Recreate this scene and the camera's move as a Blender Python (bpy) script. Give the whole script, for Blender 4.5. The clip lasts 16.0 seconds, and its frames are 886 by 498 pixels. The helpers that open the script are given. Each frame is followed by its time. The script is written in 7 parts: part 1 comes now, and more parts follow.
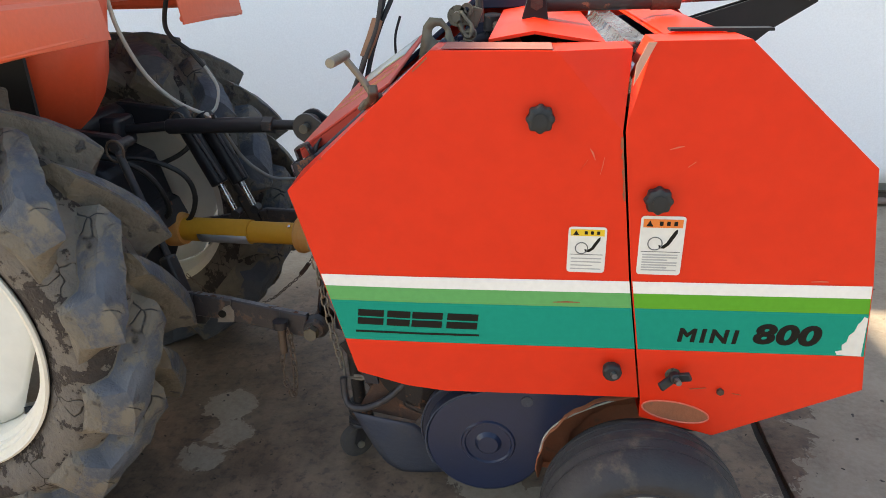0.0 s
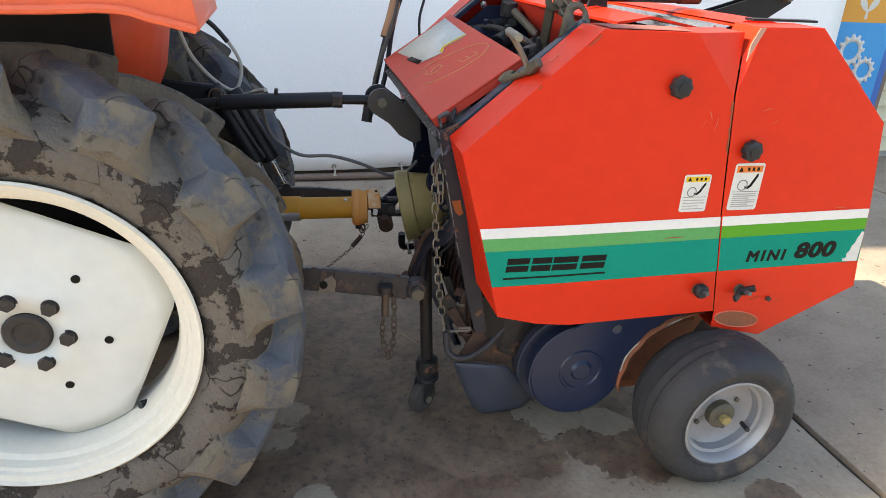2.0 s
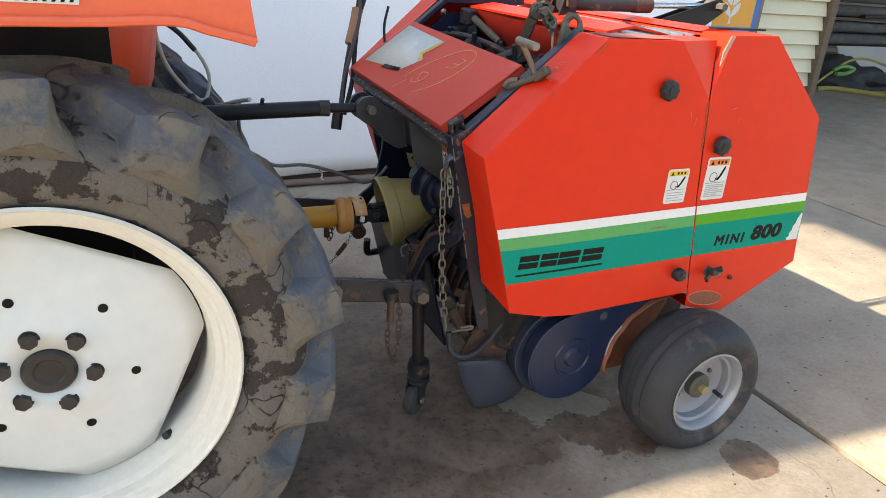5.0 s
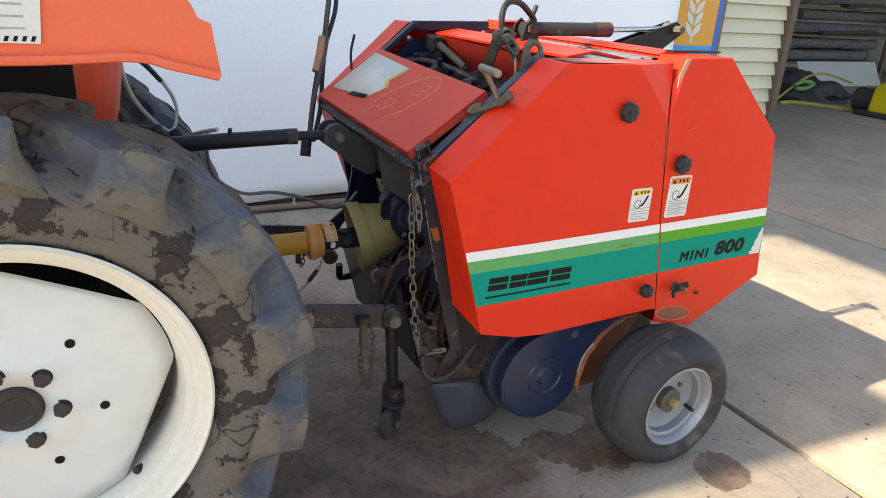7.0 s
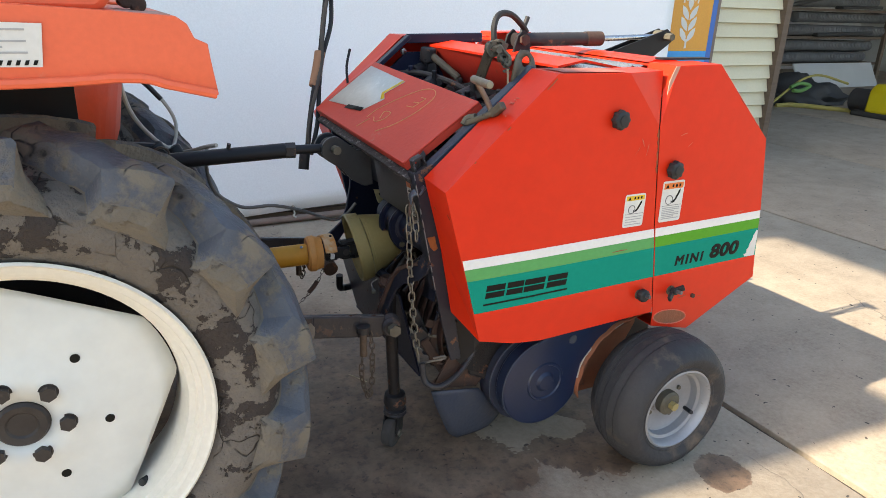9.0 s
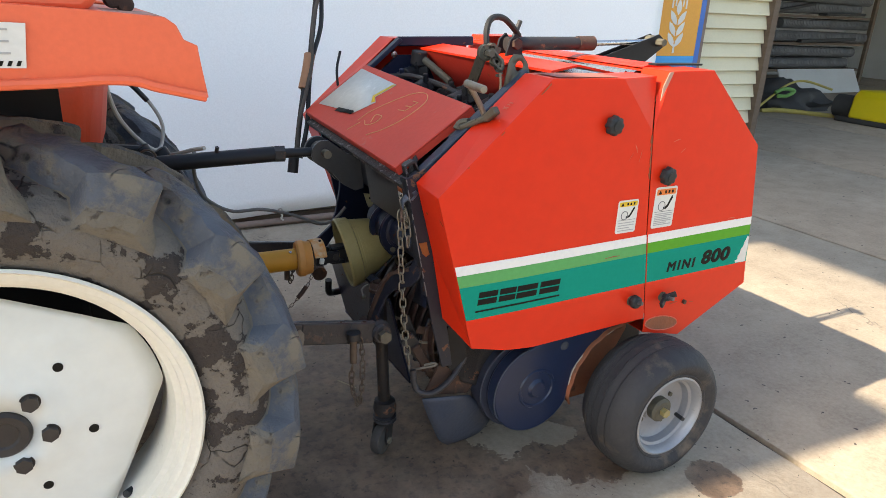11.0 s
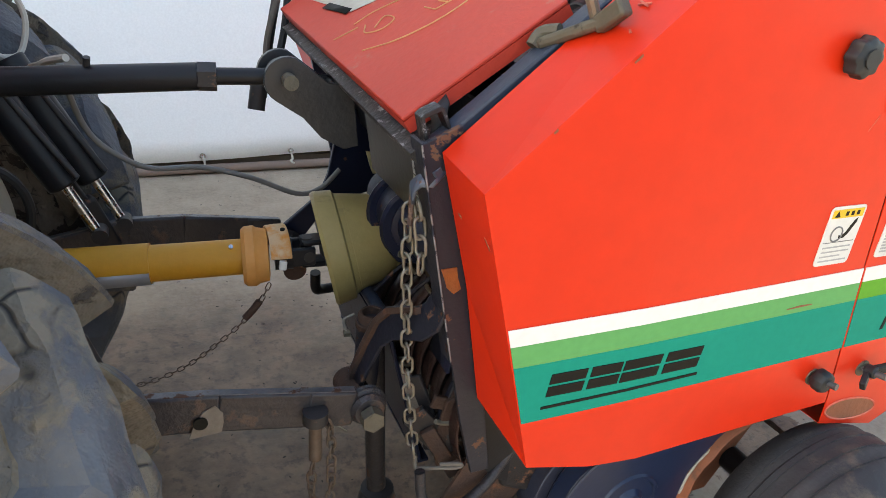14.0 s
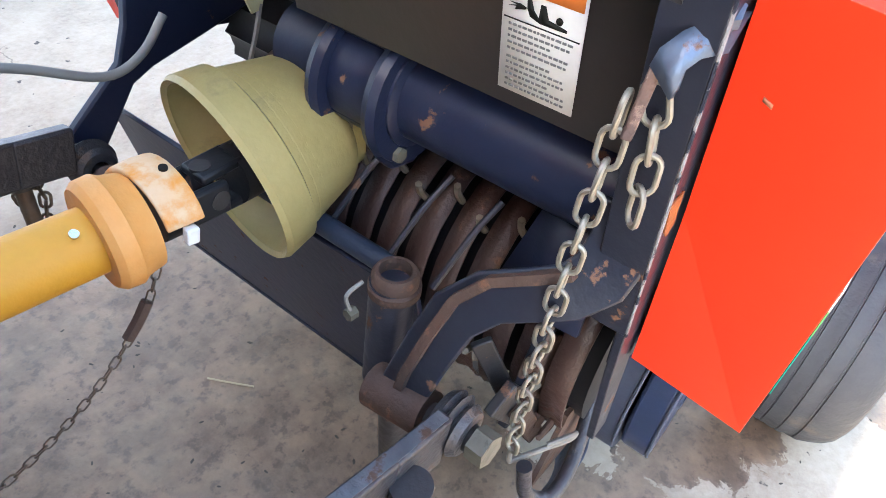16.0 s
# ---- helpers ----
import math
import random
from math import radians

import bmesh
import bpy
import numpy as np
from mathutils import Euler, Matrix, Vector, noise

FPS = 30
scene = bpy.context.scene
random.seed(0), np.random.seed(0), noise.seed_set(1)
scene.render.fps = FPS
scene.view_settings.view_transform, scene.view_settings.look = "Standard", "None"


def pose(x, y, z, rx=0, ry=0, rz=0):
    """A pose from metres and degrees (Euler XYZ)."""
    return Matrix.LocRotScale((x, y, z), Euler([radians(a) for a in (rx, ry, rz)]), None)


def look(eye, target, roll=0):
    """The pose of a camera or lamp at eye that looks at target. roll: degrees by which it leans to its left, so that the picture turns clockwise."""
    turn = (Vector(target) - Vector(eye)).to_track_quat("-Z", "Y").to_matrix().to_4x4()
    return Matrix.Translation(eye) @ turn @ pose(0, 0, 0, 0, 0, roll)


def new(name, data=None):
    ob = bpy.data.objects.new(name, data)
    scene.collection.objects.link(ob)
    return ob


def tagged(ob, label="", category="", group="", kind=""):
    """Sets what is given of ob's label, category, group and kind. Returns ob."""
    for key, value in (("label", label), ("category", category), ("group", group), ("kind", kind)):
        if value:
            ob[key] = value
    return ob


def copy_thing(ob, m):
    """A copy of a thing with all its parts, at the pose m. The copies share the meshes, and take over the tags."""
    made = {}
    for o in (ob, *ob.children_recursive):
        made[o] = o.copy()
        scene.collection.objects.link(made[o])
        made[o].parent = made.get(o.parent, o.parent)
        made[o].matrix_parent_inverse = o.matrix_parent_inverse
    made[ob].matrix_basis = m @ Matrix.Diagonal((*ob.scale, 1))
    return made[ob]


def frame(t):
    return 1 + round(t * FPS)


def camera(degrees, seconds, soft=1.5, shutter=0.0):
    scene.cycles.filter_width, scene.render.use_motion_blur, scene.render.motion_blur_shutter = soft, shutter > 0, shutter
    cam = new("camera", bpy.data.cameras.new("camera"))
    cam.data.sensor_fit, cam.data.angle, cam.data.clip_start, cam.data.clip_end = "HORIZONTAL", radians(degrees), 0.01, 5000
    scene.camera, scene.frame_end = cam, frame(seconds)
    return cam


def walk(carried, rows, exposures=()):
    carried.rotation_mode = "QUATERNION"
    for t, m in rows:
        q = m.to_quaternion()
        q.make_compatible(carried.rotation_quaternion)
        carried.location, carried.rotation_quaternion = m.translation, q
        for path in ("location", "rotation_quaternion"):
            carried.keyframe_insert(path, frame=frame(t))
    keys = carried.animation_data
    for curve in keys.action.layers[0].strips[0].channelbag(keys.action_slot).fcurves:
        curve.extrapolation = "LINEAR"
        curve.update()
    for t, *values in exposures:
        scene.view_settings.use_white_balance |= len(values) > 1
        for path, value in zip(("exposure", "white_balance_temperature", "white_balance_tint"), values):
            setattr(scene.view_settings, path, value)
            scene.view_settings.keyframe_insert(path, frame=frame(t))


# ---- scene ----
cam = camera(66.3, 16.0, soft=0.8)
PATH = [
    (0, (0.392, -1.153, 1.252), (0.157, 0.668, 0.459), -1.2),
    (0.5, (0.214, -1.339, 1.267), (0.08, 0.498, 0.488), -0.9),
    (1, (0.031, -1.375, 1.247), (-0.048, 0.444, 0.42), 1.5),
    (1.5, (-0.182, -1.295, 1.229), (-0.009, 0.505, 0.376), 1.5),
    (2, (-0.408, -1.297, 1.233), (0.043, 0.479, 0.431), 3.1),
    (2.5, (-0.52, -1.242, 1.222), (0.161, 0.465, 0.434), 2.6),
    (3, (-0.611, -1.185, 1.224), (0.175, 0.484, 0.451), 3.9),
    (5.5, (-0.737, -1.232, 1.236), (0.092, 0.415, 0.459), 4.0),
    (6, (-0.736, -1.235, 1.239), (0.113, 0.416, 0.493), 3.5),
    (6.5, (-0.731, -1.234, 1.243), (0.131, 0.415, 0.509), 3.5),
    (7, (-0.727, -1.241, 1.25), (0.158, 0.403, 0.531), 3.4),
    (7.5, (-0.727, -1.246, 1.253), (0.179, 0.388, 0.54), 3.8),
    (8, (-0.724, -1.255, 1.255), (0.182, 0.381, 0.546), 3.1),
    (8.5, (-0.722, -1.262, 1.256), (0.179, 0.38, 0.557), 2.2),
    (9, (-0.727, -1.267, 1.259), (0.155, 0.388, 0.565), 2.1),
    (11.5, (-0.729, -1.217, 1.26), (0.194, 0.42, 0.574), 2.8),
    (12, (-0.635, -1.096, 1.241), (0.232, 0.569, 0.549), 2.2),
    (12.5, (-0.53, -0.991, 1.238), (0.302, 0.69, 0.545), 2.7),
    (13, (-0.496, -0.865, 1.215), (0.41, 0.778, 0.524), 3.6),
    (13.5, (-0.412, -0.724, 1.158), (0.446, 0.914, 0.395), 4.7),
    (14, (-0.354, -0.551, 1.097), (0.424, 1.075, 0.231), 5.4),
    (14.5, (-0.401, -0.282, 1.02), (0.537, 1.2, 0.059), 7.0),
    (15, (-0.408, -0.055, 0.991), (0.756, 1.098, -0.157), 5.4),
    (15.5, (-0.392, 0.039, 0.961), (0.85, 0.967, -0.303), 6.0),
    (16, (-0.407, 0.038, 0.96), (0.862, 0.859, -0.35), 7.6),
]
walk(cam, [(t, look(eye, target, roll)) for t, eye, target, roll in PATH],
     exposures=[(0, 1.62, 8100, 8), (0.8, 1.74, 7950, 8), (1.6, 1.70, 7800, 8), (2.5, 1.68, 7700, 8), (6, 1.61, 7550, 8), (12, 1.58, 7650, 8), (13, 1.58, 7800, 8), (13.5, 1.74, 8000, 8), (14, 2.05, 8200, 8), (14.5, 2.5, 8300, 8), (15, 3.0, 8100, 8), (15.5, 3.75, 7400, 8), (16, 3.75, 7000, 8)])

# ---- light ----
SUN_DIR = Vector((1.19, -0.09, -1.0)).normalized()
world = bpy.data.worlds.new("world")
scene.world = world
world.use_nodes = True
wn, wl = world.node_tree.nodes, world.node_tree.links
sky = wn.new("ShaderNodeTexSky")
sky.sky_type, sky.sun_disc = "NISHITA", False
sky.sun_elevation, sky.sun_rotation = radians(40), math.atan2(-SUN_DIR.x, -SUN_DIR.y)
wl.new(sky.outputs["Color"], wn["Background"].inputs["Color"])
wn["Background"].inputs["Strength"].default_value = 0.15
sun = bpy.data.lights.new("sun", "SUN")
sun.energy, sun.angle, sun.color = 4.0, radians(0.45), (1.0, 0.94, 0.85)
sun_ob = new("sun", sun)
sun_ob.matrix_world = look((-6, 0.6, 5), Vector((-6, 0.6, 5)) + SUN_DIR)



# ---- materials ----
def material(name, base, rough=0.5, metal=0.0, second=None, scale=6.0, amount=0.5, third=None, scale3=30.0, cut3=0.62, soft3=0.06,
             bump=0.1, bump_scale=80.0, rough2=None, random_shift=0.0, crack=0.0, crack_scale=14.0, coat=0.0, stretch=(1, 1, 1), spec=0.35):
    m = bpy.data.materials.new(name)
    m.use_nodes = True
    n, l = m.node_tree.nodes, m.node_tree.links
    b = n["Principled BSDF"]
    tc = n.new("ShaderNodeTexCoord")
    mp = n.new("ShaderNodeMapping")
    mp.inputs["Scale"].default_value = stretch
    l.new(tc.outputs["Object"], mp.inputs["Vector"])
    vec = mp.outputs["Vector"]

    def noise_tex(sc, detail=6, r=0.6):
        t = n.new("ShaderNodeTexNoise")
        t.inputs["Scale"].default_value, t.inputs["Detail"].default_value, t.inputs["Roughness"].default_value = sc, detail, r
        l.new(vec, t.inputs["Vector"])
        return t.outputs["Fac"]

    def ramp(src, lo, hi):
        t = n.new("ShaderNodeMapRange")
        t.inputs["From Min"].default_value, t.inputs["From Max"].default_value = lo, hi
        l.new(src, t.inputs["Value"])
        return t.outputs["Result"]

    def mix(fac, a, c):
        t = n.new("ShaderNodeMix")
        t.data_type = "RGBA"
        l.new(fac, t.inputs["Factor"])
        for sock, v in ((t.inputs[6], a), (t.inputs[7], c)):
            if isinstance(v, tuple):
                sock.default_value = (*v, 1)
            else:
                l.new(v, sock)
        return t.outputs[2]

    col = base
    second = second or tuple(c * 0.75 for c in base)
    f = ramp(noise_tex(scale), 0.5 - 0.28, 0.5 + 0.28)
    t = n.new("ShaderNodeMath")
    t.operation, t.inputs[1].default_value = "MULTIPLY", amount
    l.new(f, t.inputs[0])
    col = mix(t.outputs[0], col, second)
    fine = ramp(noise_tex(bump_scale, 3), 0.3, 0.7)
    t = n.new("ShaderNodeMath")
    t.operation, t.inputs[1].default_value = "MULTIPLY", 0.18
    l.new(fine, t.inputs[0])
    col = mix(t.outputs[0], col, tuple(min(1, c * 0.6) for c in base))
    height = fine
    rough_out = None
    if third:
        f3 = ramp(noise_tex(scale3, 8, 0.65), cut3, cut3 + soft3)
        col = mix(f3, col, third)
        t = n.new("ShaderNodeMapRange")
        t.inputs["To Min"].default_value, t.inputs["To Max"].default_value = rough, rough2 if rough2 is not None else 0.85
        l.new(f3, t.inputs["Value"])
        rough_out = t.outputs["Result"]
        h = n.new("ShaderNodeMath")
        h.operation = "ADD"
        l.new(fine, h.inputs[0]), l.new(f3, h.inputs[1])
        height = h.outputs[0]
    if crack:
        v = n.new("ShaderNodeTexVoronoi")
        v.feature = "DISTANCE_TO_EDGE"
        v.inputs["Scale"].default_value = crack_scale
        w = n.new("ShaderNodeTexNoise")
        w.inputs["Scale"].default_value = crack_scale * 0.8
        l.new(vec, w.inputs["Vector"])
        a = n.new("ShaderNodeVectorMath")
        a.operation, a.inputs["Scale"].default_value = "SCALE", 0.09
        l.new(w.outputs["Color"], a.inputs[0])
        a2 = n.new("ShaderNodeVectorMath")
        l.new(a.outputs[0], a2.inputs[0]), l.new(vec, a2.inputs[1])
        l.new(a2.outputs[0], v.inputs["Vector"])
        line = ramp(v.outputs["Distance"], 0.003, 0.022)
        where = ramp(noise_tex(7.0, 5), 0.52, 0.58)
        inv = n.new("ShaderNodeMath")
        inv.operation, inv.inputs[0].default_value = "SUBTRACT", 1.0
        l.new(line, inv.inputs[1])
        k = n.new("ShaderNodeMath")
        k.operation = "MULTIPLY"
        l.new(inv.outputs[0], k.inputs[0]), l.new(where, k.inputs[1])
        k2 = n.new("ShaderNodeMath")
        k2.operation, k2.inputs[1].default_value = "MULTIPLY", crack
        l.new(k.outputs[0], k2.inputs[0])
        col = mix(k2.outputs[0], col, tuple(c * 0.15 for c in base))
        h = n.new("ShaderNodeMath")
        h.operation = "SUBTRACT"
        l.new(height, h.inputs[0]), l.new(k2.outputs[0], h.inputs[1])
        height = h.outputs[0]
    if random_shift:
        oi = n.new("ShaderNodeObjectInfo")
        hs = n.new("ShaderNodeHueSaturation")
        r = n.new("ShaderNodeMapRange")
        r.inputs["To Min"].default_value, r.inputs["To Max"].default_value = 1 - random_shift, 1 + random_shift
        l.new(oi.outputs["Random"], r.inputs["Value"]), l.new(r.outputs["Result"], hs.inputs["Value"])
        l.new(col, hs.inputs["Color"])
        col = hs.outputs["Color"]
    l.new(col, b.inputs["Base Color"])
    b.inputs["Metallic"].default_value = metal
    b.inputs["Specular IOR Level"].default_value = spec
    if rough_out:
        l.new(rough_out, b.inputs["Roughness"])
    else:
        t = n.new("ShaderNodeMapRange")
        t.inputs["To Min"].default_value, t.inputs["To Max"].default_value = rough - 0.06, rough + 0.1
        l.new(f, t.inputs["Value"]), l.new(t.outputs["Result"], b.inputs["Roughness"])
    if coat:
        b.inputs["Coat Weight"].default_value, b.inputs["Coat Roughness"].default_value = coat, 0.25
    if bump:
        bp = n.new("ShaderNodeBump")
        bp.inputs["Strength"].default_value, bp.inputs["Distance"].default_value = bump, 0.004
        l.new(height, bp.inputs["Height"]), l.new(bp.outputs["Normal"], b.inputs["Normal"])
    return m


RED = material("red_paint", (0.72, 0.033, 0.010), 0.36, second=(0.66, 0.023, 0.007), scale=3, amount=0.6, third=(0.66, 0.10, 0.05), scale3=9, cut3=0.70, soft3=0.10, bump=0.03, bump_scale=26, rough2=0.62, spec=0.24)
RED_FADED = material("faded_red_paint", (0.55, 0.055, 0.032), 0.5, second=(0.45, 0.035, 0.022), scale=5, amount=0.7, third=(0.42, 0.22, 0.17), scale3=14, cut3=0.64, soft3=0.12, bump=0.08)
FENDER = material("orange_plastic", (0.80, 0.150, 0.070), 0.42, second=(0.75, 0.125, 0.058), scale=3, amount=0.6, third=(0.66, 0.24, 0.16), scale3=10, cut3=0.66, soft3=0.12, bump=0.05)
WHITE_STRIPE = material("white_film", (0.78, 0.77, 0.74), 0.4, scale=8, amount=0.15, bump=0.02, spec=0.12)
GREEN_STRIPE = material("green_film", (0.095, 0.34, 0.032), 0.4, second=(0.115, 0.36, 0.045), scale=6, amount=0.5, bump=0.03, spec=0.06)
GREEN_FADED = material("faded_green_film", (0.105, 0.355, 0.115), 0.45, second=(0.13, 0.37, 0.14), scale=6, amount=0.5, bump=0.03, spec=0.06)
TEAL_STRIPE = material("teal_film", (0.0, 0.270, 0.190), 0.5, second=(0.0, 0.235, 0.165), scale=6, amount=0.5, bump=0.03, spec=0.03)
INK = material("black_print", (0.012, 0.012, 0.010), 0.55, scale=20, amount=0.3, bump=0.02, spec=0.12)
LABEL = material("label_white", (0.70, 0.69, 0.65), 0.5, second=(0.58, 0.57, 0.52), scale=25, amount=0.4, bump=0.02, spec=0.12)
LABEL_PRINT = material("faded_black_print", (0.17, 0.17, 0.17), 0.6, scale=40, amount=0.4, bump=0.0)
LABEL_GREY = material("label_print", (0.40, 0.40, 0.39), 0.6, scale=40, amount=0.4, bump=0.0)
LABEL_YELLOW = material("label_yellow", (0.72, 0.47, 0.03), 0.5, scale=30, amount=0.2, bump=0.0)
LABEL_ORANGE = material("label_orange", (0.75, 0.20, 0.04), 0.5, scale=30, amount=0.2, bump=0.0)
KNOB = material("black_plastic", (0.014, 0.017, 0.020), 0.5, second=(0.028, 0.032, 0.036), scale=40, amount=0.5, bump=0.08)
NAVY = material("navy_paint", (0.0085, 0.0130, 0.033), 0.36, second=(0.017, 0.022, 0.042), scale=9, amount=0.7, third=(0.14, 0.070, 0.042), scale3=24, cut3=0.635, soft3=0.03, bump=0.06, spec=0.3)
NAVY_DUSTY = material("dusty_navy_paint", (0.022, 0.029, 0.055), 0.5, second=(0.048, 0.050, 0.060), scale=7, amount=0.8, third=(0.14, 0.12, 0.10), scale3=18, cut3=0.64, soft3=0.10, bump=0.1)
BLACK = material("black_paint", (0.010, 0.011, 0.013), 0.42, second=(0.021, 0.021, 0.024), scale=10, amount=0.7, third=(0.09, 0.048, 0.030), scale3=20, cut3=0.66, soft3=0.05, bump=0.05, spec=0.25)
NAVY_CHIPPED = material("chipped_navy_paint", (0.012, 0.015, 0.027), 0.42, second=(0.026, 0.027, 0.034), scale=14, amount=0.8, third=(0.15, 0.075, 0.045), scale3=26, cut3=0.625, soft3=0.03, bump=0.1)
PLATE_BLACK = material("dusty_black_plate", (0.013, 0.0115, 0.0115), 0.34, second=(0.032, 0.026, 0.024), scale=5, amount=0.9, third=(0.075, 0.058, 0.046), scale3=12, cut3=0.66, soft3=0.2, bump=0.04, spec=0.6)
FLAKED_BLACK = material("flaking_black_paint", (0.016, 0.016, 0.018), 0.5, second=(0.045, 0.043, 0.043), scale=20, amount=0.9, third=(0.23, 0.23, 0.24), scale3=60, cut3=0.56, soft3=0.04, bump=0.3)
CASTOR_GREY = material("worn_castor_rubber", (0.085, 0.075, 0.068), 0.7, second=(0.045, 0.040, 0.038), scale=20, amount=0.9, bump=0.2)
BLACK_WORN = material("worn_black_paint", (0.022, 0.021, 0.023), 0.5, second=(0.045, 0.039, 0.036), scale=12, amount=0.8, third=(0.20, 0.095, 0.055), scale3=24, cut3=0.60, soft3=0.05, bump=0.1)
RUST = material("rusty_steel", (0.085, 0.045, 0.030), 0.75, second=(0.045, 0.030, 0.025), scale=20, amount=0.9, third=(0.17, 0.075, 0.04), scale3=34, cut3=0.6, soft3=0.1, bump=0.3)
BAND = material("brown_band", (0.068, 0.034, 0.026), 0.42, second=(0.032, 0.020, 0.018), scale=16, amount=0.9, third=(0.13, 0.068, 0.048), scale3=30, cut3=0.6, soft3=0.1, bump=0.25)
WELL = material("worn_orange_liner", (0.34, 0.105, 0.048), 0.75, second=(0.20, 0.085, 0.048), scale=18, amount=0.9, third=(0.12, 0.072, 0.050), scale3=25, cut3=0.60, soft3=0.15, bump=0.25)
CHAIN = material("dirty_zinc", (0.30, 0.28, 0.235), 0.5, metal=0.6, second=(0.20, 0.17, 0.12), scale=50, amount=0.8, bump=0.15)
CHAIN_DARK = material("rusty_chain", (0.14, 0.11, 0.085), 0.6, metal=0.4, second=(0.09, 0.05, 0.03), scale=50, amount=0.8, bump=0.15)
STEEL = material("bright_steel", (0.62, 0.62, 0.63), 0.25, metal=1.0, second=(0.42, 0.41, 0.40), scale=20, amount=0.5, bump=0.04)
SILVER = material("silver_paint", (0.34, 0.35, 0.37), 0.42, metal=0.35, second=(0.24, 0.24, 0.25), scale=12, amount=0.6, third=(0.16, 0.14, 0.12), scale3=20, cut3=0.62, soft3=0.1, bump=0.05)
OLIVE_METAL = material("olive_zinc", (0.150, 0.138, 0.102), 0.6, metal=0.25, second=(0.080, 0.068, 0.052), scale=30, amount=0.8, third=(0.040, 0.034, 0.030), scale3=40, cut3=0.60, soft3=0.08, bump=0.2)
ZINC_GREY = material("dull_zinc", (0.215, 0.195, 0.165), 0.6, metal=0.2, second=(0.13, 0.105, 0.085), scale=40, amount=0.8, bump=0.15)
RAIL_BLUE = material("rubbed_navy", (0.034, 0.048, 0.075), 0.4, second=(0.018, 0.026, 0.045), scale=12, amount=0.9, third=(0.16, 0.13, 0.11), scale3=30, cut3=0.66, soft3=0.05, bump=0.12)
ORANGE_RUST = material("orange_rust", (0.34, 0.105, 0.022), 0.85, second=(0.20, 0.07, 0.03), scale=60, amount=0.9, bump=0.3)
RUST_FLAKED = material("flaking_rust", (0.190, 0.105, 0.072), 0.75, second=(0.050, 0.045, 0.052), scale=22, amount=1.0, third=(0.30, 0.20, 0.15), scale3=30, cut3=0.58, soft3=0.06, bump=0.4)
LINK_WORN = material("worn_link_steel", (0.060, 0.054, 0.053), 0.42, metal=0.25, second=(0.026, 0.027, 0.034), scale=14, amount=0.95, third=(0.120, 0.085, 0.066), scale3=18, cut3=0.57, soft3=0.06, bump=0.3)
PALE_CHIP = material("chipped_pale_edge", (0.26, 0.26, 0.27), 0.6, second=(0.12, 0.10, 0.09), scale=40, amount=1.0, third=(0.012, 0.015, 0.026), scale3=45, cut3=0.50, soft3=0.03, bump=0.1)
# blue put into the steel's colour for the sky it mirrors
STRAP_STEEL = material("sky_tinted_steel", (0.085, 0.108, 0.148), 0.34, metal=0.45, second=(0.085, 0.105, 0.150), scale=18, amount=0.9, third=(0.15, 0.070, 0.040), scale3=30, cut3=0.60, soft3=0.05, bump=0.12)
BALL_STEEL = material("worn_bright_steel", (0.190, 0.195, 0.205), 0.38, metal=0.5, second=(0.045, 0.048, 0.058), scale=26, amount=0.95, third=(0.11, 0.060, 0.040), scale3=30, cut3=0.57, soft3=0.05, bump=0.2)
SKIRT_GREY = material("dusty_blue_grey", (0.038, 0.050, 0.080), 0.55, second=(0.070, 0.072, 0.080), scale=10, amount=0.9, third=(0.13, 0.11, 0.09), scale3=14, cut3=0.6, soft3=0.12, bump=0.2)
TAG_YELLOW = material("pale_yellow_paint", (0.50, 0.46, 0.27), 0.6, second=(0.36, 0.31, 0.18), scale=40, amount=0.9, bump=0.1)
# black lifted to grey for dust and a painted sheen
HITCH_GREY = material("dust_and_sheen_hitch", (0.017, 0.019, 0.022), 0.36, second=(0.036, 0.041, 0.046), scale=11, amount=0.9, third=(0.012, 0.013, 0.015), scale3=16, cut3=0.56, soft3=0.10, bump=0.1, spec=0.5)
# darker copy of the fender's orange; the guard's shade is in this colour
GUARD_SHADE = material("shaded_orange_plastic", (0.72, 0.092, 0.036), 0.42, second=(0.64, 0.075, 0.032), scale=4, amount=0.7, third=(0.60, 0.17, 0.10), scale3=10, cut3=0.66, soft3=0.12, bump=0.05)
TWINE = material("pale_twine", (0.42, 0.34, 0.22), 0.8, bump=0.2)
CONE = material("olive_plastic", (0.300, 0.232, 0.085), 0.42, second=(0.36, 0.300, 0.140), scale=6, amount=0.7, third=(0.20, 0.165, 0.08), scale3=14, cut3=0.60, soft3=0.14, bump=0.08)
YELLOW = material("yellow_plastic", (0.62, 0.30, 0.025), 0.5, second=(0.50, 0.21, 0.018), scale=7, amount=0.8, third=(0.22, 0.11, 0.03), scale3=14, cut3=0.66, soft3=0.14, bump=0.08)
ORANGE = material("orange_collar_plastic", (0.66, 0.25, 0.045), 0.55, second=(0.60, 0.33, 0.12), scale=12, amount=0.8, third=(0.30, 0.13, 0.03), scale3=22, cut3=0.66, soft3=0.1, bump=0.1)
PALE_ORANGE = material("bleached_orange_plastic", (0.62, 0.31, 0.10), 0.6, second=(0.60, 0.47, 0.32), scale=22, amount=1.0, third=(0.62, 0.25, 0.05), scale3=20, cut3=0.50, soft3=0.12, bump=0.1)
CREAM = material("cream_paint", (0.75, 0.72, 0.63), 0.45, second=(0.69, 0.65, 0.55), scale=5, amount=0.7, third=(0.42, 0.37, 0.29), scale3=9, cut3=0.66, soft3=0.12, bump=0.05)
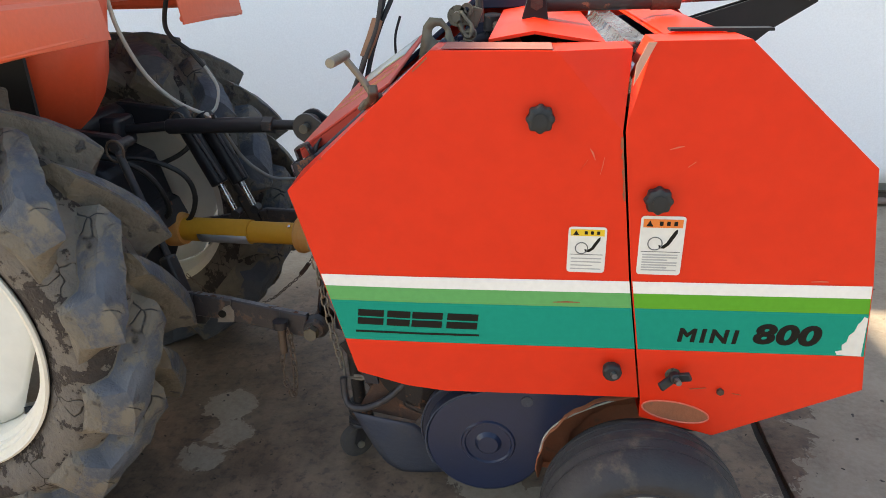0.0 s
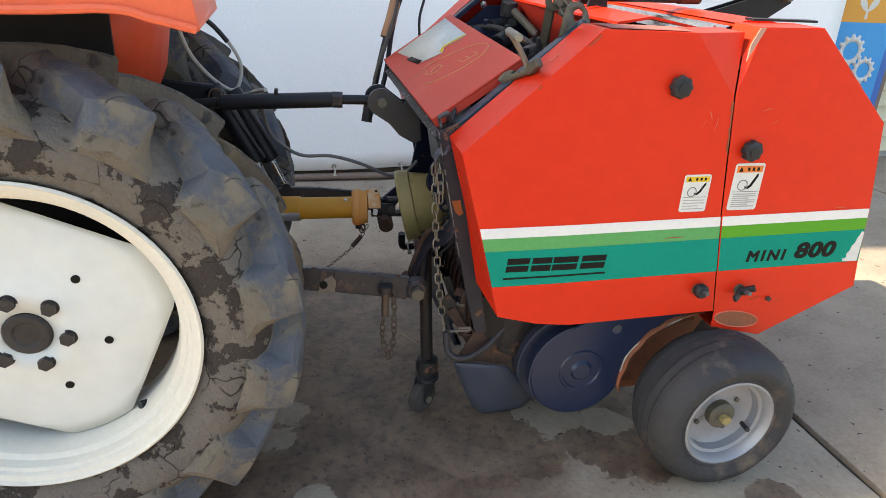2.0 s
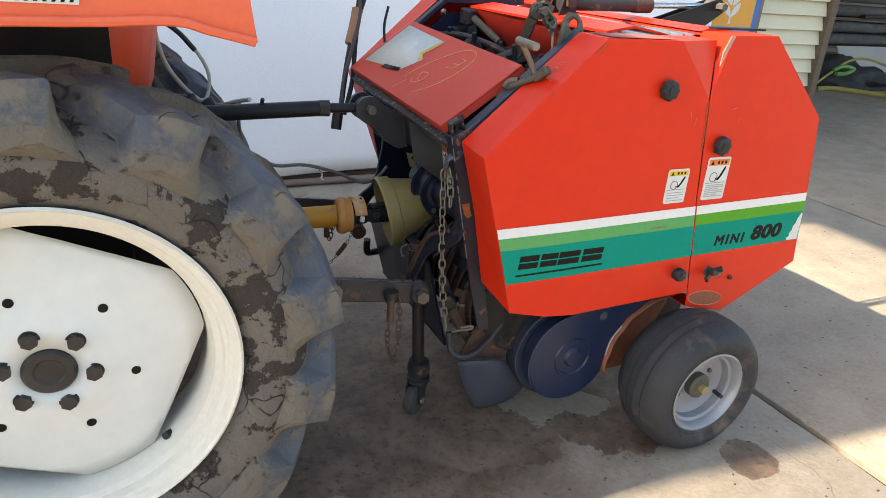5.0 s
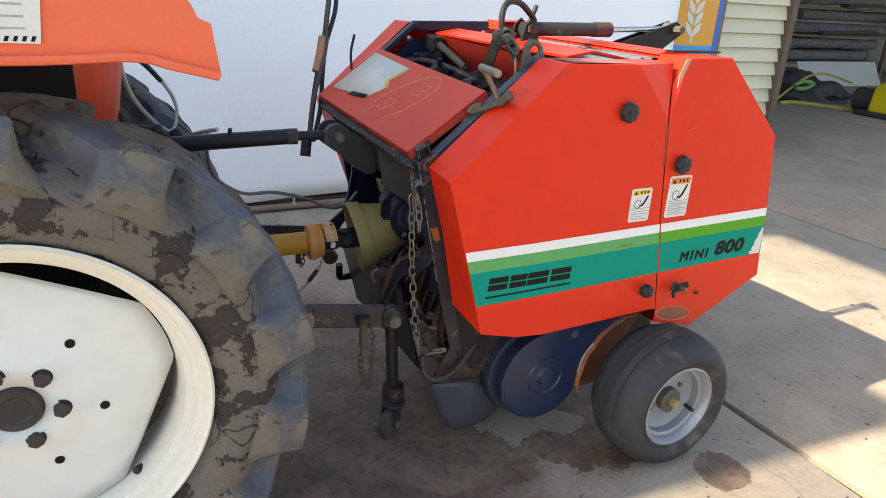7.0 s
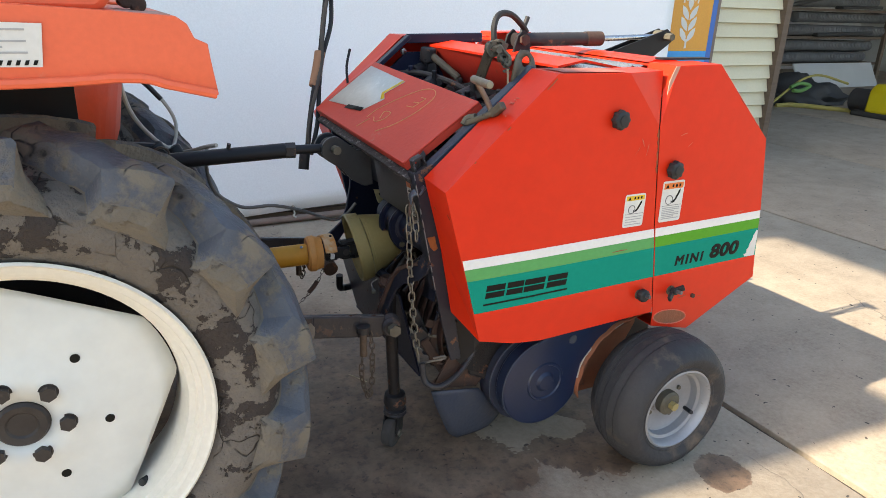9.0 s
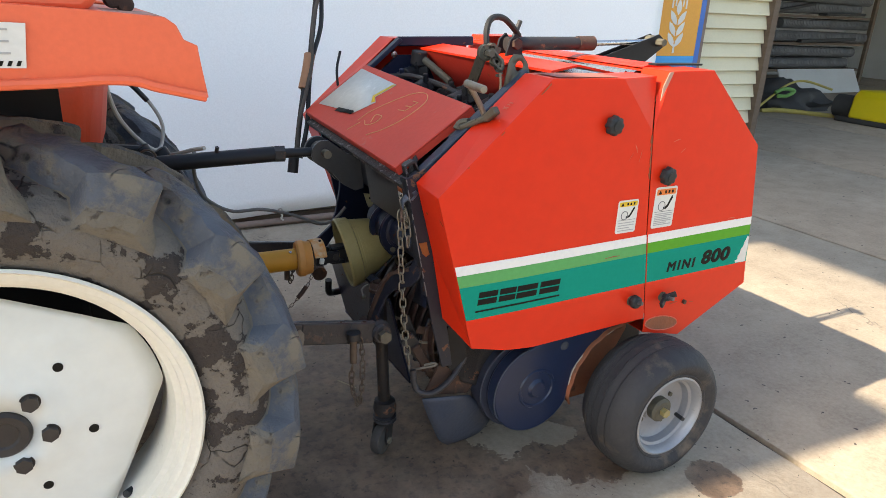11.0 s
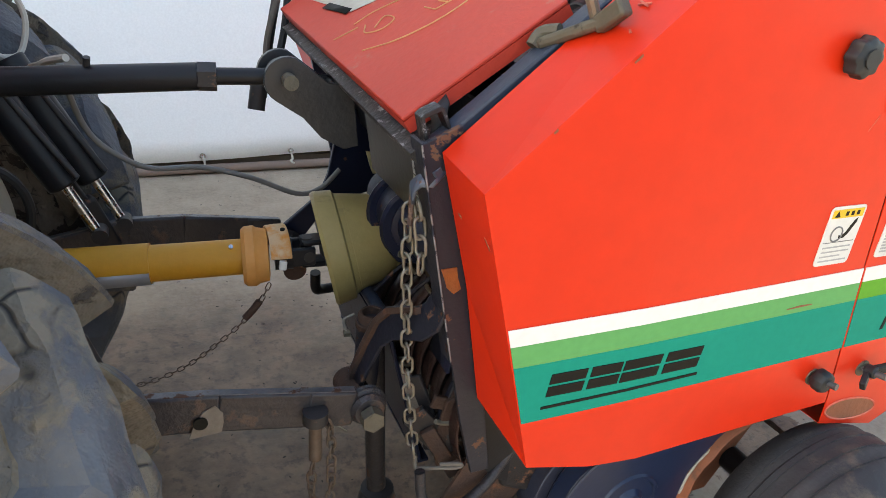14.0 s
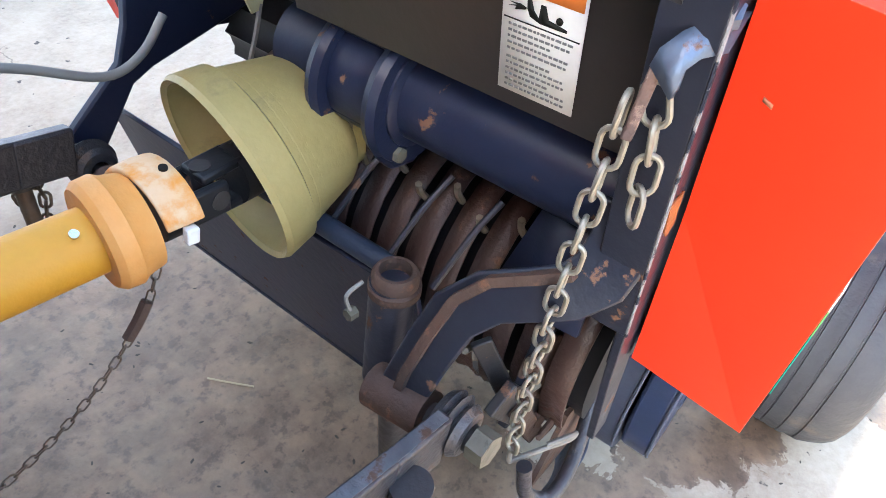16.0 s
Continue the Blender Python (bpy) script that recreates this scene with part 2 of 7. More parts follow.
DISC = material("white_wheel_paint", (0.73, 0.745, 0.70), 0.42, second=(0.69, 0.70, 0.65), scale=2.5, amount=0.6, third=(0.52, 0.49, 0.42), scale3=7, cut3=0.70, soft3=0.14, bump=0.02, bump_scale=20)
HUB_GREASE = material("greasy_hub", (0.026, 0.022, 0.021), 0.5, second=(0.060, 0.052, 0.046), scale=18, amount=0.9, third=(0.11, 0.085, 0.066), scale3=24, cut3=0.66, soft3=0.10, bump=0.15)
# red darkened so that the inner cross plate reads as shaded
INNER_RED_SHADE = material("shaded_inner_red", (0.40, 0.024, 0.013), 0.6, second=(0.30, 0.022, 0.014), scale=8, amount=0.8, third=(0.20, 0.06, 0.04), scale3=16, cut3=0.6, soft3=0.1, bump=0.08)
TYRE_BIG = material("muddy_rubber", (0.172, 0.146, 0.118), 0.88, second=(0.100, 0.092, 0.084), scale=7, amount=0.95, third=(0.040, 0.032, 0.028), scale3=15, cut3=0.525, soft3=0.014, bump=0.9, bump_scale=55, crack=1.0, crack_scale=13)
LUG = material("lug_rubber", (0.108, 0.117, 0.134), 0.55, second=(0.040, 0.044, 0.053), scale=9, amount=1.0, third=(0.165, 0.143, 0.112), scale3=7, cut3=0.485, soft3=0.08, bump=0.6, bump_scale=40, crack=0.9, crack_scale=9)
LUG_MUD = material("dried_mud", (0.172, 0.148, 0.113), 0.9, second=(0.110, 0.100, 0.088), scale=12, amount=0.9, third=(0.070, 0.066, 0.066), scale3=14, cut3=0.60, soft3=0.06, bump=1.0, bump_scale=45)
TYRE_SMALL = material("grey_rubber", (0.024, 0.027, 0.034), 0.62, second=(0.050, 0.048, 0.048), scale=7, amount=1.0, third=(0.125, 0.100, 0.078), scale3=9, cut3=0.56, soft3=0.16, bump=0.35, bump_scale=38, spec=0.28)
CABLE = material("pale_cable", (0.50, 0.47, 0.41), 0.55, second=(0.36, 0.33, 0.28), scale=20, amount=0.6, bump=0.05)
CABLE_GREY = material("grey_cable", (0.20, 0.19, 0.175), 0.6, scale=20, amount=0.6, bump=0.05)
HOSE = material("black_hose", (0.018, 0.018, 0.018), 0.5, scale=20, amount=0.4, bump=0.08)
TAPE = material("brown_tape", (0.34, 0.17, 0.09), 0.6, scale=20, amount=0.5, bump=0.1)
PAPER = material("weathered_paper", (0.60, 0.61, 0.57), 0.85, second=(0.50, 0.51, 0.47), scale=20, amount=0.8, third=(0.66, 0.66, 0.62), scale3=24, cut3=0.6, soft3=0.1, bump=0.05, spec=0.15)
# flange dust, with the pale sheen of the sky painted in
DUST_SHEEN = material("pale_dust_sheen", (0.36, 0.110, 0.085), 0.9, second=(0.33, 0.150, 0.125), scale=30, amount=0.8, bump=0.1)
DUST_PALE = material("dusty_pale_orange", (0.55, 0.27, 0.20), 0.85, second=(0.42, 0.30, 0.25), scale=14, amount=0.9, bump=0.1)
SCRATCH = material("scratched_red", (0.62, 0.20, 0.14), 0.7, second=(0.66, 0.08, 0.04), scale=120, amount=1.0, bump=0.1)
POLE_BROWN = material("stained_pole", (0.022, 0.019, 0.018), 0.45, second=(0.040, 0.033, 0.031), scale=14, amount=0.9, third=(0.14, 0.075, 0.045), scale3=22, cut3=0.6, soft3=0.08, bump=0.2)
CHALK = material("yellow_chalk", (0.66, 0.36, 0.16), 0.8, scale=60, amount=0.6, bump=0.0)
COVER_BLUE = material("blue_cover_paint", (0.009, 0.021, 0.064), 0.30, second=(0.022, 0.029, 0.048), scale=5, amount=0.9, third=(0.12, 0.115, 0.105), scale3=22, cut3=0.68, soft3=0.08, bump=0.04, spec=0.4)
DUSTY_HOSE = material("dusty_hose", (0.10, 0.085, 0.07), 0.8, second=(0.05, 0.045, 0.04), scale=30, amount=0.9, bump=0.2)
BANNER = material("white_banner_fabric", (0.93, 0.935, 0.945), 0.6, second=(0.89, 0.90, 0.91), scale=1.2, amount=0.7, bump=0.06, bump_scale=120)
POSTER_ORANGE = material("poster_orange", (0.78, 0.36, 0.06), 0.5, scale=3, amount=0.2, bump=0.0)
POSTER_BLUE = material("poster_blue", (0.03, 0.36, 0.72), 0.5, second=(0.06, 0.22, 0.62), scale=3, amount=0.5, bump=0.0)
POSTER_EDGE = material("poster_edge_blue", (0.05, 0.16, 0.50), 0.5, scale=3, amount=0.3, bump=0.0)
SIDING = material("cream_siding", (0.66, 0.61, 0.43), 0.55, second=(0.60, 0.55, 0.38), scale=5, amount=0.6, bump=0.05, random_shift=0.05)
WOOD = material("brown_timber", (0.16, 0.115, 0.08), 0.8, second=(0.10, 0.07, 0.05), scale=5, amount=0.9, bump=0.2, stretch=(1, 1, 6))
PIPE = material("dusty_pipe", (0.24, 0.175, 0.14), 0.7, second=(0.17, 0.12, 0.10), scale=9, amount=0.8, bump=0.1)
PLASTER = material("grey_plaster", (0.56, 0.55, 0.52), 0.85, second=(0.46, 0.45, 0.42), scale=1.5, amount=0.8, bump=0.2)
RIBBED = material("grey_cast_iron", (0.20, 0.195, 0.19), 0.6, second=(0.10, 0.10, 0.10), scale=6, amount=0.9, third=(0.18, 0.12, 0.09), scale3=9, cut3=0.62, soft3=0.1, bump=0.15)
DARK_JUNK = material("dark_rubber", (0.035, 0.035, 0.035), 0.7, second=(0.07, 0.065, 0.06), scale=9, amount=0.8, bump=0.2)
STRAP = material("yellow_strap", (0.50, 0.40, 0.10), 0.7, second=(0.35, 0.28, 0.10), scale=9, amount=0.8, bump=0.1)
GREEN_HOSE = material("green_hose", (0.16, 0.34, 0.09), 0.5, scale=9, amount=0.5, bump=0.05)
YELLOW_TOOL = material("yellow_casing", (0.72, 0.56, 0.02), 0.4, scale=9, amount=0.3, bump=0.03)
SEALANT = material("joint_filler", (0.040, 0.034, 0.028), 0.9, second=(0.085, 0.072, 0.058), scale=12, amount=0.9, bump=0.5, bump_scale=40)


def concrete():
    m = bpy.data.materials.new("stained_concrete")
    m.use_nodes = True
    n, l = m.node_tree.nodes, m.node_tree.links
    b = n["Principled BSDF"]
    g = n.new("ShaderNodeNewGeometry")

    def tex(sc, det=8, r=0.6, dist=0.0):
        t = n.new("ShaderNodeTexNoise")
        t.inputs["Scale"].default_value, t.inputs["Detail"].default_value, t.inputs["Roughness"].default_value, t.inputs["Distortion"].default_value = sc, det, r, dist
        l.new(g.outputs["Position"], t.inputs["Vector"])
        return t.outputs["Fac"]

    def rng(src, a, c, lo=0.0, hi=1.0):
        t = n.new("ShaderNodeMapRange")
        for k, v in (("From Min", a), ("From Max", c), ("To Min", lo), ("To Max", hi)):
            t.inputs[k].default_value = v
        l.new(src, t.inputs["Value"])
        return t.outputs["Result"]

    def op(kind, a, c):
        t = n.new("ShaderNodeMath")
        t.operation = kind
        for i, v in enumerate((a, c)):
            if isinstance(v, (int, float)):
                t.inputs[i].default_value = v
            else:
                l.new(v, t.inputs[i])
        return t.outputs[0]

    def mix(f, a, c):
        t = n.new("ShaderNodeMix")
        t.data_type = "RGBA"
        if isinstance(f, float):
            t.inputs["Factor"].default_value = f
        else:
            l.new(f, t.inputs["Factor"])
        for sock, v in ((t.inputs[6], a), (t.inputs[7], c)):
            if isinstance(v, tuple):
                sock.default_value = (*v, 1)
            else:
                l.new(v, sock)
        return t.outputs[2]

    rag = op("ADD", op("MULTIPLY", op("SUBTRACT", tex(4.5, 3, 0.5, 0.4), 0.5), 1.3), op("MULTIPLY", op("SUBTRACT", tex(19, 10, 0.72, 0.8), 0.5), 0.9))

    def pool(x, y, r, wob=0.5):
        """A spill round one place, with a ragged edge."""
        d = n.new("ShaderNodeVectorMath")
        d.operation = "DISTANCE"
        d.inputs[1].default_value = (x, y, 0)
        l.new(g.outputs["Position"], d.inputs[0])
        e = op("ADD", d.outputs["Value"], op("MULTIPLY", rag, wob * 2 * r))
        return rng(e, r * 0.96, r, 1.0, 0.0)

    col = mix(rng(tex(0.9), 0.35, 0.65), (0.365, 0.295, 0.220), (0.285, 0.226, 0.165))
    col = mix(rng(tex(6, 10, 0.7), 0.42, 0.72, 0, 0.75), col, (0.185, 0.140, 0.102))
    col = mix(rng(tex(60, 4, 0.7), 0.35, 0.7, 0, 0.35), col, (0.46, 0.40, 0.32))
    spots = rng(tex(26, 3, 0.5), 0.69, 0.72)
    col = mix(spots, col, (0.06, 0.05, 0.042))
    def film(x, y, r0, r1):
        """A broad soft film of dirt."""
        d = n.new("ShaderNodeVectorMath")
        d.operation = "DISTANCE"
        d.inputs[1].default_value = (x, y, 0)
        l.new(g.outputs["Position"], d.inputs[0])
        return rng(op("ADD", d.outputs["Value"], op("MULTIPLY", rag, 0.35)), r0, r1, 0.95, 0.0)

    wet = op("MAXIMUM", film(-0.30, 0.15, 0.42, 0.80), op("MAXIMUM", film(-0.75, -0.15, 0.32, 0.72), op("MAXIMUM", film(-0.12, 0.60, 0.42, 0.66), film(-0.32, 0.84, 0.34, 0.72))))
    for x, y, r in ((-0.10, 0.30, 0.42), (0.40, 0.50, 0.40), (0.765, -0.215, 0.075), (0.56, 0.03, 0.15), (0.42, 0.06, 0.13), (0.22, 0.08, 0.12), (-0.45, 0.15, 0.25), (0.85, 0.55, 0.35)):
        wet = op("MAXIMUM", wet, pool(x, y, r, 0.5))
    dry = op("MAXIMUM", pool(0.475, 0.160, 0.060, 1.1), pool(0.315, 0.190, 0.085, 1.0))
    for x, y, r in ((-0.46, 0.24, 0.06), (-0.44, 0.34, 0.07), (-0.50, 0.47, 0.08), (-0.37, 0.0, 0.05), (-0.52, -0.12, 0.08)):
        dry = op("MAXIMUM", dry, pool(x, y, r, 0.8))
    wet = op("MULTIPLY", wet, op("SUBTRACT", 1.0, op("MULTIPLY", dry, 0.92)))
    wet = op("MULTIPLY", wet, rng(tex(3.2, 8, 0.65), 0.30, 0.52, 0.70, 1.0))
    grime = mix(rng(tex(8, 10, 0.7), 0.40, 0.60), (0.212, 0.136, 0.088), (0.112, 0.071, 0.046))
    grime = mix(rng(tex(38, 6, 0.65), 0.52, 0.62, 0, 0.6), grime, (0.050, 0.035, 0.026))
    col = mix(wet, col, grime)
    v = n.new("ShaderNodeTexVoronoi")
    v.feature = "DISTANCE_TO_EDGE"
    v.inputs["Scale"].default_value = 1.7
    w = n.new("ShaderNodeVectorMath")
    w.operation = "MULTIPLY_ADD"
    nz = n.new("ShaderNodeTexNoise")
    nz.inputs["Scale"].default_value, nz.inputs["Detail"].default_value = 7, 6
    l.new(g.outputs["Position"], nz.inputs["Vector"])
    l.new(nz.outputs["Color"], w.inputs[0])
    w.inputs[1].default_value = (0.16, 0.16, 0.16)
    l.new(g.outputs["Position"], w.inputs[2])
    l.new(w.outputs[0], v.inputs["Vector"])
    crack = op("MULTIPLY", rng(v.outputs["Distance"], 0.0, 0.006, 1.0, 0.0), rng(tex(0.7, 3), 0.56, 0.60))
    col = mix(op("MULTIPLY", crack, 0.6), col, (0.05, 0.042, 0.035))
    l.new(col, b.inputs["Base Color"])
    l.new(rng(wet, 0, 1, 0.9, 0.55), b.inputs["Roughness"])
    bp = n.new("ShaderNodeBump")
    bp.inputs["Strength"].default_value, bp.inputs["Distance"].default_value = 0.35, 0.006
    l.new(op("SUBTRACT", op("ADD", tex(70, 4), op("MULTIPLY", tex(9, 6), 1.2)), crack), bp.inputs["Height"])
    l.new(bp.outputs["Normal"], b.inputs["Normal"])
    return m


CONCRETE = concrete()

# ---- mesh helpers ----
ORIGIN = {}


def thing(name, base, label, category, group="", kind=""):
    ob = new(name)
    ob.location = base
    ob.empty_display_size = 0.05
    ORIGIN[ob.name] = Vector(base)
    return tagged(ob, label, category, group, kind)


def part(name, bm, mat, parent=None, label="", category="", group="", kind="", base=None, sharp=35, bevel=0.0, shell=0.0, flat=False):
    """Links a bmesh, built in world metres, as one mesh object under a thing or a part."""
    me = bpy.data.meshes.new(name)
    bmesh.ops.recalc_face_normals(bm, faces=bm.faces[:])
    o = ORIGIN[parent.name] if parent else Vector(base or (0, 0, 0))
    bm.transform(Matrix.Translation(-o))
    bm.to_mesh(me)
    bm.free()
    for p in me.polygons:
        p.use_smooth = True
    me.set_sharp_from_angle(angle=radians(sharp))
    if flat:
        for p in me.polygons:
            p.use_smooth = False
    me.materials.append(mat)
    ob = new(name, me)
    ORIGIN[ob.name] = o
    if parent:
        ob.parent = parent
    else:
        ob.location = o
    if shell:
        s = ob.modifiers.new("shell", "SOLIDIFY")
        s.thickness, s.offset = shell, 0.0
    if bevel:
        v = ob.modifiers.new("bevel", "BEVEL")
        v.width, v.segments, v.limit_method, v.angle_limit = bevel, 2, "ANGLE", radians(30)
    return tagged(ob, label, category, group, kind)


def box(lo, hi, bm=None):
    bm = bm or bmesh.new()
    c, s = (Vector(lo) + Vector(hi)) / 2, Vector(hi) - Vector(lo)
    bmesh.ops.create_cube(bm, size=1, matrix=Matrix.Translation(c) @ Matrix.Diagonal((*s, 1)))
    return bm


def beam(p, q, w, h, bm=None, up=(0, 0, 1)):
    """A square bar from p to q: w across, h along up."""
    bm = bm or bmesh.new()
    p, q = Vector(p), Vector(q)
    d = (q - p).normalized()
    u = Vector(up)
    u = (u - u.dot(d) * d).normalized()
    s = d.cross(u)
    m = Matrix((d, s, u)).transposed().to_4x4()
    bmesh.ops.create_cube(bm, size=1, matrix=Matrix.Translation((p + q) / 2) @ m @ Matrix.Diagonal(((q - p).length, w, h, 1)))
    return bm


def rod(p, q, r, r2=None, seg=20, bm=None):
    bm = bm or bmesh.new()
    p, q = Vector(p), Vector(q)
    m = Matrix.Translation((p + q) / 2) @ (q - p).to_track_quat("Z", "Y").to_matrix().to_4x4()
    bmesh.ops.create_cone(bm, cap_ends=True, segments=seg, radius1=r, radius2=r if r2 is None else r2, depth=(q - p).length, matrix=m)
    return bm


def smooth_path(pts, n=6):
    """Catmull-Rom through the points."""
    pts = [Vector(p) for p in pts]
    ext = [2 * pts[0] - pts[1], *pts, 2 * pts[-1] - pts[-2]]
    out = []
    for a, b, c, d in zip(ext, ext[1:], ext[2:], ext[3:]):
        for k in range(n):
            t = k / n
            out.append(0.5 * (2 * b + (c - a) * t + (2 * a - 5 * b + 4 * c - d) * t * t + (3 * b - a - 3 * c + d) * t ** 3))
    return out + [pts[-1]]


def tube(pts, r, seg=10, bm=None, closed=False, smooth=6):
    bm = bm or bmesh.new()
    pts = smooth_path(pts, smooth) if smooth else [Vector(p) for p in pts]
    rings, side = [], None
    n = len(pts)
    for i, p in enumerate(pts):
        d = (pts[(i + 1) % n] - pts[i - 1]) if closed else (pts[min(i + 1, n - 1)] - pts[max(i - 1, 0)])
        d.normalize()
        if side is None:
            side = d.orthogonal().normalized()
        side = (side - side.dot(d) * d).normalized()
        up = d.cross(side)
        rings.append([bm.verts.new(p + r * (math.cos(a) * side + math.sin(a) * up)) for a in (math.tau * k / seg for k in range(seg))])
    for i in range(n if closed else n - 1):
        a, b = rings[i], rings[(i + 1) % n]
        for k in range(seg):
            bm.faces.new((a[k], a[(k + 1) % seg], b[(k + 1) % seg], b[k]))
    if not closed:
        bm.faces.new(rings[0][::-1]), bm.faces.new(rings[-1])
    return bm


def sheet(outline, y0, y1, bm=None, axis="y"):
    """A flat piece with a polygon of (x, z) as outline, from y0 to y1 (axis x: of (y, z))."""
    bm = bm or bmesh.new()
    put = (lambda a, d, c: (a, d, c)) if axis == "y" else (lambda a, d, c: (d, a, c)) if axis == "x" else (lambda a, d, c: (a, c, d))
    f = [bm.verts.new(put(a, y0, c)) for a, c in outline]
    g = [bm.verts.new(put(a, y1, c)) for a, c in outline]
    bm.faces.new(f), bm.faces.new(g[::-1])
    for i in range(len(f)):
        j = (i + 1) % len(f)
        bm.faces.new((f[i], g[i], g[j], f[j]))
    return bm


def lathe(profile, centre, axis="y", seg=48, bm=None, closed=False, cap=True):
    """Turns a profile of (radius, along) round an axis through centre."""
    bm = bm or bmesh.new()
    cx, cy, cz = centre
    rings = []
    for r, a in profile:
        ring = []
        for k in range(seg):
            c, s = math.cos(math.tau * k / seg), math.sin(math.tau * k / seg)
            ring.append(bm.verts.new((cx + r * c, cy + a, cz + r * s) if axis == "y" else (cx + a, cy + r * c, cz + r * s) if axis == "x" else (cx + r * c, cy + r * s, cz + a)))
        rings.append(ring)
    pairs = list(zip(rings, rings[1:])) + ([(rings[-1], rings[0])] if closed else [])
    for a, b in pairs:
        for k in range(seg):
            bm.faces.new((a[k], a[(k + 1) % seg], b[(k + 1) % seg], b[k]))
    if cap and not closed:
        for ring, (r, a) in ((rings[0], profile[0]), (rings[-1], profile[-1])):
            if r > 1e-4:
                bm.faces.new(ring)
    return bm


def ribbon(path, half, thick, bm=None):
    """A flat bar cut from plate: a path in space, half its height across it in the y-z plane, thick along x."""
    bm = bm or bmesh.new()
    path = [Vector(p) for p in path]
    rows = []
    for i, p in enumerate(path):
        d = path[min(i + 1, len(path) - 1)] - path[max(i - 1, 0)]
        n = Vector((0, -d.z, d.y)).normalized()
        t = Vector((thick / 2, 0, 0))
        rows.append([bm.verts.new(p + n * half + t), bm.verts.new(p + n * half - t), bm.verts.new(p - n * half - t), bm.verts.new(p - n * half + t)])
    for a, b in zip(rows, rows[1:]):
        for k in range(4):
            bm.faces.new((a[k], a[(k + 1) % 4], b[(k + 1) % 4], b[k]))
    bm.faces.new(rows[0]), bm.faces.new(rows[-1][::-1])
    return bm


def hexhead(p, d, r, h, bm=None):
    p, d = Vector(p), Vector(d).normalized()
    return rod(p, p + d * h, r, seg=6, bm=bm)


def ring_link(m, length, width, r, bm, seg=8):
    """One oval chain link in the plane of m's x and z, long in x."""
    a, w = length / 2 - width / 2, width / 2
    pts = []
    for k in range(8):
        t = -math.pi / 2 + math.pi * k / 7
        pts.append(m @ Vector((a + w * math.cos(t), 0, w * math.sin(t))))
    for k in range(8):
        t = math.pi / 2 + math.pi * k / 7
        pts.append(m @ Vector((-a + w * math.cos(t), 0, w * math.sin(t))))
    return tube(pts, r, seg, bm, closed=True, smooth=0)


def chain_links(parent, pts, length, width, r, mat):
    """Links along a line, each turned a quarter from the one before."""
    line = smooth_path(pts, 12)
    pitch = length - 2.2 * r
    marks, run = [line[0]], 0.0
    for a, b in zip(line, line[1:]):
        d = (b - a).length
        while run + d >= pitch:
            a = a + (b - a) * ((pitch - run) / d)
            d, run = (b - a).length, 0.0
            marks.append(a.copy())
        run += d
    for i, (a, b) in enumerate(zip(marks, marks[1:])):
        d = (b - a).normalized()
        q = d.to_track_quat("X", "Z").to_matrix().to_4x4() @ Matrix.Rotation((i % 2) * math.pi / 2 + 0.5, 4, "X")
        bm = bmesh.new()
        ring_link(Matrix.Translation((a + b) / 2) @ q, length, width, r, bm)
        part("link", bm, mat, parent)


def letters(body, size, where, parent, mat, name, wide=1.0, shear=0.0, bold=0.0, gap=0.0):
    """Built-in font, standing in the plane facing -y, one part a character."""
    x = where[0]
    for ch in body:
        cu = bpy.data.curves.new(name, "FONT")
        cu.body, cu.size, cu.shear, cu.extrude, cu.bevel_depth, cu.bevel_resolution = ch, size, shear, 0.0003, bold, 0
        tmp = bpy.data.objects.new(name, cu)
        me = bpy.data.meshes.new_from_object(tmp)
        bpy.data.objects.remove(tmp)
        bm = bmesh.new()
        bm.from_mesh(me)
        lo, hi = min(v.co.x for v in bm.verts), max(v.co.x for v in bm.verts)
        bm.transform(Matrix.Translation((x - lo * wide, where[1], where[2])) @ Matrix.Rotation(math.pi / 2, 4, "X") @ Matrix.Diagonal((wide, 1, 0.3, 1)))
        bmesh.ops.remove_doubles(bm, verts=bm.verts[:], dist=1e-5)
        part(name, bm, mat, parent)
        x += (hi - lo) * wide + gap

# ---- setting ----
ground = part("ground", box((-60, -60, -0.3), (60, 60, -0.022)), SEALANT, label="dark filler and soil under the yard's concrete slabs", category="ground", kind="structure")


def slab(x0, x1, y0, y1, seed):
    rnd = random.Random(seed)
    bm = bmesh.new()
    n = 60
    left = [(x0 + 0.013 + rnd.uniform(-0.004, 0.005), y0 + 0.01 + (y1 - y0 - 0.02) * i / n) for i in range(n + 1)]
    right = [(x1 - 0.013 - rnd.uniform(-0.004, 0.005), y) for _, y in left]
    vt = [[bm.verts.new((x, y, 0)) for x, y in line] for line in (left, right)]
    vi = [[bm.verts.new((x + s * 0.006, y, 0)) for x, y in line] for line, s in ((left, 1), (right, -1))]
    for v in vt[0] + vt[1]:
        v.co.z = -0.004
    vb = [[bm.verts.new((x, y, -0.03)) for x, y in line] for line in (left, right)]
    for i in range(n):
        bm.faces.new((vi[0][i], vi[1][i], vi[1][i + 1], vi[0][i + 1]))
        for s in (0, 1):
            bm.faces.new((vt[s][i], vi[s][i], vi[s][i + 1], vt[s][i + 1]))
            bm.faces.new((vb[s][i], vt[s][i], vt[s][i + 1], vb[s][i + 1]))
    for i in (0, n):
        bm.faces.new((vb[0][i], vt[0][i], vi[0][i], vi[1][i], vt[1][i], vb[1][i]))
    return bm


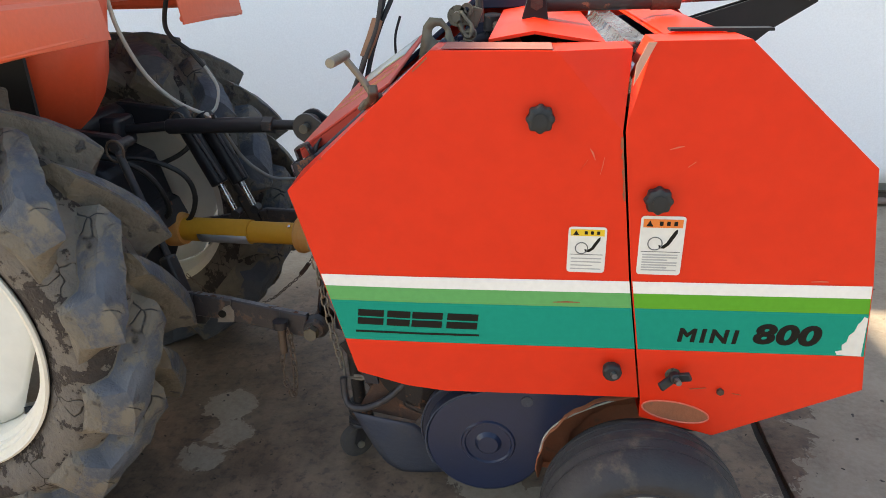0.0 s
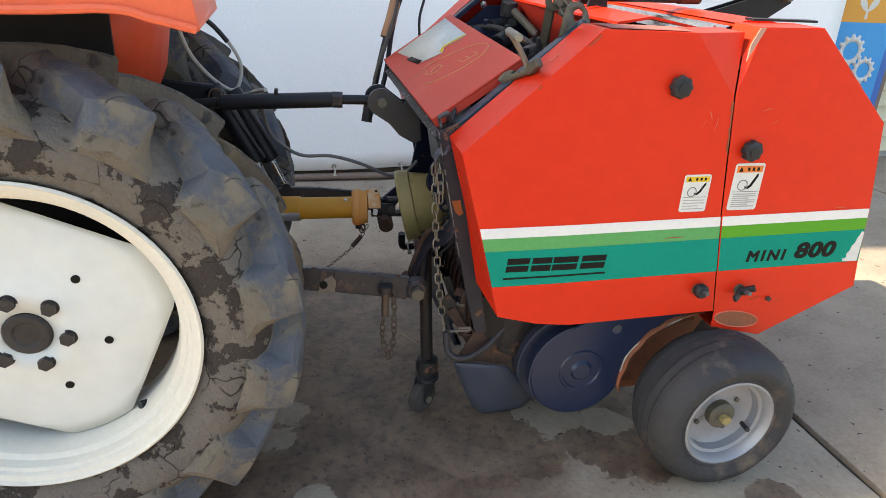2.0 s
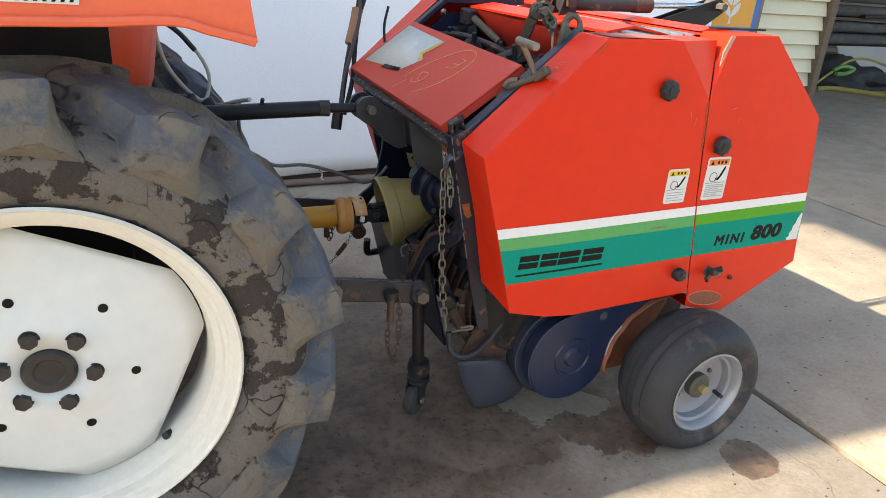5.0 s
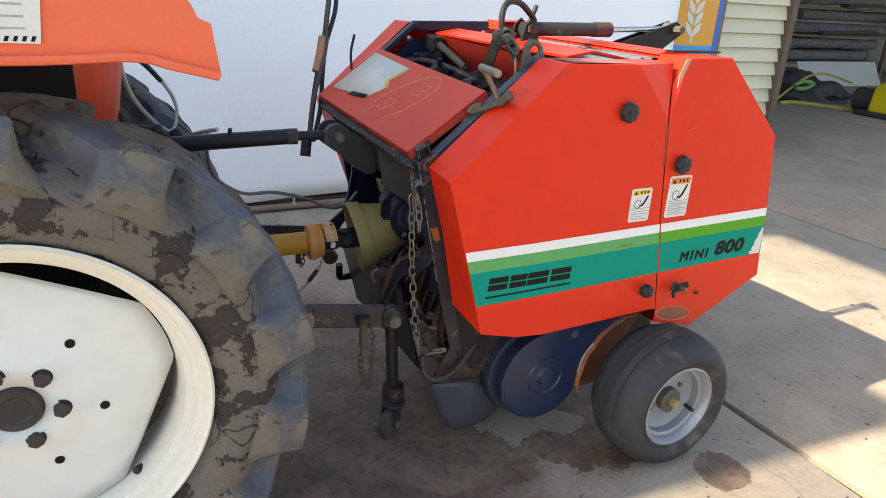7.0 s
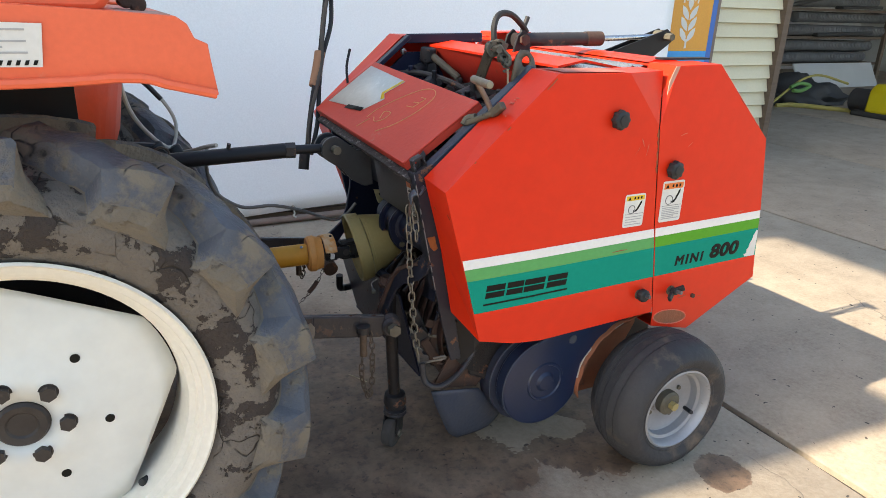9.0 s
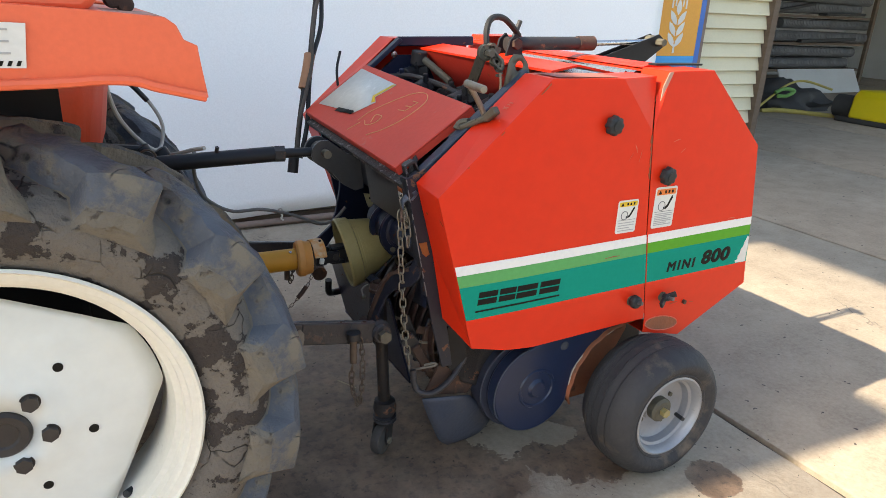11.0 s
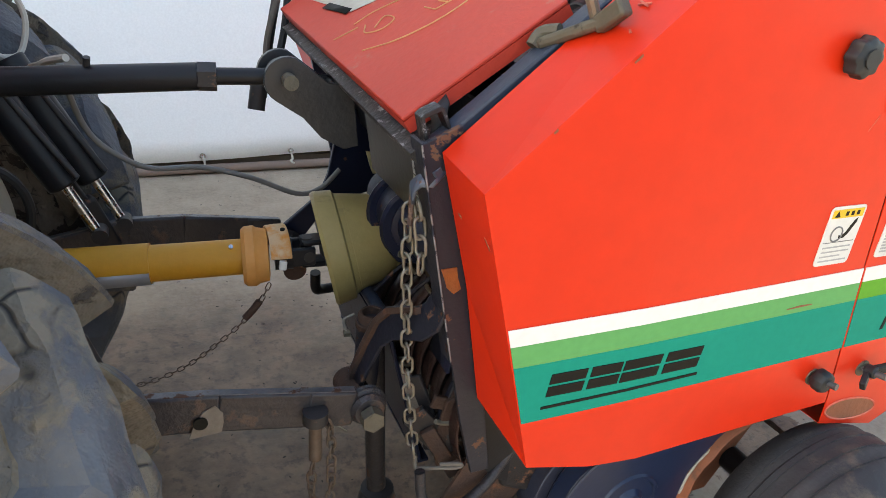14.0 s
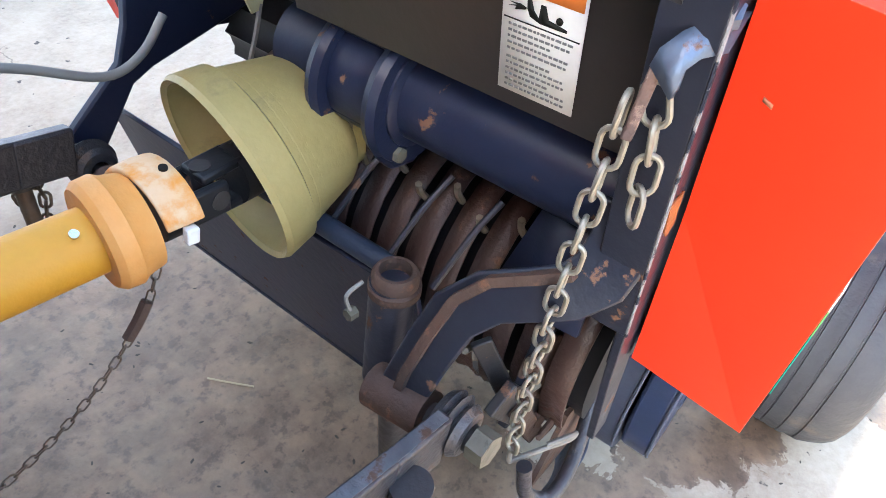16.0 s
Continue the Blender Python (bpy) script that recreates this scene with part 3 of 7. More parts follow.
for i in range(-7, 10):
    for k, (a, b) in enumerate(((-20.0, -11.6), (-11.6, -3.2), (-3.2, 5.6), (5.6, 14.0))):
        x0 = 1.07 + 2.15 * (i - 1)
        part("slab", slab(x0, x0 + 2.15, a, b, i * 7 + k), CONCRETE, ground)

# the shop front behind the machine, with its siding, and the open store beside it
wall_back = part("wall_back", box((-6.0, 2.74, 0.0), (4.46, 2.95, 3.3)), PLASTER, label="plain wall behind the white banner", category="wall", kind="structure")
for i in range(29):
    z = 0.05 + 0.11 * i
    bm = bmesh.new()
    pr = [(2.735, z), (2.705, z), (2.690, z + 0.006), (2.722, z + 0.112), (2.735, z + 0.112)]
    va = [bm.verts.new((2.2, y, zz)) for y, zz in pr]
    vb = [bm.verts.new((4.46, y, zz)) for y, zz in pr]
    bm.faces.new(va), bm.faces.new(vb[::-1])
    for k in range(5):
        bm.faces.new((va[k], vb[k], vb[(k + 1) % 5], va[(k + 1) % 5]))
    part("plank", bm, SIDING, wall_back)
part("corner_post", box((4.462, 2.66, 0.0), (4.53, 2.97, 3.3)), WOOD, wall_back, "brown timber corner post")
wall_store = part("wall_store", box((4.6, 9.3, 0), (16, 9.5, 4)), PLASTER, label="grey plastered rear wall of the open store", category="wall", kind="structure")
wall_store_side = part("wall_store_side", box((4.462, 2.98, 0), (4.56, 9.3, 4)), PLASTER, label="grey plastered side wall of the open store", category="wall", kind="structure")
part("wall_store_end", box((16, 2.66, 0), (16.2, 9.5, 4)), PLASTER, label="far plastered end wall of the open store", category="wall", kind="structure")
# unseen walls, added only to shade the yard and leave a sunlit gap
part("wall_yard", box((-6.2, 0.285, 0), (-6.0, 12, 6.42)), PLASTER, label="unseen plain wall added to shade the yard", category="wall", kind="structure")
part("wall_pier", box((-6.2, 1.85, 6.42), (-6.0, 12, 7.57)), PLASTER, label="unseen wall piece added to end the sunlit gap sideways", category="wall", kind="structure")
part("wall_upper", box((-6.2, 0.6, 7.57), (-6.0, 12, 13)), PLASTER, label="unseen wall added above the sun gap to shade beyond it", category="wall", kind="structure")
part("ceiling", box((4.47, 2.66, 3.32), (16.2, 9.5, 3.44)), WOOD, label="timber boarded roof of the open store", category="ceiling", kind="structure")
part("wall_front_yard", box((-20, -14.2, 0), (20, -14, 3.0)), PLASTER, label="plain plastered wall across the yard", category="wall", kind="structure")

# white banner stretched on a pipe
banner = thing("banner", (1.0, 2.47, 0.0), "large white fabric banner stretched along the wall", "banner")
bm = bmesh.new()
nx, nz = 90, 30
grid = []
for i in range(nx + 1):
    x = -5.6 + 8.63 * i / nx
    zb = 0.062 + max(0.0, x) * 0.03
    grid.append([bm.verts.new((x, 2.47 + 0.007 * math.sin(x * 5.1 + 0.4 * k) * (1 - k / nz) + 0.006 * math.sin(x * 2.3), zb + (3.0 - zb) * k / nz)) for k in range(nz + 1)])
for i in range(nx):
    for k in range(nz):
        bm.faces.new((grid[i][k], grid[i + 1][k], grid[i + 1][k + 1], grid[i][k + 1]))
part("fabric", bm, BANNER, banner, shell=0.002)
for i in range(16):
    x = -3.2 + 0.385 * i
    zb = 0.062 + max(0.0, x) * 0.03
    bm = lathe([(0.006, -0.004), (0.013, -0.004), (0.013, 0.0), (0.006, 0.0)], (x, 2.462, zb + 0.022), seg=12, closed=True)
    part("eyelet", bm, STEEL, banner, "metal eyelet")
    part("tie", tube([(x, 2.455, zb + 0.022), (x + 0.006, 2.448, zb - 0.012), (x - 0.004, 2.442, zb - 0.022), (x + 0.012, 2.44, 0.036)], 0.005, 6), CABLE, banner, "pale cord tie")
rail = thing("pipe_rail", (0, 2.46, 0.0), "dusty brown pipe lying along the foot of the wall", "pipe")
part("pipe", rod((-5.5, 2.46, 0.019), (3.1, 2.46, 0.030), 0.019, seg=16), PIPE, rail)
part("base_board", box((-5.6, 2.53, 0.0), (3.1, 2.56, 0.045)), WOOD, rail, "dark timber sill board")

# printed poster beside the banner
poster = thing("poster", (3.38, 2.63, 0.25), "orange and blue printed poster with white pictograms", "poster")
part("orange_field", box((3.165, 2.622, 0.945), (3.575, 2.632, 3.0)), POSTER_ORANGE, poster)
part("blue_field", box((3.165, 2.622, 0.22), (3.575, 2.632, 0.945)), POSTER_BLUE, poster)
part("edge_strip", box((3.575, 2.621, 0.22), (3.625, 2.633, 3.0)), POSTER_EDGE, poster, "dark blue edge")
part("gap_strip", box((3.63, 2.625, 0.22), (3.66, 2.66, 3.0)), PIPE, poster, "grey frame tube")
def printed(outline, name, lab):
    bm = bmesh.new()
    f = [bm.verts.new((x, 2.6195, z)) for x, z in outline]
    g = [bm.verts.new((x, 2.6215, z)) for x, z in outline]
    bm.faces.new(f), bm.faces.new(g[::-1])
    for k in range(len(f)):
        j = (k + 1) % len(f)
        bm.faces.new((f[k], f[j], g[j], g[k]))
    part(name, bm, LABEL, poster, lab)


for row in range(3):
    z = 1.010 + 0.078 * row
    for side in (-1, 1):
        printed([(3.345 + side * u, z + v) for u, v in ((0.006, 0.0), (0.040, 0.018), (0.068, 0.045), (0.078, 0.082), (0.078, 0.104), (0.050, 0.090), (0.022, 0.066), (0.007, 0.038))], "grain", "white printed grain shape")
printed([(3.345 + u, 1.238 + v) for u, v in ((0.0, 0.0), (0.022, 0.028), (0.027, 0.056), (0.015, 0.090), (0.0, 0.112), (-0.015, 0.090), (-0.027, 0.056), (-0.022, 0.028))], "grain", "white printed grain shape")
for u, z0, z1 in ((-0.070, 1.285, 1.345), (-0.038, 1.300, 1.385), (0.0, 1.362, 1.410), (0.038, 1.300, 1.385), (0.070, 1.285, 1.345)):
    printed([(3.345 + u - 0.007, z0), (3.345 + u + 0.007, z0), (3.345 + u + 0.007, z1), (3.345 + u, z1 + 0.010), (3.345 + u - 0.007, z1)], "awn", "white printed awn")
printed([(3.334, 0.965), (3.356, 0.965), (3.351, 1.03), (3.339, 1.03)], "stalk", "white printed stalk")
for gx, gz, gr in ((3.30, 0.765, 0.088), (3.44, 0.64, 0.075)):
    bm = bmesh.new()
    out, inn = [], []
    n = 72
    for k in range(n):
        a = math.tau * k / n
        r = gr * (1.22 if (k % 6) < 3 else 1.0)
        out.append(bm.verts.new((gx + r * math.cos(a), 2.6195, gz + r * math.sin(a))))
        inn.append(bm.verts.new((gx + gr * 0.66 * math.cos(a), 2.6195, gz + gr * 0.66 * math.sin(a))))
    for k in range(n):
        bm.faces.new((out[k], out[(k + 1) % n], inn[(k + 1) % n], inn[k]))
    part("gear", bm, LABEL, poster, "white printed gear shape", shell=0.002)

# store: shelves of ribbed rolls, hoses, a yellow machine
rack = thing("storage_rack", (11, 7.0, 0), "timber storage rack stacked with grey ribbed rollers", "rack")
for x in (9.32, 12.55):
    part("upright", box((x, 6.62, 0), (x + 0.08, 6.68, 2.8)), WOOD, rack)
for z in (0.40, 0.855, 1.31, 1.75):
    part("shelf", box((9.4, 6.68, z - 0.04), (12.6, 7.3, z)), WOOD, rack)
rib = [(0.01, 0.0)]
for k in range(62):
    rib += [(0.088, 0.044 * k), (0.090, 0.044 * k + 0.024), (0.076, 0.044 * k + 0.027), (0.076, 0.044 * k + 0.041)]
rib += [(0.01, 0.044 * 62)]
first = None
for row, z in enumerate((0.50, 0.71, 0.955, 1.165, 1.41, 1.62, 1.85, 2.05)):
    for j in range(2):
        x0, y = 9.50 + 0.23 * ((row * 5 + j) % 4), 6.78 + 0.21 * j + 0.04 * (row % 2)
        if first is None:
            first = part("ribbed_roller", lathe(rib, (0, 0, 0), axis="x", seg=14), RIBBED, label="grey ribbed cast roller lying on a rack shelf", category="roller", group="rollers on the rack")
            first.location = (x0, y, z)
        else:
            copy_thing(first, pose(x0, y, z, 13 * j + 31 * row, 0.42 * ((row * 3) % 4 - 1.5), 2.4 * (((row + j) * 3) % 5 - 2) / 2))
for x0, y0, z0, x1, y1, z1, w, h in ((9.7, 6.66, 1.335, 10.9, 6.72, 1.50, 0.10, 0.05), (10.6, 6.66, 0.880, 12.2, 6.70, 0.93, 0.12, 0.06), (9.6, 6.64, 1.775, 11.6, 6.70, 1.80, 0.14, 0.05), (11.1, 6.66, 1.335, 12.3, 6.70, 1.36, 0.16, 0.05)):
    bar = thing("junk_bar", (x0, y0, z0), "dark dusty bar lying among the rollers", "bar", group="bars on the rack")
    part("bar", beam((x0, y0, z0), (x1, y1, z1), w, h), DARK_JUNK, bar, bevel=0.015)
bench = thing("grey_panel", (11.3, 6.5, 0), "pale grey sheet panel leaning against the rack", "panel")
part("board", beam((11.3, 6.45, 0.0), (11.3, 6.68, 0.40), 2.2, 0.02, up=(0, 1, 0)), PLASTER, bench)
heap = thing("tarpaulin_heap", (8.35, 5.35, 0), "crumpled dark tarpaulin and hoses heaped on the floor", "tarpaulin")
bm = bmesh.new()
bmesh.ops.create_icosphere(bm, subdivisions=4, radius=1.0)
for v in bm.verts:
    v.co = Vector((v.co.x * 0.85, v.co.y * 0.6, max(0.0, v.co.z) * 0.36)) * (1 + 0.30 * noise.noise(v.co * 2.2) + 0.16 * noise.noise(v.co * 6)) + Vector((8.55, 5.45, 0.002))
    v.co.z = max(v.co.z, 0.002)
part("cover", bm, DARK_JUNK, heap, sharp=60)
coil = thing("garden_hose", (7.6, 5.0, 0), "green and tan hose looped over the heap on the floor", "hose")
part("hose", tube([(6.9, 4.75, 0.015), (7.3, 4.85, 0.03), (7.8, 4.95, 0.22), (8.2, 5.0, 0.38), (8.5, 4.95, 0.42), (8.75, 4.7, 0.33)], 0.016, 8), STRAP, coil)
part("hose_end", tube([(7.85, 4.93, 0.28), (8.0, 4.9, 0.33), (8.15, 4.86, 0.30), (8.0, 4.86, 0.24), (7.85, 4.88, 0.24)], 0.026, 8), GREEN_HOSE, coil, "green hose loop")
strap = thing("yellow_strap", (8.2, 4.75, 0), "dirty yellow strap lying on the concrete", "strap")
part("webbing", tube([(7.75, 5.02, 0.02), (7.95, 4.95, 0.035), (8.15, 4.78, 0.03), (8.3, 4.55, 0.025), (8.45, 4.35, 0.02)], 0.032, 8), STRAP, strap)
tool = thing("yellow_machine", (8.6, 3.9, 0), "yellow and dark grey machine standing on the floor", "machine")
bm = sheet([(8.20, 0.06), (8.24, 0.34), (8.34, 0.42), (8.9, 0.40), (9.0, 0.24), (9.0, 0.06)], 3.45, 4.08)
part("casing", bm, YELLOW_TOOL, tool, "yellow casing", bevel=0.03)
part("base", box((8.2, 3.5, 0.0), (9.1, 4.25, 0.07)), DARK_JUNK, tool, bevel=0.02)
part("motor", rod((8.42, 4.08, 0.18), (8.42, 4.36, 0.18), 0.15), DARK_JUNK, tool, "dark grey motor")

# ---- round baler ----
SCUFFS = ((0.075, 0.690, 0.060, 0.682, 0.003), (0.062, 0.684, 0.035, 0.678, 0.003), (0.021, 0.70, 0.0125, 0.69, 0.005), (0.023, 0.80, 0.0140, 0.79, 0.004), (0.03, 0.655, 0.026, 0.65, 0.003), (0.09, 0.80, 0.084, 0.797, 0.003), (0.05, 0.60, 0.046, 0.598, 0.002), (0.021, 0.60, 0.0120, 0.585, 0.005))
CY = 0.485
baler = thing("round_baler", (0.55, CY, 0), "red mini round baler with green side stripes, hitched to a tractor", "baler")
FRONT = [(-0.047, 0.856), (0.228, 1.108), (0.437, 1.106), (0.560, 1.108), (0.5525, 0.975), (0.5875, 0.692), (0.6265, 0.443), (0.244, 0.434), (0.160, 0.443), (0.061, 0.468), (0.000, 0.690)]
REAR = [(0.557, 0.975), (0.5625, 1.060), (0.590, 1.121), (0.738, 1.123), (0.968, 0.917), (1.006, 0.702), (1.022, 0.555), (1.033, 0.487), (0.777, 0.362), (0.632, 0.398), (0.630, 0.443), (0.591, 0.692)]


def side_panel(outline, flanged, y, inward, depth, dents=(), inner={}):
    """A pressed sheet: the outer face and the flanges folded in along the edges given."""
    bm = bmesh.new()
    f = [bm.verts.new((x, y, z)) for x, z in outline]
    g = {}
    for i, d in dents:
        f[i].co.y += inward * d
    for i in flanged:
        j = (i + 1) % len(f)
        for k in (i, j):
            if k not in g:
                g[k] = bm.verts.new((f[k].co.x + inner.get(k, (0, 0))[0], y + inward * depth, f[k].co.z + inner.get(k, (0, 0))[1]))
        bm.faces.new((f[i], f[j], g[j], g[i]))
    if dents:
        i = dents[0][0]
        n = len(f)
        bm.faces.new((f[(i - 1) % n], f[i], f[(i + 1) % n]))
        bm.faces.new([f[(i + 1 + k) % n] for k in range(n - 1)])
    else:
        bm.faces.new(f)
    return bm


def star_knob(x, z, parent, y=0.0):
    bm = bmesh.new()
    n = 64
    rings = []
    for dy, k0, lobe in ((-0.004, 0.90, 0.5), (-0.006, 1.0, 1.0), (-0.017, 1.0, 1.0), (-0.021, 0.93, 0.9), (-0.0235, 0.74, 0.5), (-0.024, 0.52, 0.0)):
        rings.append([bm.verts.new((x + (0.0232 * k0 + 0.0016 * lobe * math.cos(8 * a)) * math.cos(a), y + dy, z + (0.0232 * k0 + 0.0016 * lobe * math.cos(8 * a)) * math.sin(a))) for a in (math.tau * k / n for k in range(n))])
    for a, b in zip(rings, rings[1:]):
        for k in range(n):
            bm.faces.new((a[k], a[(k + 1) % n], b[(k + 1) % n], b[k]))
    bm.faces.new(rings[0]), bm.faces.new(rings[-1])
    rod((x, y - 0.0235, z), (x, y - 0.0262, z), 0.0115, bm=bm)
    rod((x, y + 0.001, z), (x, y - 0.005, z), 0.011, bm=bm)
    part("knob", bm, KNOB, parent, "black star grip knob")


def wing_knob(x, z, parent, turn, cap):
    """A small clamp: steel stud with a washer and a black wing nut or cap standing askew."""
    part("washer", lathe([(0.004, 0.0), (0.0145, 0.0), (0.0145, -0.003), (0.004, -0.003)], (x, 0.0, z), seg=24, closed=True), OLIVE_METAL, parent, "steel washer")
    part("stud", rod((x, 0.0, z), (x + 0.004, -0.040, z + 0.006), 0.0055, seg=12), BALL_STEEL, parent, "bright steel stud")
    if cap:
        part("knob", lathe([(0.004, -0.006), (0.0165, -0.006), (0.0185, -0.010), (0.0185, -0.022), (0.0155, -0.027), (0.0065, -0.028)], (x + 0.002, 0.0, z + 0.002), seg=9), KNOB, parent, "small black clamp knob", bevel=0.0015)
        return
    bm = rod((x + 0.001, -0.007, z + 0.001), (x + 0.003, -0.024, z + 0.004), 0.0105, seg=16)
    for k in (0, 1):
        a = turn + math.pi * k
        dx, dz = math.cos(a), math.sin(a)
        beam((x + 0.006 * dx, -0.015, z + 0.006 * dz), (x + 0.030 * dx, -0.027, z + 0.030 * dz), 0.009, 0.017, bm, up=(-dz, 0, dx))
    part("wing_nut", bm, KNOB, parent, "black plastic wing nut", bevel=0.002)


def band(z_lo, z_hi, mat, parent, name, x_left, x_right):
    """A printed band; its ends follow the panel's edges."""
    sl = 0.015
    pts = []
    for z in (z_lo, z_hi):
        pts.append((x_left(z), z + sl * x_left(z)))
        pts.append((x_right(z), z + sl * x_right(z)))
    part(name, sheet([pts[0], pts[1], pts[3], pts[2]], -0.0022, -0.0012), mat, parent)


def warning_label(x0, z0, x1, z1, parent, head, rows, y=-0.0025, axis="y"):
    w, h, c = x1 - x0, z1 - z0, 0.006
    corners = ((x1 - c, z1 - c, 0), (x0 + c, z1 - c, 90), (x0 + c, z0 + c, 180), (x1 - c, z0 + c, 270))
    lab = part("sticker", sheet([(cx + c * math.cos(radians(d0 + d)), cz + c * math.sin(radians(d0 + d))) for cx, cz, d0 in corners for d in (0, 30, 60, 90)], y, y + 0.0012), LABEL, parent, "white warning sticker with a coloured header")
    part("header", box((x0 + 0.06 * w, y - 0.0006, z1 - 0.19 * h), (x1 - 0.06 * w, y, z1 - 0.05 * h)), head, lab)
    part("sign", sheet([(x0 + 0.12 * w, z1 - 0.17 * h), (x0 + 0.28 * w, z1 - 0.17 * h), (x0 + 0.20 * w, z1 - 0.07 * h)], y - 0.0010, y - 0.0006), INK, lab)
    for u in (0.42, 0.58, 0.74):
        part("header_mark", box((x0 + u * w, y - 0.0010, z1 - 0.155 * h), (x0 + (u + 0.08) * w, y - 0.0006, z1 - 0.085 * h)), INK, lab)
    hand = ((0.44, 0.52), (0.52, 0.50), (0.62, 0.56), (0.66, 0.62), (0.78, 0.76), (0.84, 0.79), (0.84, 0.72), (0.76, 0.62), (0.68, 0.52), (0.58, 0.46), (0.46, 0.46))
    part("pictogram", sheet([(x0 + a * w, z0 + b * h) for a, b in hand], y - 0.0006, y), INK, lab)
    ring = [(x0 + 0.36 * w + 0.16 * w * math.cos(g), z0 + 0.54 * h + 0.16 * w * math.sin(g)) for g in (math.tau * k / 20 for k in range(20))]
    part("pictogram_ring", tube([(a, y - 0.0004, b) for a, b in ring], 0.0011, 6, closed=True, smooth=0), LABEL_PRINT, lab)
    part("divider", box((x0 + 0.06 * w, y - 0.0006, z0 + 0.395 * h), (x1 - 0.06 * w, y, z0 + 0.405 * h)), LABEL_PRINT, lab)
    for k in range(rows):
        zz = z0 + h * (0.07 + 0.31 * k / rows)
        part("print_line", box((x0 + 0.1 * w, y - 0.0006, zz), (x1 - (0.1 + 0.22 * ((k * 7) % 3 == 1)) * w, y, zz + 0.022 * h)), LABEL_GREY, lab)
    return lab


for y, inward, lab in ((0.0, 1, "red front side panel with stripes"), (0.97, -1, "red front side panel of the other side")):
    lift = lambda outline: [(x + (0.028 if y > 0.5 and x < 0.07 and z < 0.7 else 0.0), z + (0.030 if z > 0.8 and y > 0.5 else 0.050 if y > 0.5 and x < 0.25 and z < 0.5 else 0.0)) for x, z in outline]
    pan = part("side_panel", side_panel(lift(FRONT), (0, 1, 2, 8, 9, 10, 7) if y < 0.5 else (0, 1, 2, 9, 10), y, inward, 0.11, dents=((3, 0.020),), inner={0: (-0.002, 0.010), 9: (-0.024, 0.038)}), RED, baler, lab, shell=0.002, bevel=0.003, flat=True)
    rear = part("rear_panel", side_panel(lift(REAR), (1, 2, 3, 4, 5, 6, 7, 8), y, inward, 0.10, dents=((1, 0.014),)), RED, baler, "red rear side panel", shell=0.002, bevel=0.003, flat=True)
    if y == 0.0:
        L = lambda z: 0.0015 + (0.69 - z) * 0.268
        M = lambda z: 0.5865 + (0.692 - z) * 0.157
        M2 = lambda z: M(z) + 0.0055
        R = lambda z: 1.0025 + (0.702 - z) * 0.11
        for x0, x1, own in ((L, M, pan), (M2, R, rear)):
            band(0.664, 0.688, WHITE_STRIPE, own, "white_stripe", x0, x1)
            band(0.633, 0.6638, GREEN_FADED if own is pan else GREEN_STRIPE, own, "green_stripe", x0, x1)
            band(0.545, 0.6328, TEAL_STRIPE, own, "teal_stripe", x0, x1)
        # the maker's mark as plain slanted blocks with a rule under it
        for k, (x0, w) in enumerate(((0.068, 0.058), (0.127, 0.052), (0.177, 0.066), (0.246, 0.066))):
            for z0, z1 in ((0.582, 0.5965), (0.6005, 0.615)):
                part("mark_block", sheet([(x0 + (z0 - 0.58) * 0.12, z0), (x0 + w - 0.006 + (z0 - 0.58) * 0.12, z0), (x0 + w - 0.006 + (z1 - 0.58) * 0.12, z1), (x0 + (z1 - 0.58) * 0.12, z1)], -0.0032, -0.0022), INK, pan)
        part("mark_rule", sheet([(0.064, 0.5635), (0.311, 0.567), (0.311, 0.571), (0.064, 0.5675)], -0.0032, -0.0022), INK, pan)
        letters("MINI", 0.0385, (0.685, -0.0026, 0.5765), rear, INK, "model_letter", wide=1.12, shear=0.10, bold=0.0017, gap=0.0060)
        letters("800", 0.0545, (0.820, -0.0026, 0.580), rear, INK, "model_digit", wide=1.33, shear=0.12, bold=0.0028, gap=-0.001)
        rag = [(0.972, 0.562), (1.014, 0.561), (1.010, 0.640), (1.004, 0.643), (1.0, 0.632), (0.996, 0.628), (0.993, 0.612), (0.985, 0.603), (0.984, 0.590), (0.977, 0.583), (0.979, 0.572), (0.968, 0.569)]
        part("peeled_patch", sheet(rag, -0.0034, -0.0022), LABEL, rear, "white patch where the print has peeled off")
        warning_label(0.472, 0.713, 0.540, 0.802, pan, LABEL_YELLOW, 4)
        warning_label(0.597, 0.713, 0.674, 0.826, rear, LABEL_ORANGE, 7)
        part("torn_edge", sheet([(0.5625, 1.052), (0.5935, 1.1205), (0.5800, 1.1205), (0.5640, 1.085)], -0.0035, -0.0015), DUST_PALE, rear, "pale torn edge of the sheet")
        star_knob(0.414, 0.998, pan)
        wing_knob(0.567, 0.508, pan, 0.0, True)
        star_knob(0.621, 0.858, rear)
        wing_knob(0.686, 0.500, rear, radians(28), False)
        part("bolt", hexhead((0.778, 0.0, 0.468), (0, -1, 0), 0.007, 0.008), RUST, rear, "rusty bolt")
        el = [(0.700 + 0.066 * math.cos(a) * math.cos(-0.18) - 0.022 * math.sin(a) * math.sin(-0.18), 0.414 + 0.066 * math.cos(a) * math.sin(-0.18) + 0.022 * math.sin(a) * math.cos(-0.18)) for a in (math.tau * k / 28 for k in range(28))]
        part("patch_edge", tube([(x, -0.0016, z) for x, z in el], 0.0018, 6, closed=True, smooth=0), SCRATCH, rear, "pale edge of the rubbed patch")
        part("worn_patch", sheet(el, -0.0018, -0.0008), WELL, rear, "brown patch rubbed bare by the tyre")
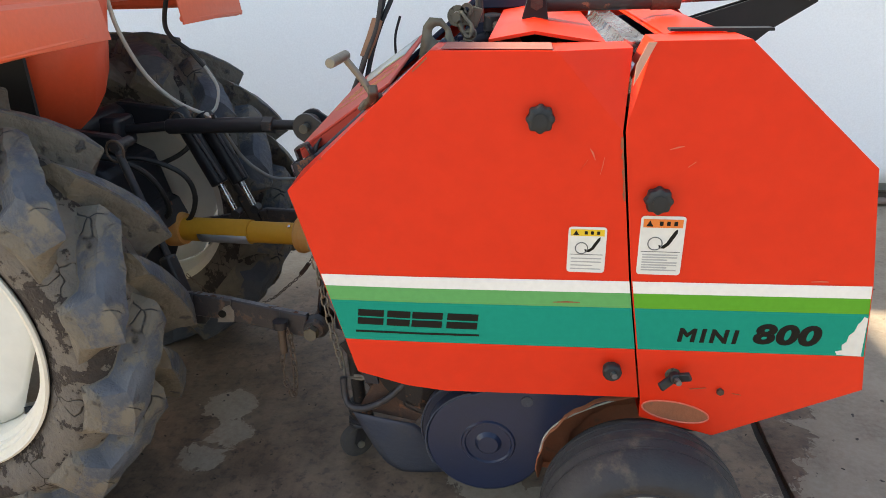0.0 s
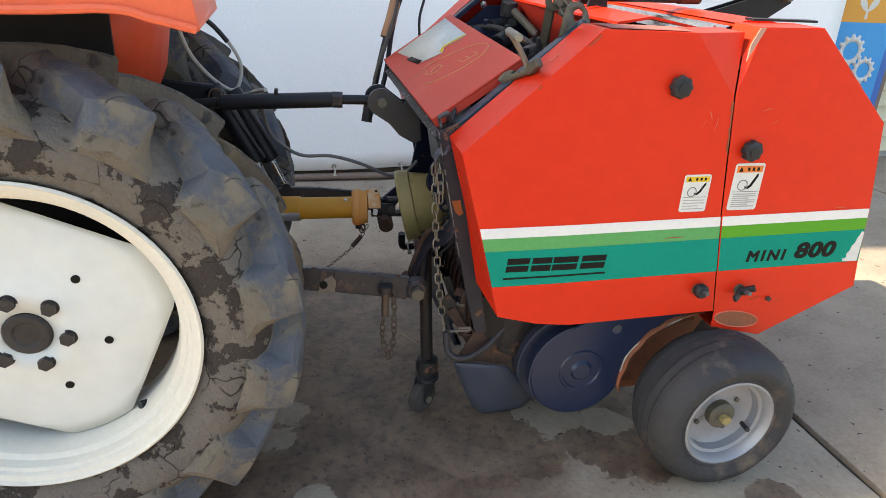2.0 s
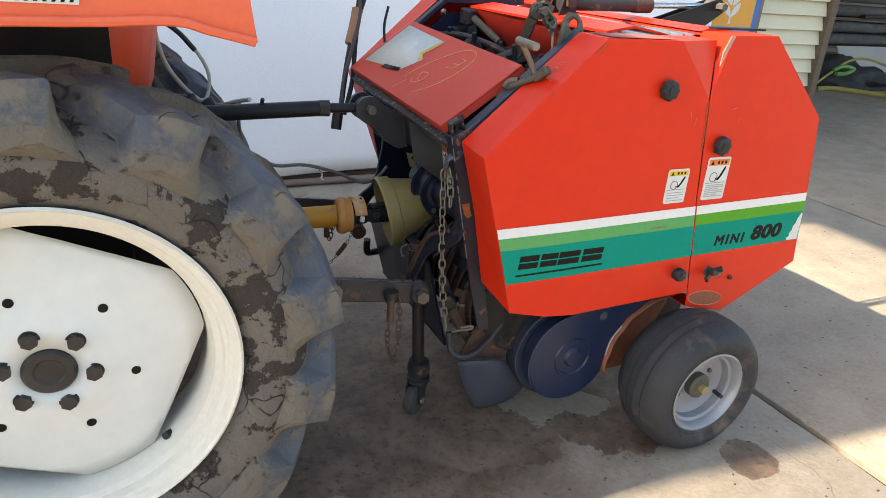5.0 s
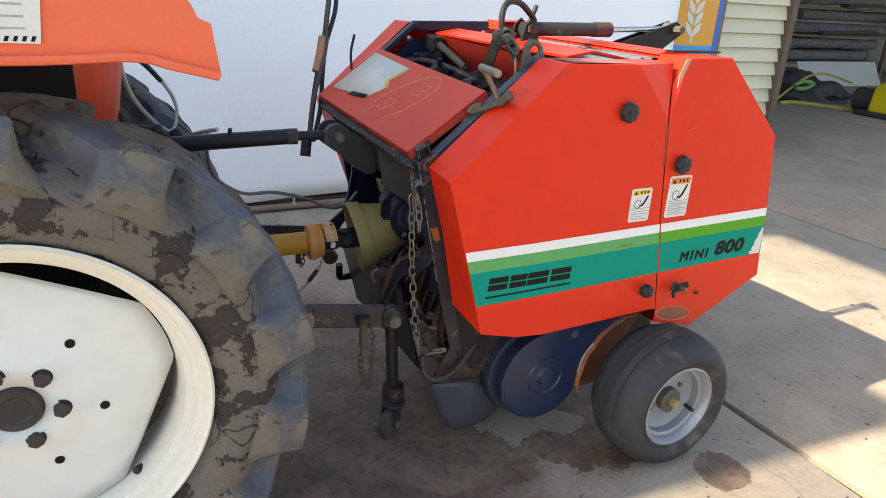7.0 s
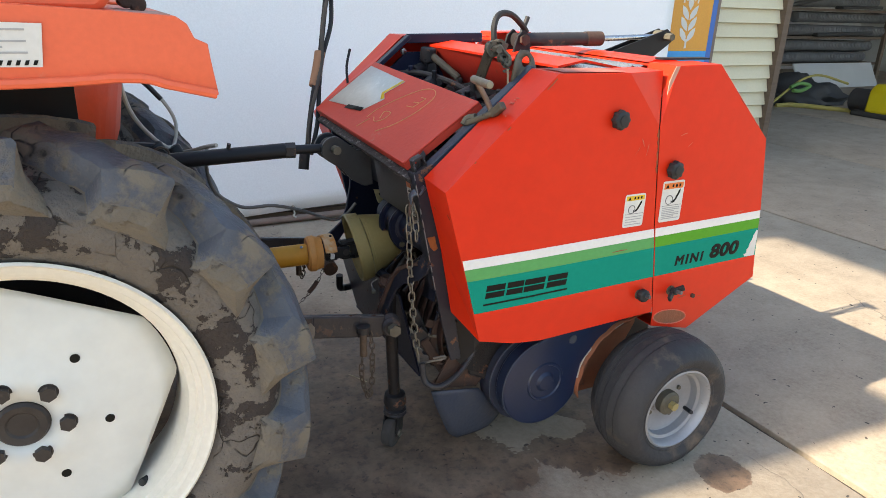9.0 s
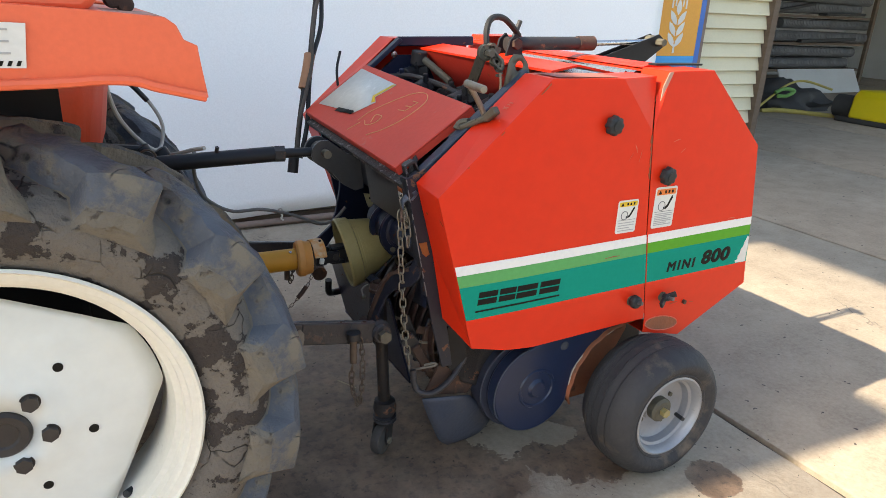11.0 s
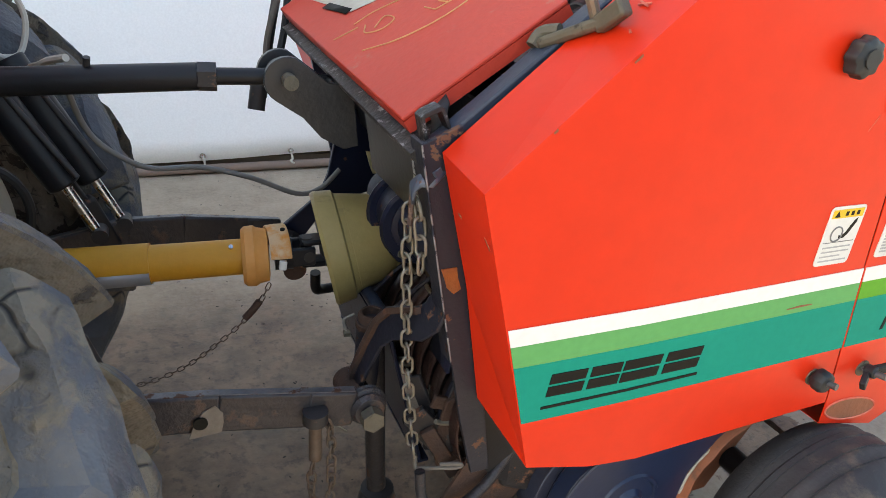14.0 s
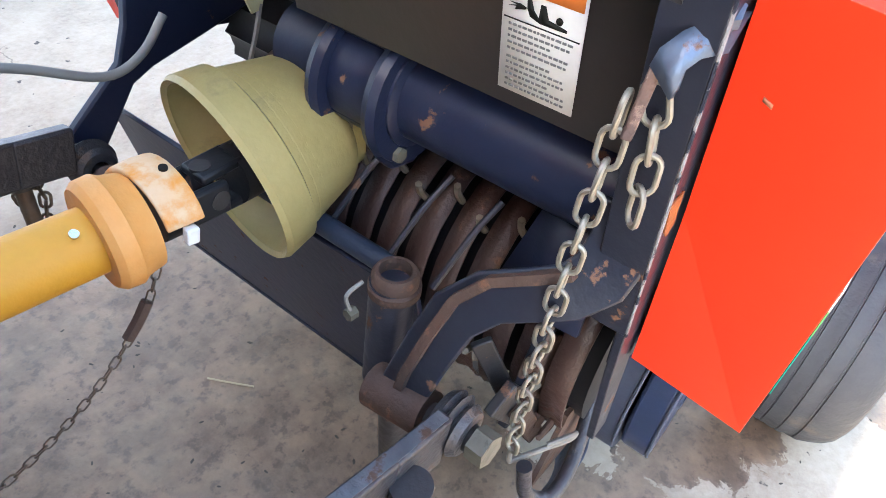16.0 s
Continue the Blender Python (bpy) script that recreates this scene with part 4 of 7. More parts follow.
        for x0, z0, x1, z1, w in ((0.197, 1.075, 0.222, 1.0985, 0.0026), (0.10, 0.988, 0.108, 0.996, 0.002), (0.02, 0.918, 0.024, 0.9225, 0.002)):
            part("paint_chip", sheet([(x0, z0), (x1, z1), (x1 + w * 0.4, z1 - w), ((x0 + x1) / 2 + w, (z0 + z1) / 2 - w * 0.6), (x0 + w * 0.5, z0 - w * 0.5)], -0.0030, -0.0018), WELL, pan, "brown chip in the red paint")
        rr = random.Random(11)
        edge = [(0.5535 + (0.966 - z) * 0.1125 + 0.0004, z) for z in (0.966 - 0.006 * k for k in range(20))]
        ragged = [(x - rr.uniform(0.0008, 0.0052), z) for x, z in reversed(edge)]
        part("rusty_edge", sheet(edge + ragged, -0.0028, -0.0012), WELL, pan, "ragged rusty edge along the seam")
        for x0, z0, x1, z1, w in ((0.83, 1.036, 0.85, 1.018, 0.0016), (0.72, 0.47, 0.75, 0.475, 0.002), (0.80, 0.465, 0.815, 0.463, 0.003)):
            part("paint_chip", sheet([(x0, z0), (x1, z1), (x1 + w, z1 - w * 0.5), (x0 + w, z0 - w * 0.5)], -0.0030, -0.0018), WELL, rear, "brown chip in the red paint")
        for x0, z0, x1, z1 in ((0.485, 0.905, 0.497, 0.925), (0.510, 0.925, 0.500, 0.945), (0.52, 0.90, 0.525, 0.93), (0.632, 0.945, 0.655, 0.951), (0.665, 0.915, 0.678, 0.925), (0.90, 0.708, 0.93, 0.709), (0.45, 0.648, 0.50, 0.6495)):
            part("scratch", sheet([(x0, z0), (x1, z1), (x1 + 0.0006, z1 + 0.0012), ((x0 + x1) / 2 + 0.002, (z0 + z1) / 2 + 0.003), (x0 + 0.0006, z0 + 0.0012)], -0.0030, -0.0022), SCRATCH if z0 > 0.7 else WELL, pan if x1 < 0.6 else rear, "pale scratch")


def fold_in(ob):
    """The front end of the near panel stands a little in towards the machine."""
    bm = bmesh.new()
    bm.from_mesh(ob.data)
    bmesh.ops.bisect_plane(bm, geom=bm.verts[:] + bm.edges[:] + bm.faces[:], plane_co=(0.19 - ORIGIN[baler.name].x, 0, 0), plane_no=(1, 0, 0))
    for v in bm.verts:
        x, y = v.co.x + ORIGIN[baler.name].x, v.co.y + ORIGIN[baler.name].y
        if x < 0.19 and y < 0.05:
            v.co.y += 0.025 * (0.19 - x)
    bm.to_mesh(ob.data)
    bm.free()


chamfer = Vector((0.279, 0, 0.246))
for u0, y0, u1, y1 in ((0.70, 0.050, 0.715, 0.068), (0.715, 0.050, 0.70, 0.066), (0.735, 0.052, 0.738, 0.064), (0.755, 0.05, 0.752, 0.062), (0.60, 0.035, 0.61, 0.040)):
    a, b = Vector((-0.0520, y0, 0.8635)) + chamfer * u0, Vector((-0.0520, y1, 0.8635)) + chamfer * u1
    part("scratch", beam(a, b, 0.0022, 0.0012, up=(-0.66, 0, 0.75)), SCRATCH, baler, "pale scratch")
near_panel = [ob for ob in baler.children if ob.name == "side_panel"][0]
for ob in [near_panel] + list(near_panel.children):
    fold_in(ob)

for y0, z0, y1, z1, w in SCUFFS:
    pts = [(-0.0515 + (0.864 - z) * 0.3046, y, z) for y, z in ((y0, z0), (y1, z1), (y1, z1 - w), (y0, z0 - w))]
    bm = bmesh.new()
    bm.faces.new([bm.verts.new(q) for q in pts])
    part("scuff", bm, WELL, baler, "brown scuff in the paint", shell=0.0008)

# chamber walls, rollers and covers between the side panels
INNER = [(-0.03, 0.855), (0.235, 1.088), (0.55, 1.092), (0.60, 0.45)]
for y in (0.118, 0.842):
    part("chamber_wall", sheet(INNER + ([(0.24, 0.43), (0.11, 0.45), (0.03, 0.49)] if y < 0.5 else [(0.24, 0.52), (0.10, 0.54), (0.035, 0.56)]), y, y + 0.01), NAVY, baler)
    part("gate_wall", sheet([(0.60, 1.09), (0.73, 1.105), (0.95, 0.91), (1.0, 0.50), (0.76, 0.39), (0.64, 0.45)], y, y + 0.01), NAVY, baler)
    part("slope_rail", beam((-0.050, y + (0.016 if y < 0.5 else -0.004), 0.866 + (0.028 if y > 0.5 else 0)), (0.240, y + (0.008 if y < 0.5 else -0.004), 1.110 + (0.028 if y > 0.5 else 0)), 0.030, 0.014, up=(-0.64, 0, 0.77)), RAIL_BLUE if y < 0.5 else NAVY, baler, "navy sloping rail rubbed blue-grey", bevel=0.003)
for cx, cz, mat in ((0.580, 1.048, STEEL), (0.44, 0.985, BLACK), (0.30, 0.90, BLACK), (0.70, 0.96, BLACK), (0.86, 0.84, BLACK), (0.93, 0.66, BLACK), (0.84, 0.50, BLACK), (0.22, 0.70, BLACK), (0.24, 0.52, BLACK)):
    bm = bmesh.new()
    n = 40
    ends = []
    for y in (0.132, 0.838):
        ends.append([bm.verts.new((cx + (0.058 if k % 4 else 0.066) * math.cos(math.tau * k / n), y, cz + (0.058 if k % 4 else 0.066) * math.sin(math.tau * k / n))) for k in range(n)])
    for k in range(n):
        bm.faces.new((ends[0][k], ends[0][(k + 1) % n], ends[1][(k + 1) % n], ends[1][k]))
    bm.faces.new(ends[0]), bm.faces.new(ends[1][::-1])
    part("press_roller", bm, mat, baler, "bright ribbed steel press roller" if mat is STEEL else "")
part("roller_bearing", lathe([(0.01, 0), (0.028, 0), (0.028, -0.03), (0.012, -0.036)], (0.578, 0.085, 1.052), seg=24), STEEL, baler, "bearing of the press roller")
part("gate_skin", sheet([(0.63, 1.112), (0.736, 1.118), (0.962, 0.913), (1.0, 0.70), (1.026, 0.49), (0.775, 0.368), (0.778, 0.374), (1.020, 0.494), (0.994, 0.70), (0.957, 0.910), (0.735, 1.112), (0.63, 1.106)], 0.105, 0.865), RED, baler, "red rear gate skin", bevel=0.004)
part("gate_top_plate", sheet([(0.632, 1.116), (0.66, 1.124), (0.70, 1.126), (0.74, 1.119), (0.74, 1.114), (0.66, 1.118)], 0.15, 0.80), RED, baler, "red top plate of the gate")
part("gate_strip", box((0.63, 0.095, 1.1262), (0.80, 0.125, 1.131)), BLACK, baler, "black rubber strip")
part("top_cover", sheet([(0.318, 1.112), (0.40, 1.126), (0.528, 1.105), (0.528, 1.099), (0.40, 1.120), (0.318, 1.106)], 0.128, 0.845), RED, baler, "red top cover")
part("cross_plate", beam((0.372, 0.20, 1.040), (0.358, 0.842, 1.044), 0.006, 0.15, up=(-0.50, 0, 0.87)), INNER_RED_SHADE, baler, "red inner cross plate")

part("corner_bracket", sheet([(-0.062, 0.866), (-0.071, 0.901), (-0.066, 0.906), (-0.048, 0.914), (-0.043, 0.911), (-0.032, 0.887), (-0.036, 0.886), (-0.047, 0.908), (-0.066, 0.900), (-0.058, 0.866)], 0.127, 0.149), FLAKED_BLACK, baler, "bent black bracket with worn edges", bevel=0.0008)

# hood flap on the sloping front, with its paper and chalk marks
FU = Vector((0.199, 0, 0.137)).normalized()
FN = Vector((-FU.z, 0, FU.x))
F0 = Vector((-0.077, 0, 0.887))
def on_flap(u, y, h=0.0):
    """u metres up the flap, at y across, h above it; the far side stands higher."""
    return F0 + FU * u + FN * h + Vector((-0.022 * (y - 0.168), y, 0.055 * (y - 0.168)))


def flap_slab(u0, u1, y0, y1, h0, h1):
    bm = bmesh.new()
    v = [bm.verts.new(on_flap(u, y, h)) for h in (h0, h1) for u, y in ((u0, y0), (u1, y0), (u1, y1), (u0, y1))]
    for q in ((0, 1, 2, 3), (7, 6, 5, 4), (0, 4, 5, 1), (1, 5, 6, 2), (2, 6, 7, 3), (3, 7, 4, 0)):
        bm.faces.new([v[k] for k in q])
    return bm


hood = part("hood_flap", flap_slab(0.0, 0.243, 0.168, 0.802, -0.003, 0.003), RED_FADED, baler, "faded red sheet hood flap", bevel=0.002)
part("hood_lip", flap_slab(0.0, 0.004, 0.168, 0.802, -0.019, -0.003), RED_FADED, baler, "folded lip of the hood flap")
part("hood_side", flap_slab(0.004, 0.243, 0.168, 0.172, -0.020, -0.003), RED_FADED, baler, "folded side of the hood flap")
bm = bmesh.new()
bm.faces.new([bm.verts.new(on_flap(u, y, 0.0042)) for u, y in ((0.045, 0.775), (0.075, 0.560), (0.135, 0.525), (0.150, 0.555), (0.215, 0.530), (0.222, 0.790))])
pap = part("paper_sheet", bm, PAPER, hood, "weathered pale paper notice", shell=0.001)
bm = bmesh.new()
bm.faces.new([bm.verts.new(on_flap(u, y, 0.0052)) for u, y in ((0.050, 0.655), (0.066, 0.655), (0.080, 0.565), (0.066, 0.562))])
part("paper_bar", bm, INK, hood, "dark printed bar", shell=0.0006)
bm = bmesh.new()
bm.faces.new([bm.verts.new(on_flap(u, y, 0.0050)) for u, y in ((0.136, 0.528), (0.150, 0.557), (0.214, 0.533), (0.212, 0.545), (0.150, 0.570), (0.128, 0.540))])
part("paper_margin", bm, LABEL_YELLOW, hood, "faded yellow margin", shell=0.0006)
for pts in ([(0.06, 0.505), (0.10, 0.50), (0.16, 0.465), (0.21, 0.42), (0.225, 0.37), (0.20, 0.335), (0.14, 0.335), (0.08, 0.36), (0.035, 0.40)], [(0.075, 0.445), (0.10, 0.46), (0.105, 0.43), (0.08, 0.425), (0.06, 0.45), (0.07, 0.475)], [(0.15, 0.37), (0.19, 0.36)], [(0.15, 0.37), (0.145, 0.40)], [(0.17, 0.365), (0.165, 0.39)], [(0.19, 0.36), (0.188, 0.385)], [(0.02, 0.50), (0.06, 0.485)]):
    part("chalk_line", tube([on_flap(u, y, 0.0035) for u, y in pts], 0.0012, 6), CHALK, hood, "yellow chalk scribble")
bm = bmesh.new()
rows = [[bm.verts.new((x - 0.010, y, z - 0.012)), bm.verts.new((x + 0.010, y, z + 0.010))] for x, y, z in ((-0.045, 0.150, 0.862), (-0.040, 0.150, 0.885), (-0.036, 0.154, 0.900), (-0.034, 0.170, 0.907), (-0.034, 0.190, 0.905), (-0.038, 0.196, 0.893), (-0.044, 0.198, 0.878))]
for a, b in zip(rows, rows[1:]):
    bm.faces.new((a[0], a[1], b[1], b[0]))
part("hood_latch", bm, BLACK_WORN, baler, "bent dark steel hood latch", shell=0.003)
# thin sheet for the dust and the sky sheen on the flange
part("top_dust", sheet([(0.246, 1.1105), (0.430, 1.1085), (0.430, 1.1090), (0.246, 1.1110)], 0.006, 0.100), DUST_SHEEN, baler, "dust and painted sky sheen on the top flange")

# front frame: cover plate, ledge, posts, top hitch
part("front_plate", sheet([(-0.034, 0.886), (-0.0042, 0.714), (0.0018, 0.714), (-0.028, 0.888)], 0.135, 0.485), PLATE_BLACK, baler, "black front cover plate")
part("plate_ledge", flap_slab(-0.014, 0.040, 0.138, 0.790, -0.031, -0.024), FLAKED_BLACK, baler, "worn black ledge under the hood")
part("plate_edge", flap_slab(-0.0165, -0.0137, 0.138, 0.790, -0.040, -0.0235), FLAKED_BLACK, baler)


def on_plate(u, y, h=0.0):
    """u metres down the front plate from its top edge."""
    d = Vector((0.034, 0, -0.196)).normalized()
    nrm = Vector((-0.196, 0, -0.034)).normalized()
    return Vector((-0.034, y, 0.886)) + d * u + nrm * h


def on_decal(u, y, h):
    """The same for the warning sticker on the plate."""
    return on_plate(0.058 + (u - 0.022) * 0.713, y + 0.005, h)


bm = bmesh.new()
bm.faces.new([bm.verts.new(on_decal(u, y, 0.002)) for u, y in ((0.022, 0.262), (0.022, 0.200), (0.165, 0.200), (0.165, 0.262))])
dec = part("warning_plate", bm, LABEL, baler, "white warning sticker with an orange header", shell=0.001)
for u0, u1, y0, y1, m in ((0.024, 0.056, 0.260, 0.202, LABEL_ORANGE), (0.0845, 0.0855, 0.260, 0.202, INK)):
    bm = bmesh.new()
    bm.faces.new([bm.verts.new(on_decal(u, y, 0.003)) for u, y in ((u0, y0), (u0, y1), (u1, y1), (u1, y0))])
    part("print_shape", bm, m, dec, shell=0.0006)
for fig in (((0.080, 0.212), (0.0775, 0.212), (0.074, 0.226), (0.062, 0.229), (0.062, 0.2325), (0.076, 0.2335), (0.070, 0.2375), (0.060, 0.240), (0.060, 0.243), (0.070, 0.2425), (0.077, 0.240), (0.0805, 0.232)), ((0.072, 0.244), (0.075, 0.252), (0.0715, 0.251), (0.073, 0.257), (0.070, 0.250), (0.069, 0.256), (0.068, 0.248), (0.070, 0.243))):
    bm = bmesh.new()
    bm.faces.new([bm.verts.new(on_decal(u, y, 0.003)) for u, y in fig])
    part("print_shape", bm, INK, dec, shell=0.0006)
bm = bmesh.new()
bm.faces.new([bm.verts.new(on_decal(0.0715 + 0.0036 * math.cos(a), 0.2180 + 0.0026 * math.sin(a), 0.003)) for a in (math.tau * k / 14 for k in range(14))])
part("print_shape", bm, INK, dec, shell=0.0006)
rng = random.Random(3)
for k in range(11):
    u0 = 0.0895 + 0.0064 * k + (0.003 if k > 4 else 0)
    bm = bmesh.new()
    y = 0.256
    while y > 0.209 + 0.014 * (k % 3 == 2):
        w = rng.uniform(0.0016, 0.0042)
        bm.faces.new([bm.verts.new(on_decal(u, v, 0.003)) for u, v in ((u0, y), (u0, y - w), (u0 + 0.0022, y - w), (u0 + 0.0022, y))])
        y -= w + 0.0011
    part("print_line", bm, LABEL_PRINT, dec, shell=0.0006)
for y0, y1, dx in ((0.114, 0.122, 0.0), (0.848, 0.856, 0.055)):
    part("side_post", sheet([(x + dx, z) for x, z in [(-0.072, 0.875), (-0.025, 0.895), (0.005, 0.70)] + ([(0.055, 0.47), (0.075, 0.36), (0.045, 0.36), (0.015, 0.47)] if dx == 0 else [(0.034, 0.57), (-0.006, 0.57)]) + [(-0.035, 0.70)]], y0, y1), NAVY_CHIPPED, baler, "chipped navy side post", bevel=0.001)
part("rust_patch", sheet([(-0.036, 0.715), (-0.015, 0.716), (-0.012, 0.70), (-0.006, 0.684), (-0.016, 0.678), (-0.026, 0.688), (-0.030, 0.70)], 0.1125, 0.1138), ORANGE_RUST, baler, "bright orange rust patch")
bm = bmesh.new()
bm.faces.new([bm.verts.new(q) for q in ((-0.0395, 0.118, 0.716), (-0.0385, 0.140, 0.712), (-0.0355, 0.134, 0.698), (-0.032, 0.142, 0.684), (-0.031, 0.122, 0.680))])
part("rust_patch", bm, ORANGE_RUST, baler, "bright orange rust patch", shell=0.001)
for y0, y1 in ((0.114, 0.150),):
    part("post_face", sheet([(-0.074, 0.875), (-0.037, 0.70), (-0.008, 0.567), (-0.004, 0.568), (-0.033, 0.702), (-0.070, 0.877)], y0, y1), NAVY_CHIPPED, baler, bevel=0.001)
part("post_edge", tube([(-0.0735, 0.1132, 0.874), (-0.0365, 0.1132, 0.70), (-0.0078, 0.1132, 0.568)], 0.0013, 6), PALE_CHIP, baler, "pale chipped post edge")
for y in (0.452, 0.512):
    prof = [(-0.150 + 0.035 * math.cos(a), 0.868 + 0.035 * math.sin(a)) for a in (radians(d) for d in range(70, 241, 17))]
    part("top_hitch_plate", sheet(prof + [(-0.128, 0.812), (-0.100, 0.780), (-0.064, 0.760), (-0.040, 0.765), (-0.052, 0.862), (-0.088, 0.8635)], y, y + 0.010), HITCH_GREY, baler, "black top hitch plate greyed for dust and sheen", bevel=0.001)
part("top_pin", rod((-0.150, 0.428, 0.870), (-0.150, 0.54, 0.870), 0.011), OLIVE_METAL, baler, "steel hitch pin")
part("hitch_brace", sheet([(-0.080, 0.862), (-0.088, 0.805), (-0.062, 0.780), (-0.046, 0.790), (-0.054, 0.862)], 0.463, 0.511), BLACK, baler, bevel=0.004)
# added sheet that fills the dark open space behind the cover plate
part("bulkhead", sheet([(0.070, 0.700), (0.020, 0.905), (0.026, 0.907), (0.076, 0.702)], 0.135, 0.838), BLACK, baler, "black sheet added for the dark behind the cover plate")
part("tag", sheet([(0.020, 0.706), (0.056, 0.699), (0.055, 0.678), (0.049, 0.662), (0.036, 0.660), (0.030, 0.674)], 0.598, 0.601), TAG_YELLOW, baler, "small pale yellow tag", bevel=0.0008)
part("tag_hole", rod((0.041, 0.5978, 0.689), (0.041, 0.5995, 0.689), 0.0042, seg=14), INK, baler)
part("tag_wire", tube([(0.049, 0.600, 0.668), (0.041, 0.600, 0.640), (0.026, 0.600, 0.600)], 0.0030, 6), CABLE_GREY, baler, "grey wire")

# drive line into the baler: gearbox, cross tube, safety cone
part("cross_tube", rod((0.045, 0.13, 0.655), (0.045, 0.530, 0.655), 0.042, seg=32), NAVY, baler, "navy cross tube")
part("gearbox", lathe([(0.02, -0.05), (0.062, -0.05), (0.066, -0.03), (0.066, 0.03), (0.058, 0.05), (0.02, 0.05)], (0.085, 0.505, 0.625), axis="y", seg=32), NAVY, baler, "navy gearbox")
part("gearbox_nose", rod((0.05, 0.50, 0.590), (0.12, 0.50, 0.60), 0.05, seg=28), NAVY, baler)
for y in (0.385, 0.455):
    part("tube_flange", lathe([(0.042, -0.009), (0.064, -0.008), (0.067, 0.0), (0.064, 0.008), (0.042, 0.009)], (0.045, y, 0.650), seg=32), NAVY, baler, "cast flange on the cross tube", sharp=40)
    part("flange_ear", sheet([(-0.005, 0.605), (0.012, 0.585), (0.045, 0.578), (0.075, 0.60), (0.075, 0.65), (0.0, 0.65)], y - 0.007, y + 0.007), NAVY, baler, "rounded flange ear", bevel=0.004)
    part("bolt", hexhead((0.016, y - 0.007, 0.603), (0, -1, 0), 0.008, 0.007), OLIVE_METAL, baler)
part("tube_sleeve", lathe([(0.042, -0.05), (0.050, -0.046), (0.053, -0.02), (0.053, 0.02), (0.050, 0.046), (0.042, 0.05)], (0.045, 0.42, 0.654), seg=32), NAVY, baler, "cast sleeve of the cross tube")
for dz, dx in ((0.045, -0.02), (-0.03, -0.035)):
    part("casting_web", beam((0.045 + dx, 0.39, 0.652 + dz), (0.045 + dx, 0.45, 0.652 + dz), 0.026, 0.006, up=(0.6, 0, 0.8)), NAVY, baler, "casting web", bevel=0.002)
part("gearbox_neck", lathe([(0.03, -0.06), (0.045, -0.05), (0.049, -0.01), (0.048, 0.015), (0.030, 0.030)], (0.055, 0.50, 0.640), axis="y", seg=32), NAVY, baler, "gearbox neck")
cone_prof = [(0.096, -0.112), (0.101, -0.116), (0.104, -0.110), (0.0995, -0.079), (0.0925, -0.0755), (0.077, -0.012), (0.071, -0.002), (0.063, 0.004), (0.060, 0.004), (0.058, -0.006), (0.069, -0.016), (0.085, -0.074), (0.092, -0.084), (0.097, -0.108)]
cone_turn = Matrix.Translation((0.033, 0.503, 0.580)) @ Matrix.Rotation(radians(-8), 4, "Z") @ Matrix.Rotation(radians(-13), 4, "Y")
bm = lathe(cone_prof, (0, 0, 0), axis="x", seg=64, closed=True)
bm.transform(cone_turn)
cone = part("safety_cone", bm, CONE, baler, "olive yellow plastic safety cone", sharp=28)
for k in range(4):
    a = -0.080 + 0.010 * k
    r = 0.0905 - 0.0027 * (k - 1)
    bm = lathe([(r, a), (r - 0.0022, a + 0.0012), (r - 0.0022, a + 0.0030), (r, a + 0.0042)], (0, 0, 0), axis="x", seg=48, closed=True)
    bm.transform(cone_turn)
    part("inner_rib", bm, CONE, cone)
part("end_ring", (lambda b: (b.transform(cone_turn), b)[1])(lathe([(0.050, 0.002), (0.064, 0.002), (0.064, 0.014), (0.050, 0.014)], (0, 0, 0), axis="x", seg=40, closed=True)), CONE, cone, "narrow end ring")
part("input_shaft", rod((-0.07, 0.50, 0.572), (0.08, 0.50, 0.595), 0.022), BLACK, baler, "black splined input shaft")

# pick-up reel: brown bands with tines between, seen under the cross tube
for k in range(14):
    y = 0.165 + 0.040 * k
    bm = bmesh.new()
    prev = None
    for j in range(15):
        a = radians(70 + 170 * j / 14)
        c = Vector((0.185 + 0.150 * math.cos(a), 0, 0.405 + 0.150 * math.sin(a)))
        cur = [bm.verts.new((c.x, y - 0.0145, c.z)), bm.verts.new((c.x - 0.003 * math.cos(a), y, c.z + 0.004)), bm.verts.new((c.x, y + 0.0145, c.z))]
        if prev:
            bm.faces.new((prev[0], prev[1], cur[1], cur[0])), bm.faces.new((prev[1], prev[2], cur[2], cur[1]))
        prev = cur
    part("reel_band", bm, BAND, baler, "brown curved pick-up band", shell=0.003)
for k in range(13):
    y = 0.185 + 0.040 * k
    for a in (128, 182):
        a = radians(a + 6 * (k % 2))
        d = Vector((math.cos(a), 0, math.sin(a)))
        p = Vector((0.185, y, 0.405)) + d * 0.148
        part("tine", tube([p, p + d * 0.014 + Vector((0, 0.002, 0.003)), p + d * 0.024 + Vector((0, 0, 0.010))], 0.0042, 6, smooth=3), CHAIN, baler, "pale spring tine")
part("reel_core", rod((0.185, 0.14, 0.405), (0.185, 0.715, 0.405), 0.125, seg=32), BLACK, baler, "dark reel core")
part("guard_tube", rod((-0.015, 0.34, 0.495), (-0.015, 0.64, 0.495), 0.012), RAIL_BLUE, baler, "navy crop guard tube")
for y in (0.36, 0.44, 0.30):
    part("guard_rod", tube([(-0.012, y, 0.497), (0.03, y - 0.01, 0.545), (0.06, y - 0.02, 0.575)], 0.0036, 8), NAVY_CHIPPED, baler, "thin crop guard rod")
part("skid_plate", sheet([(-0.022, 0.478), (0.050, 0.205), (0.056, 0.207), (-0.015, 0.480)], 0.31, 0.835), NAVY, baler, "navy lower skid plate", bevel=0.002)
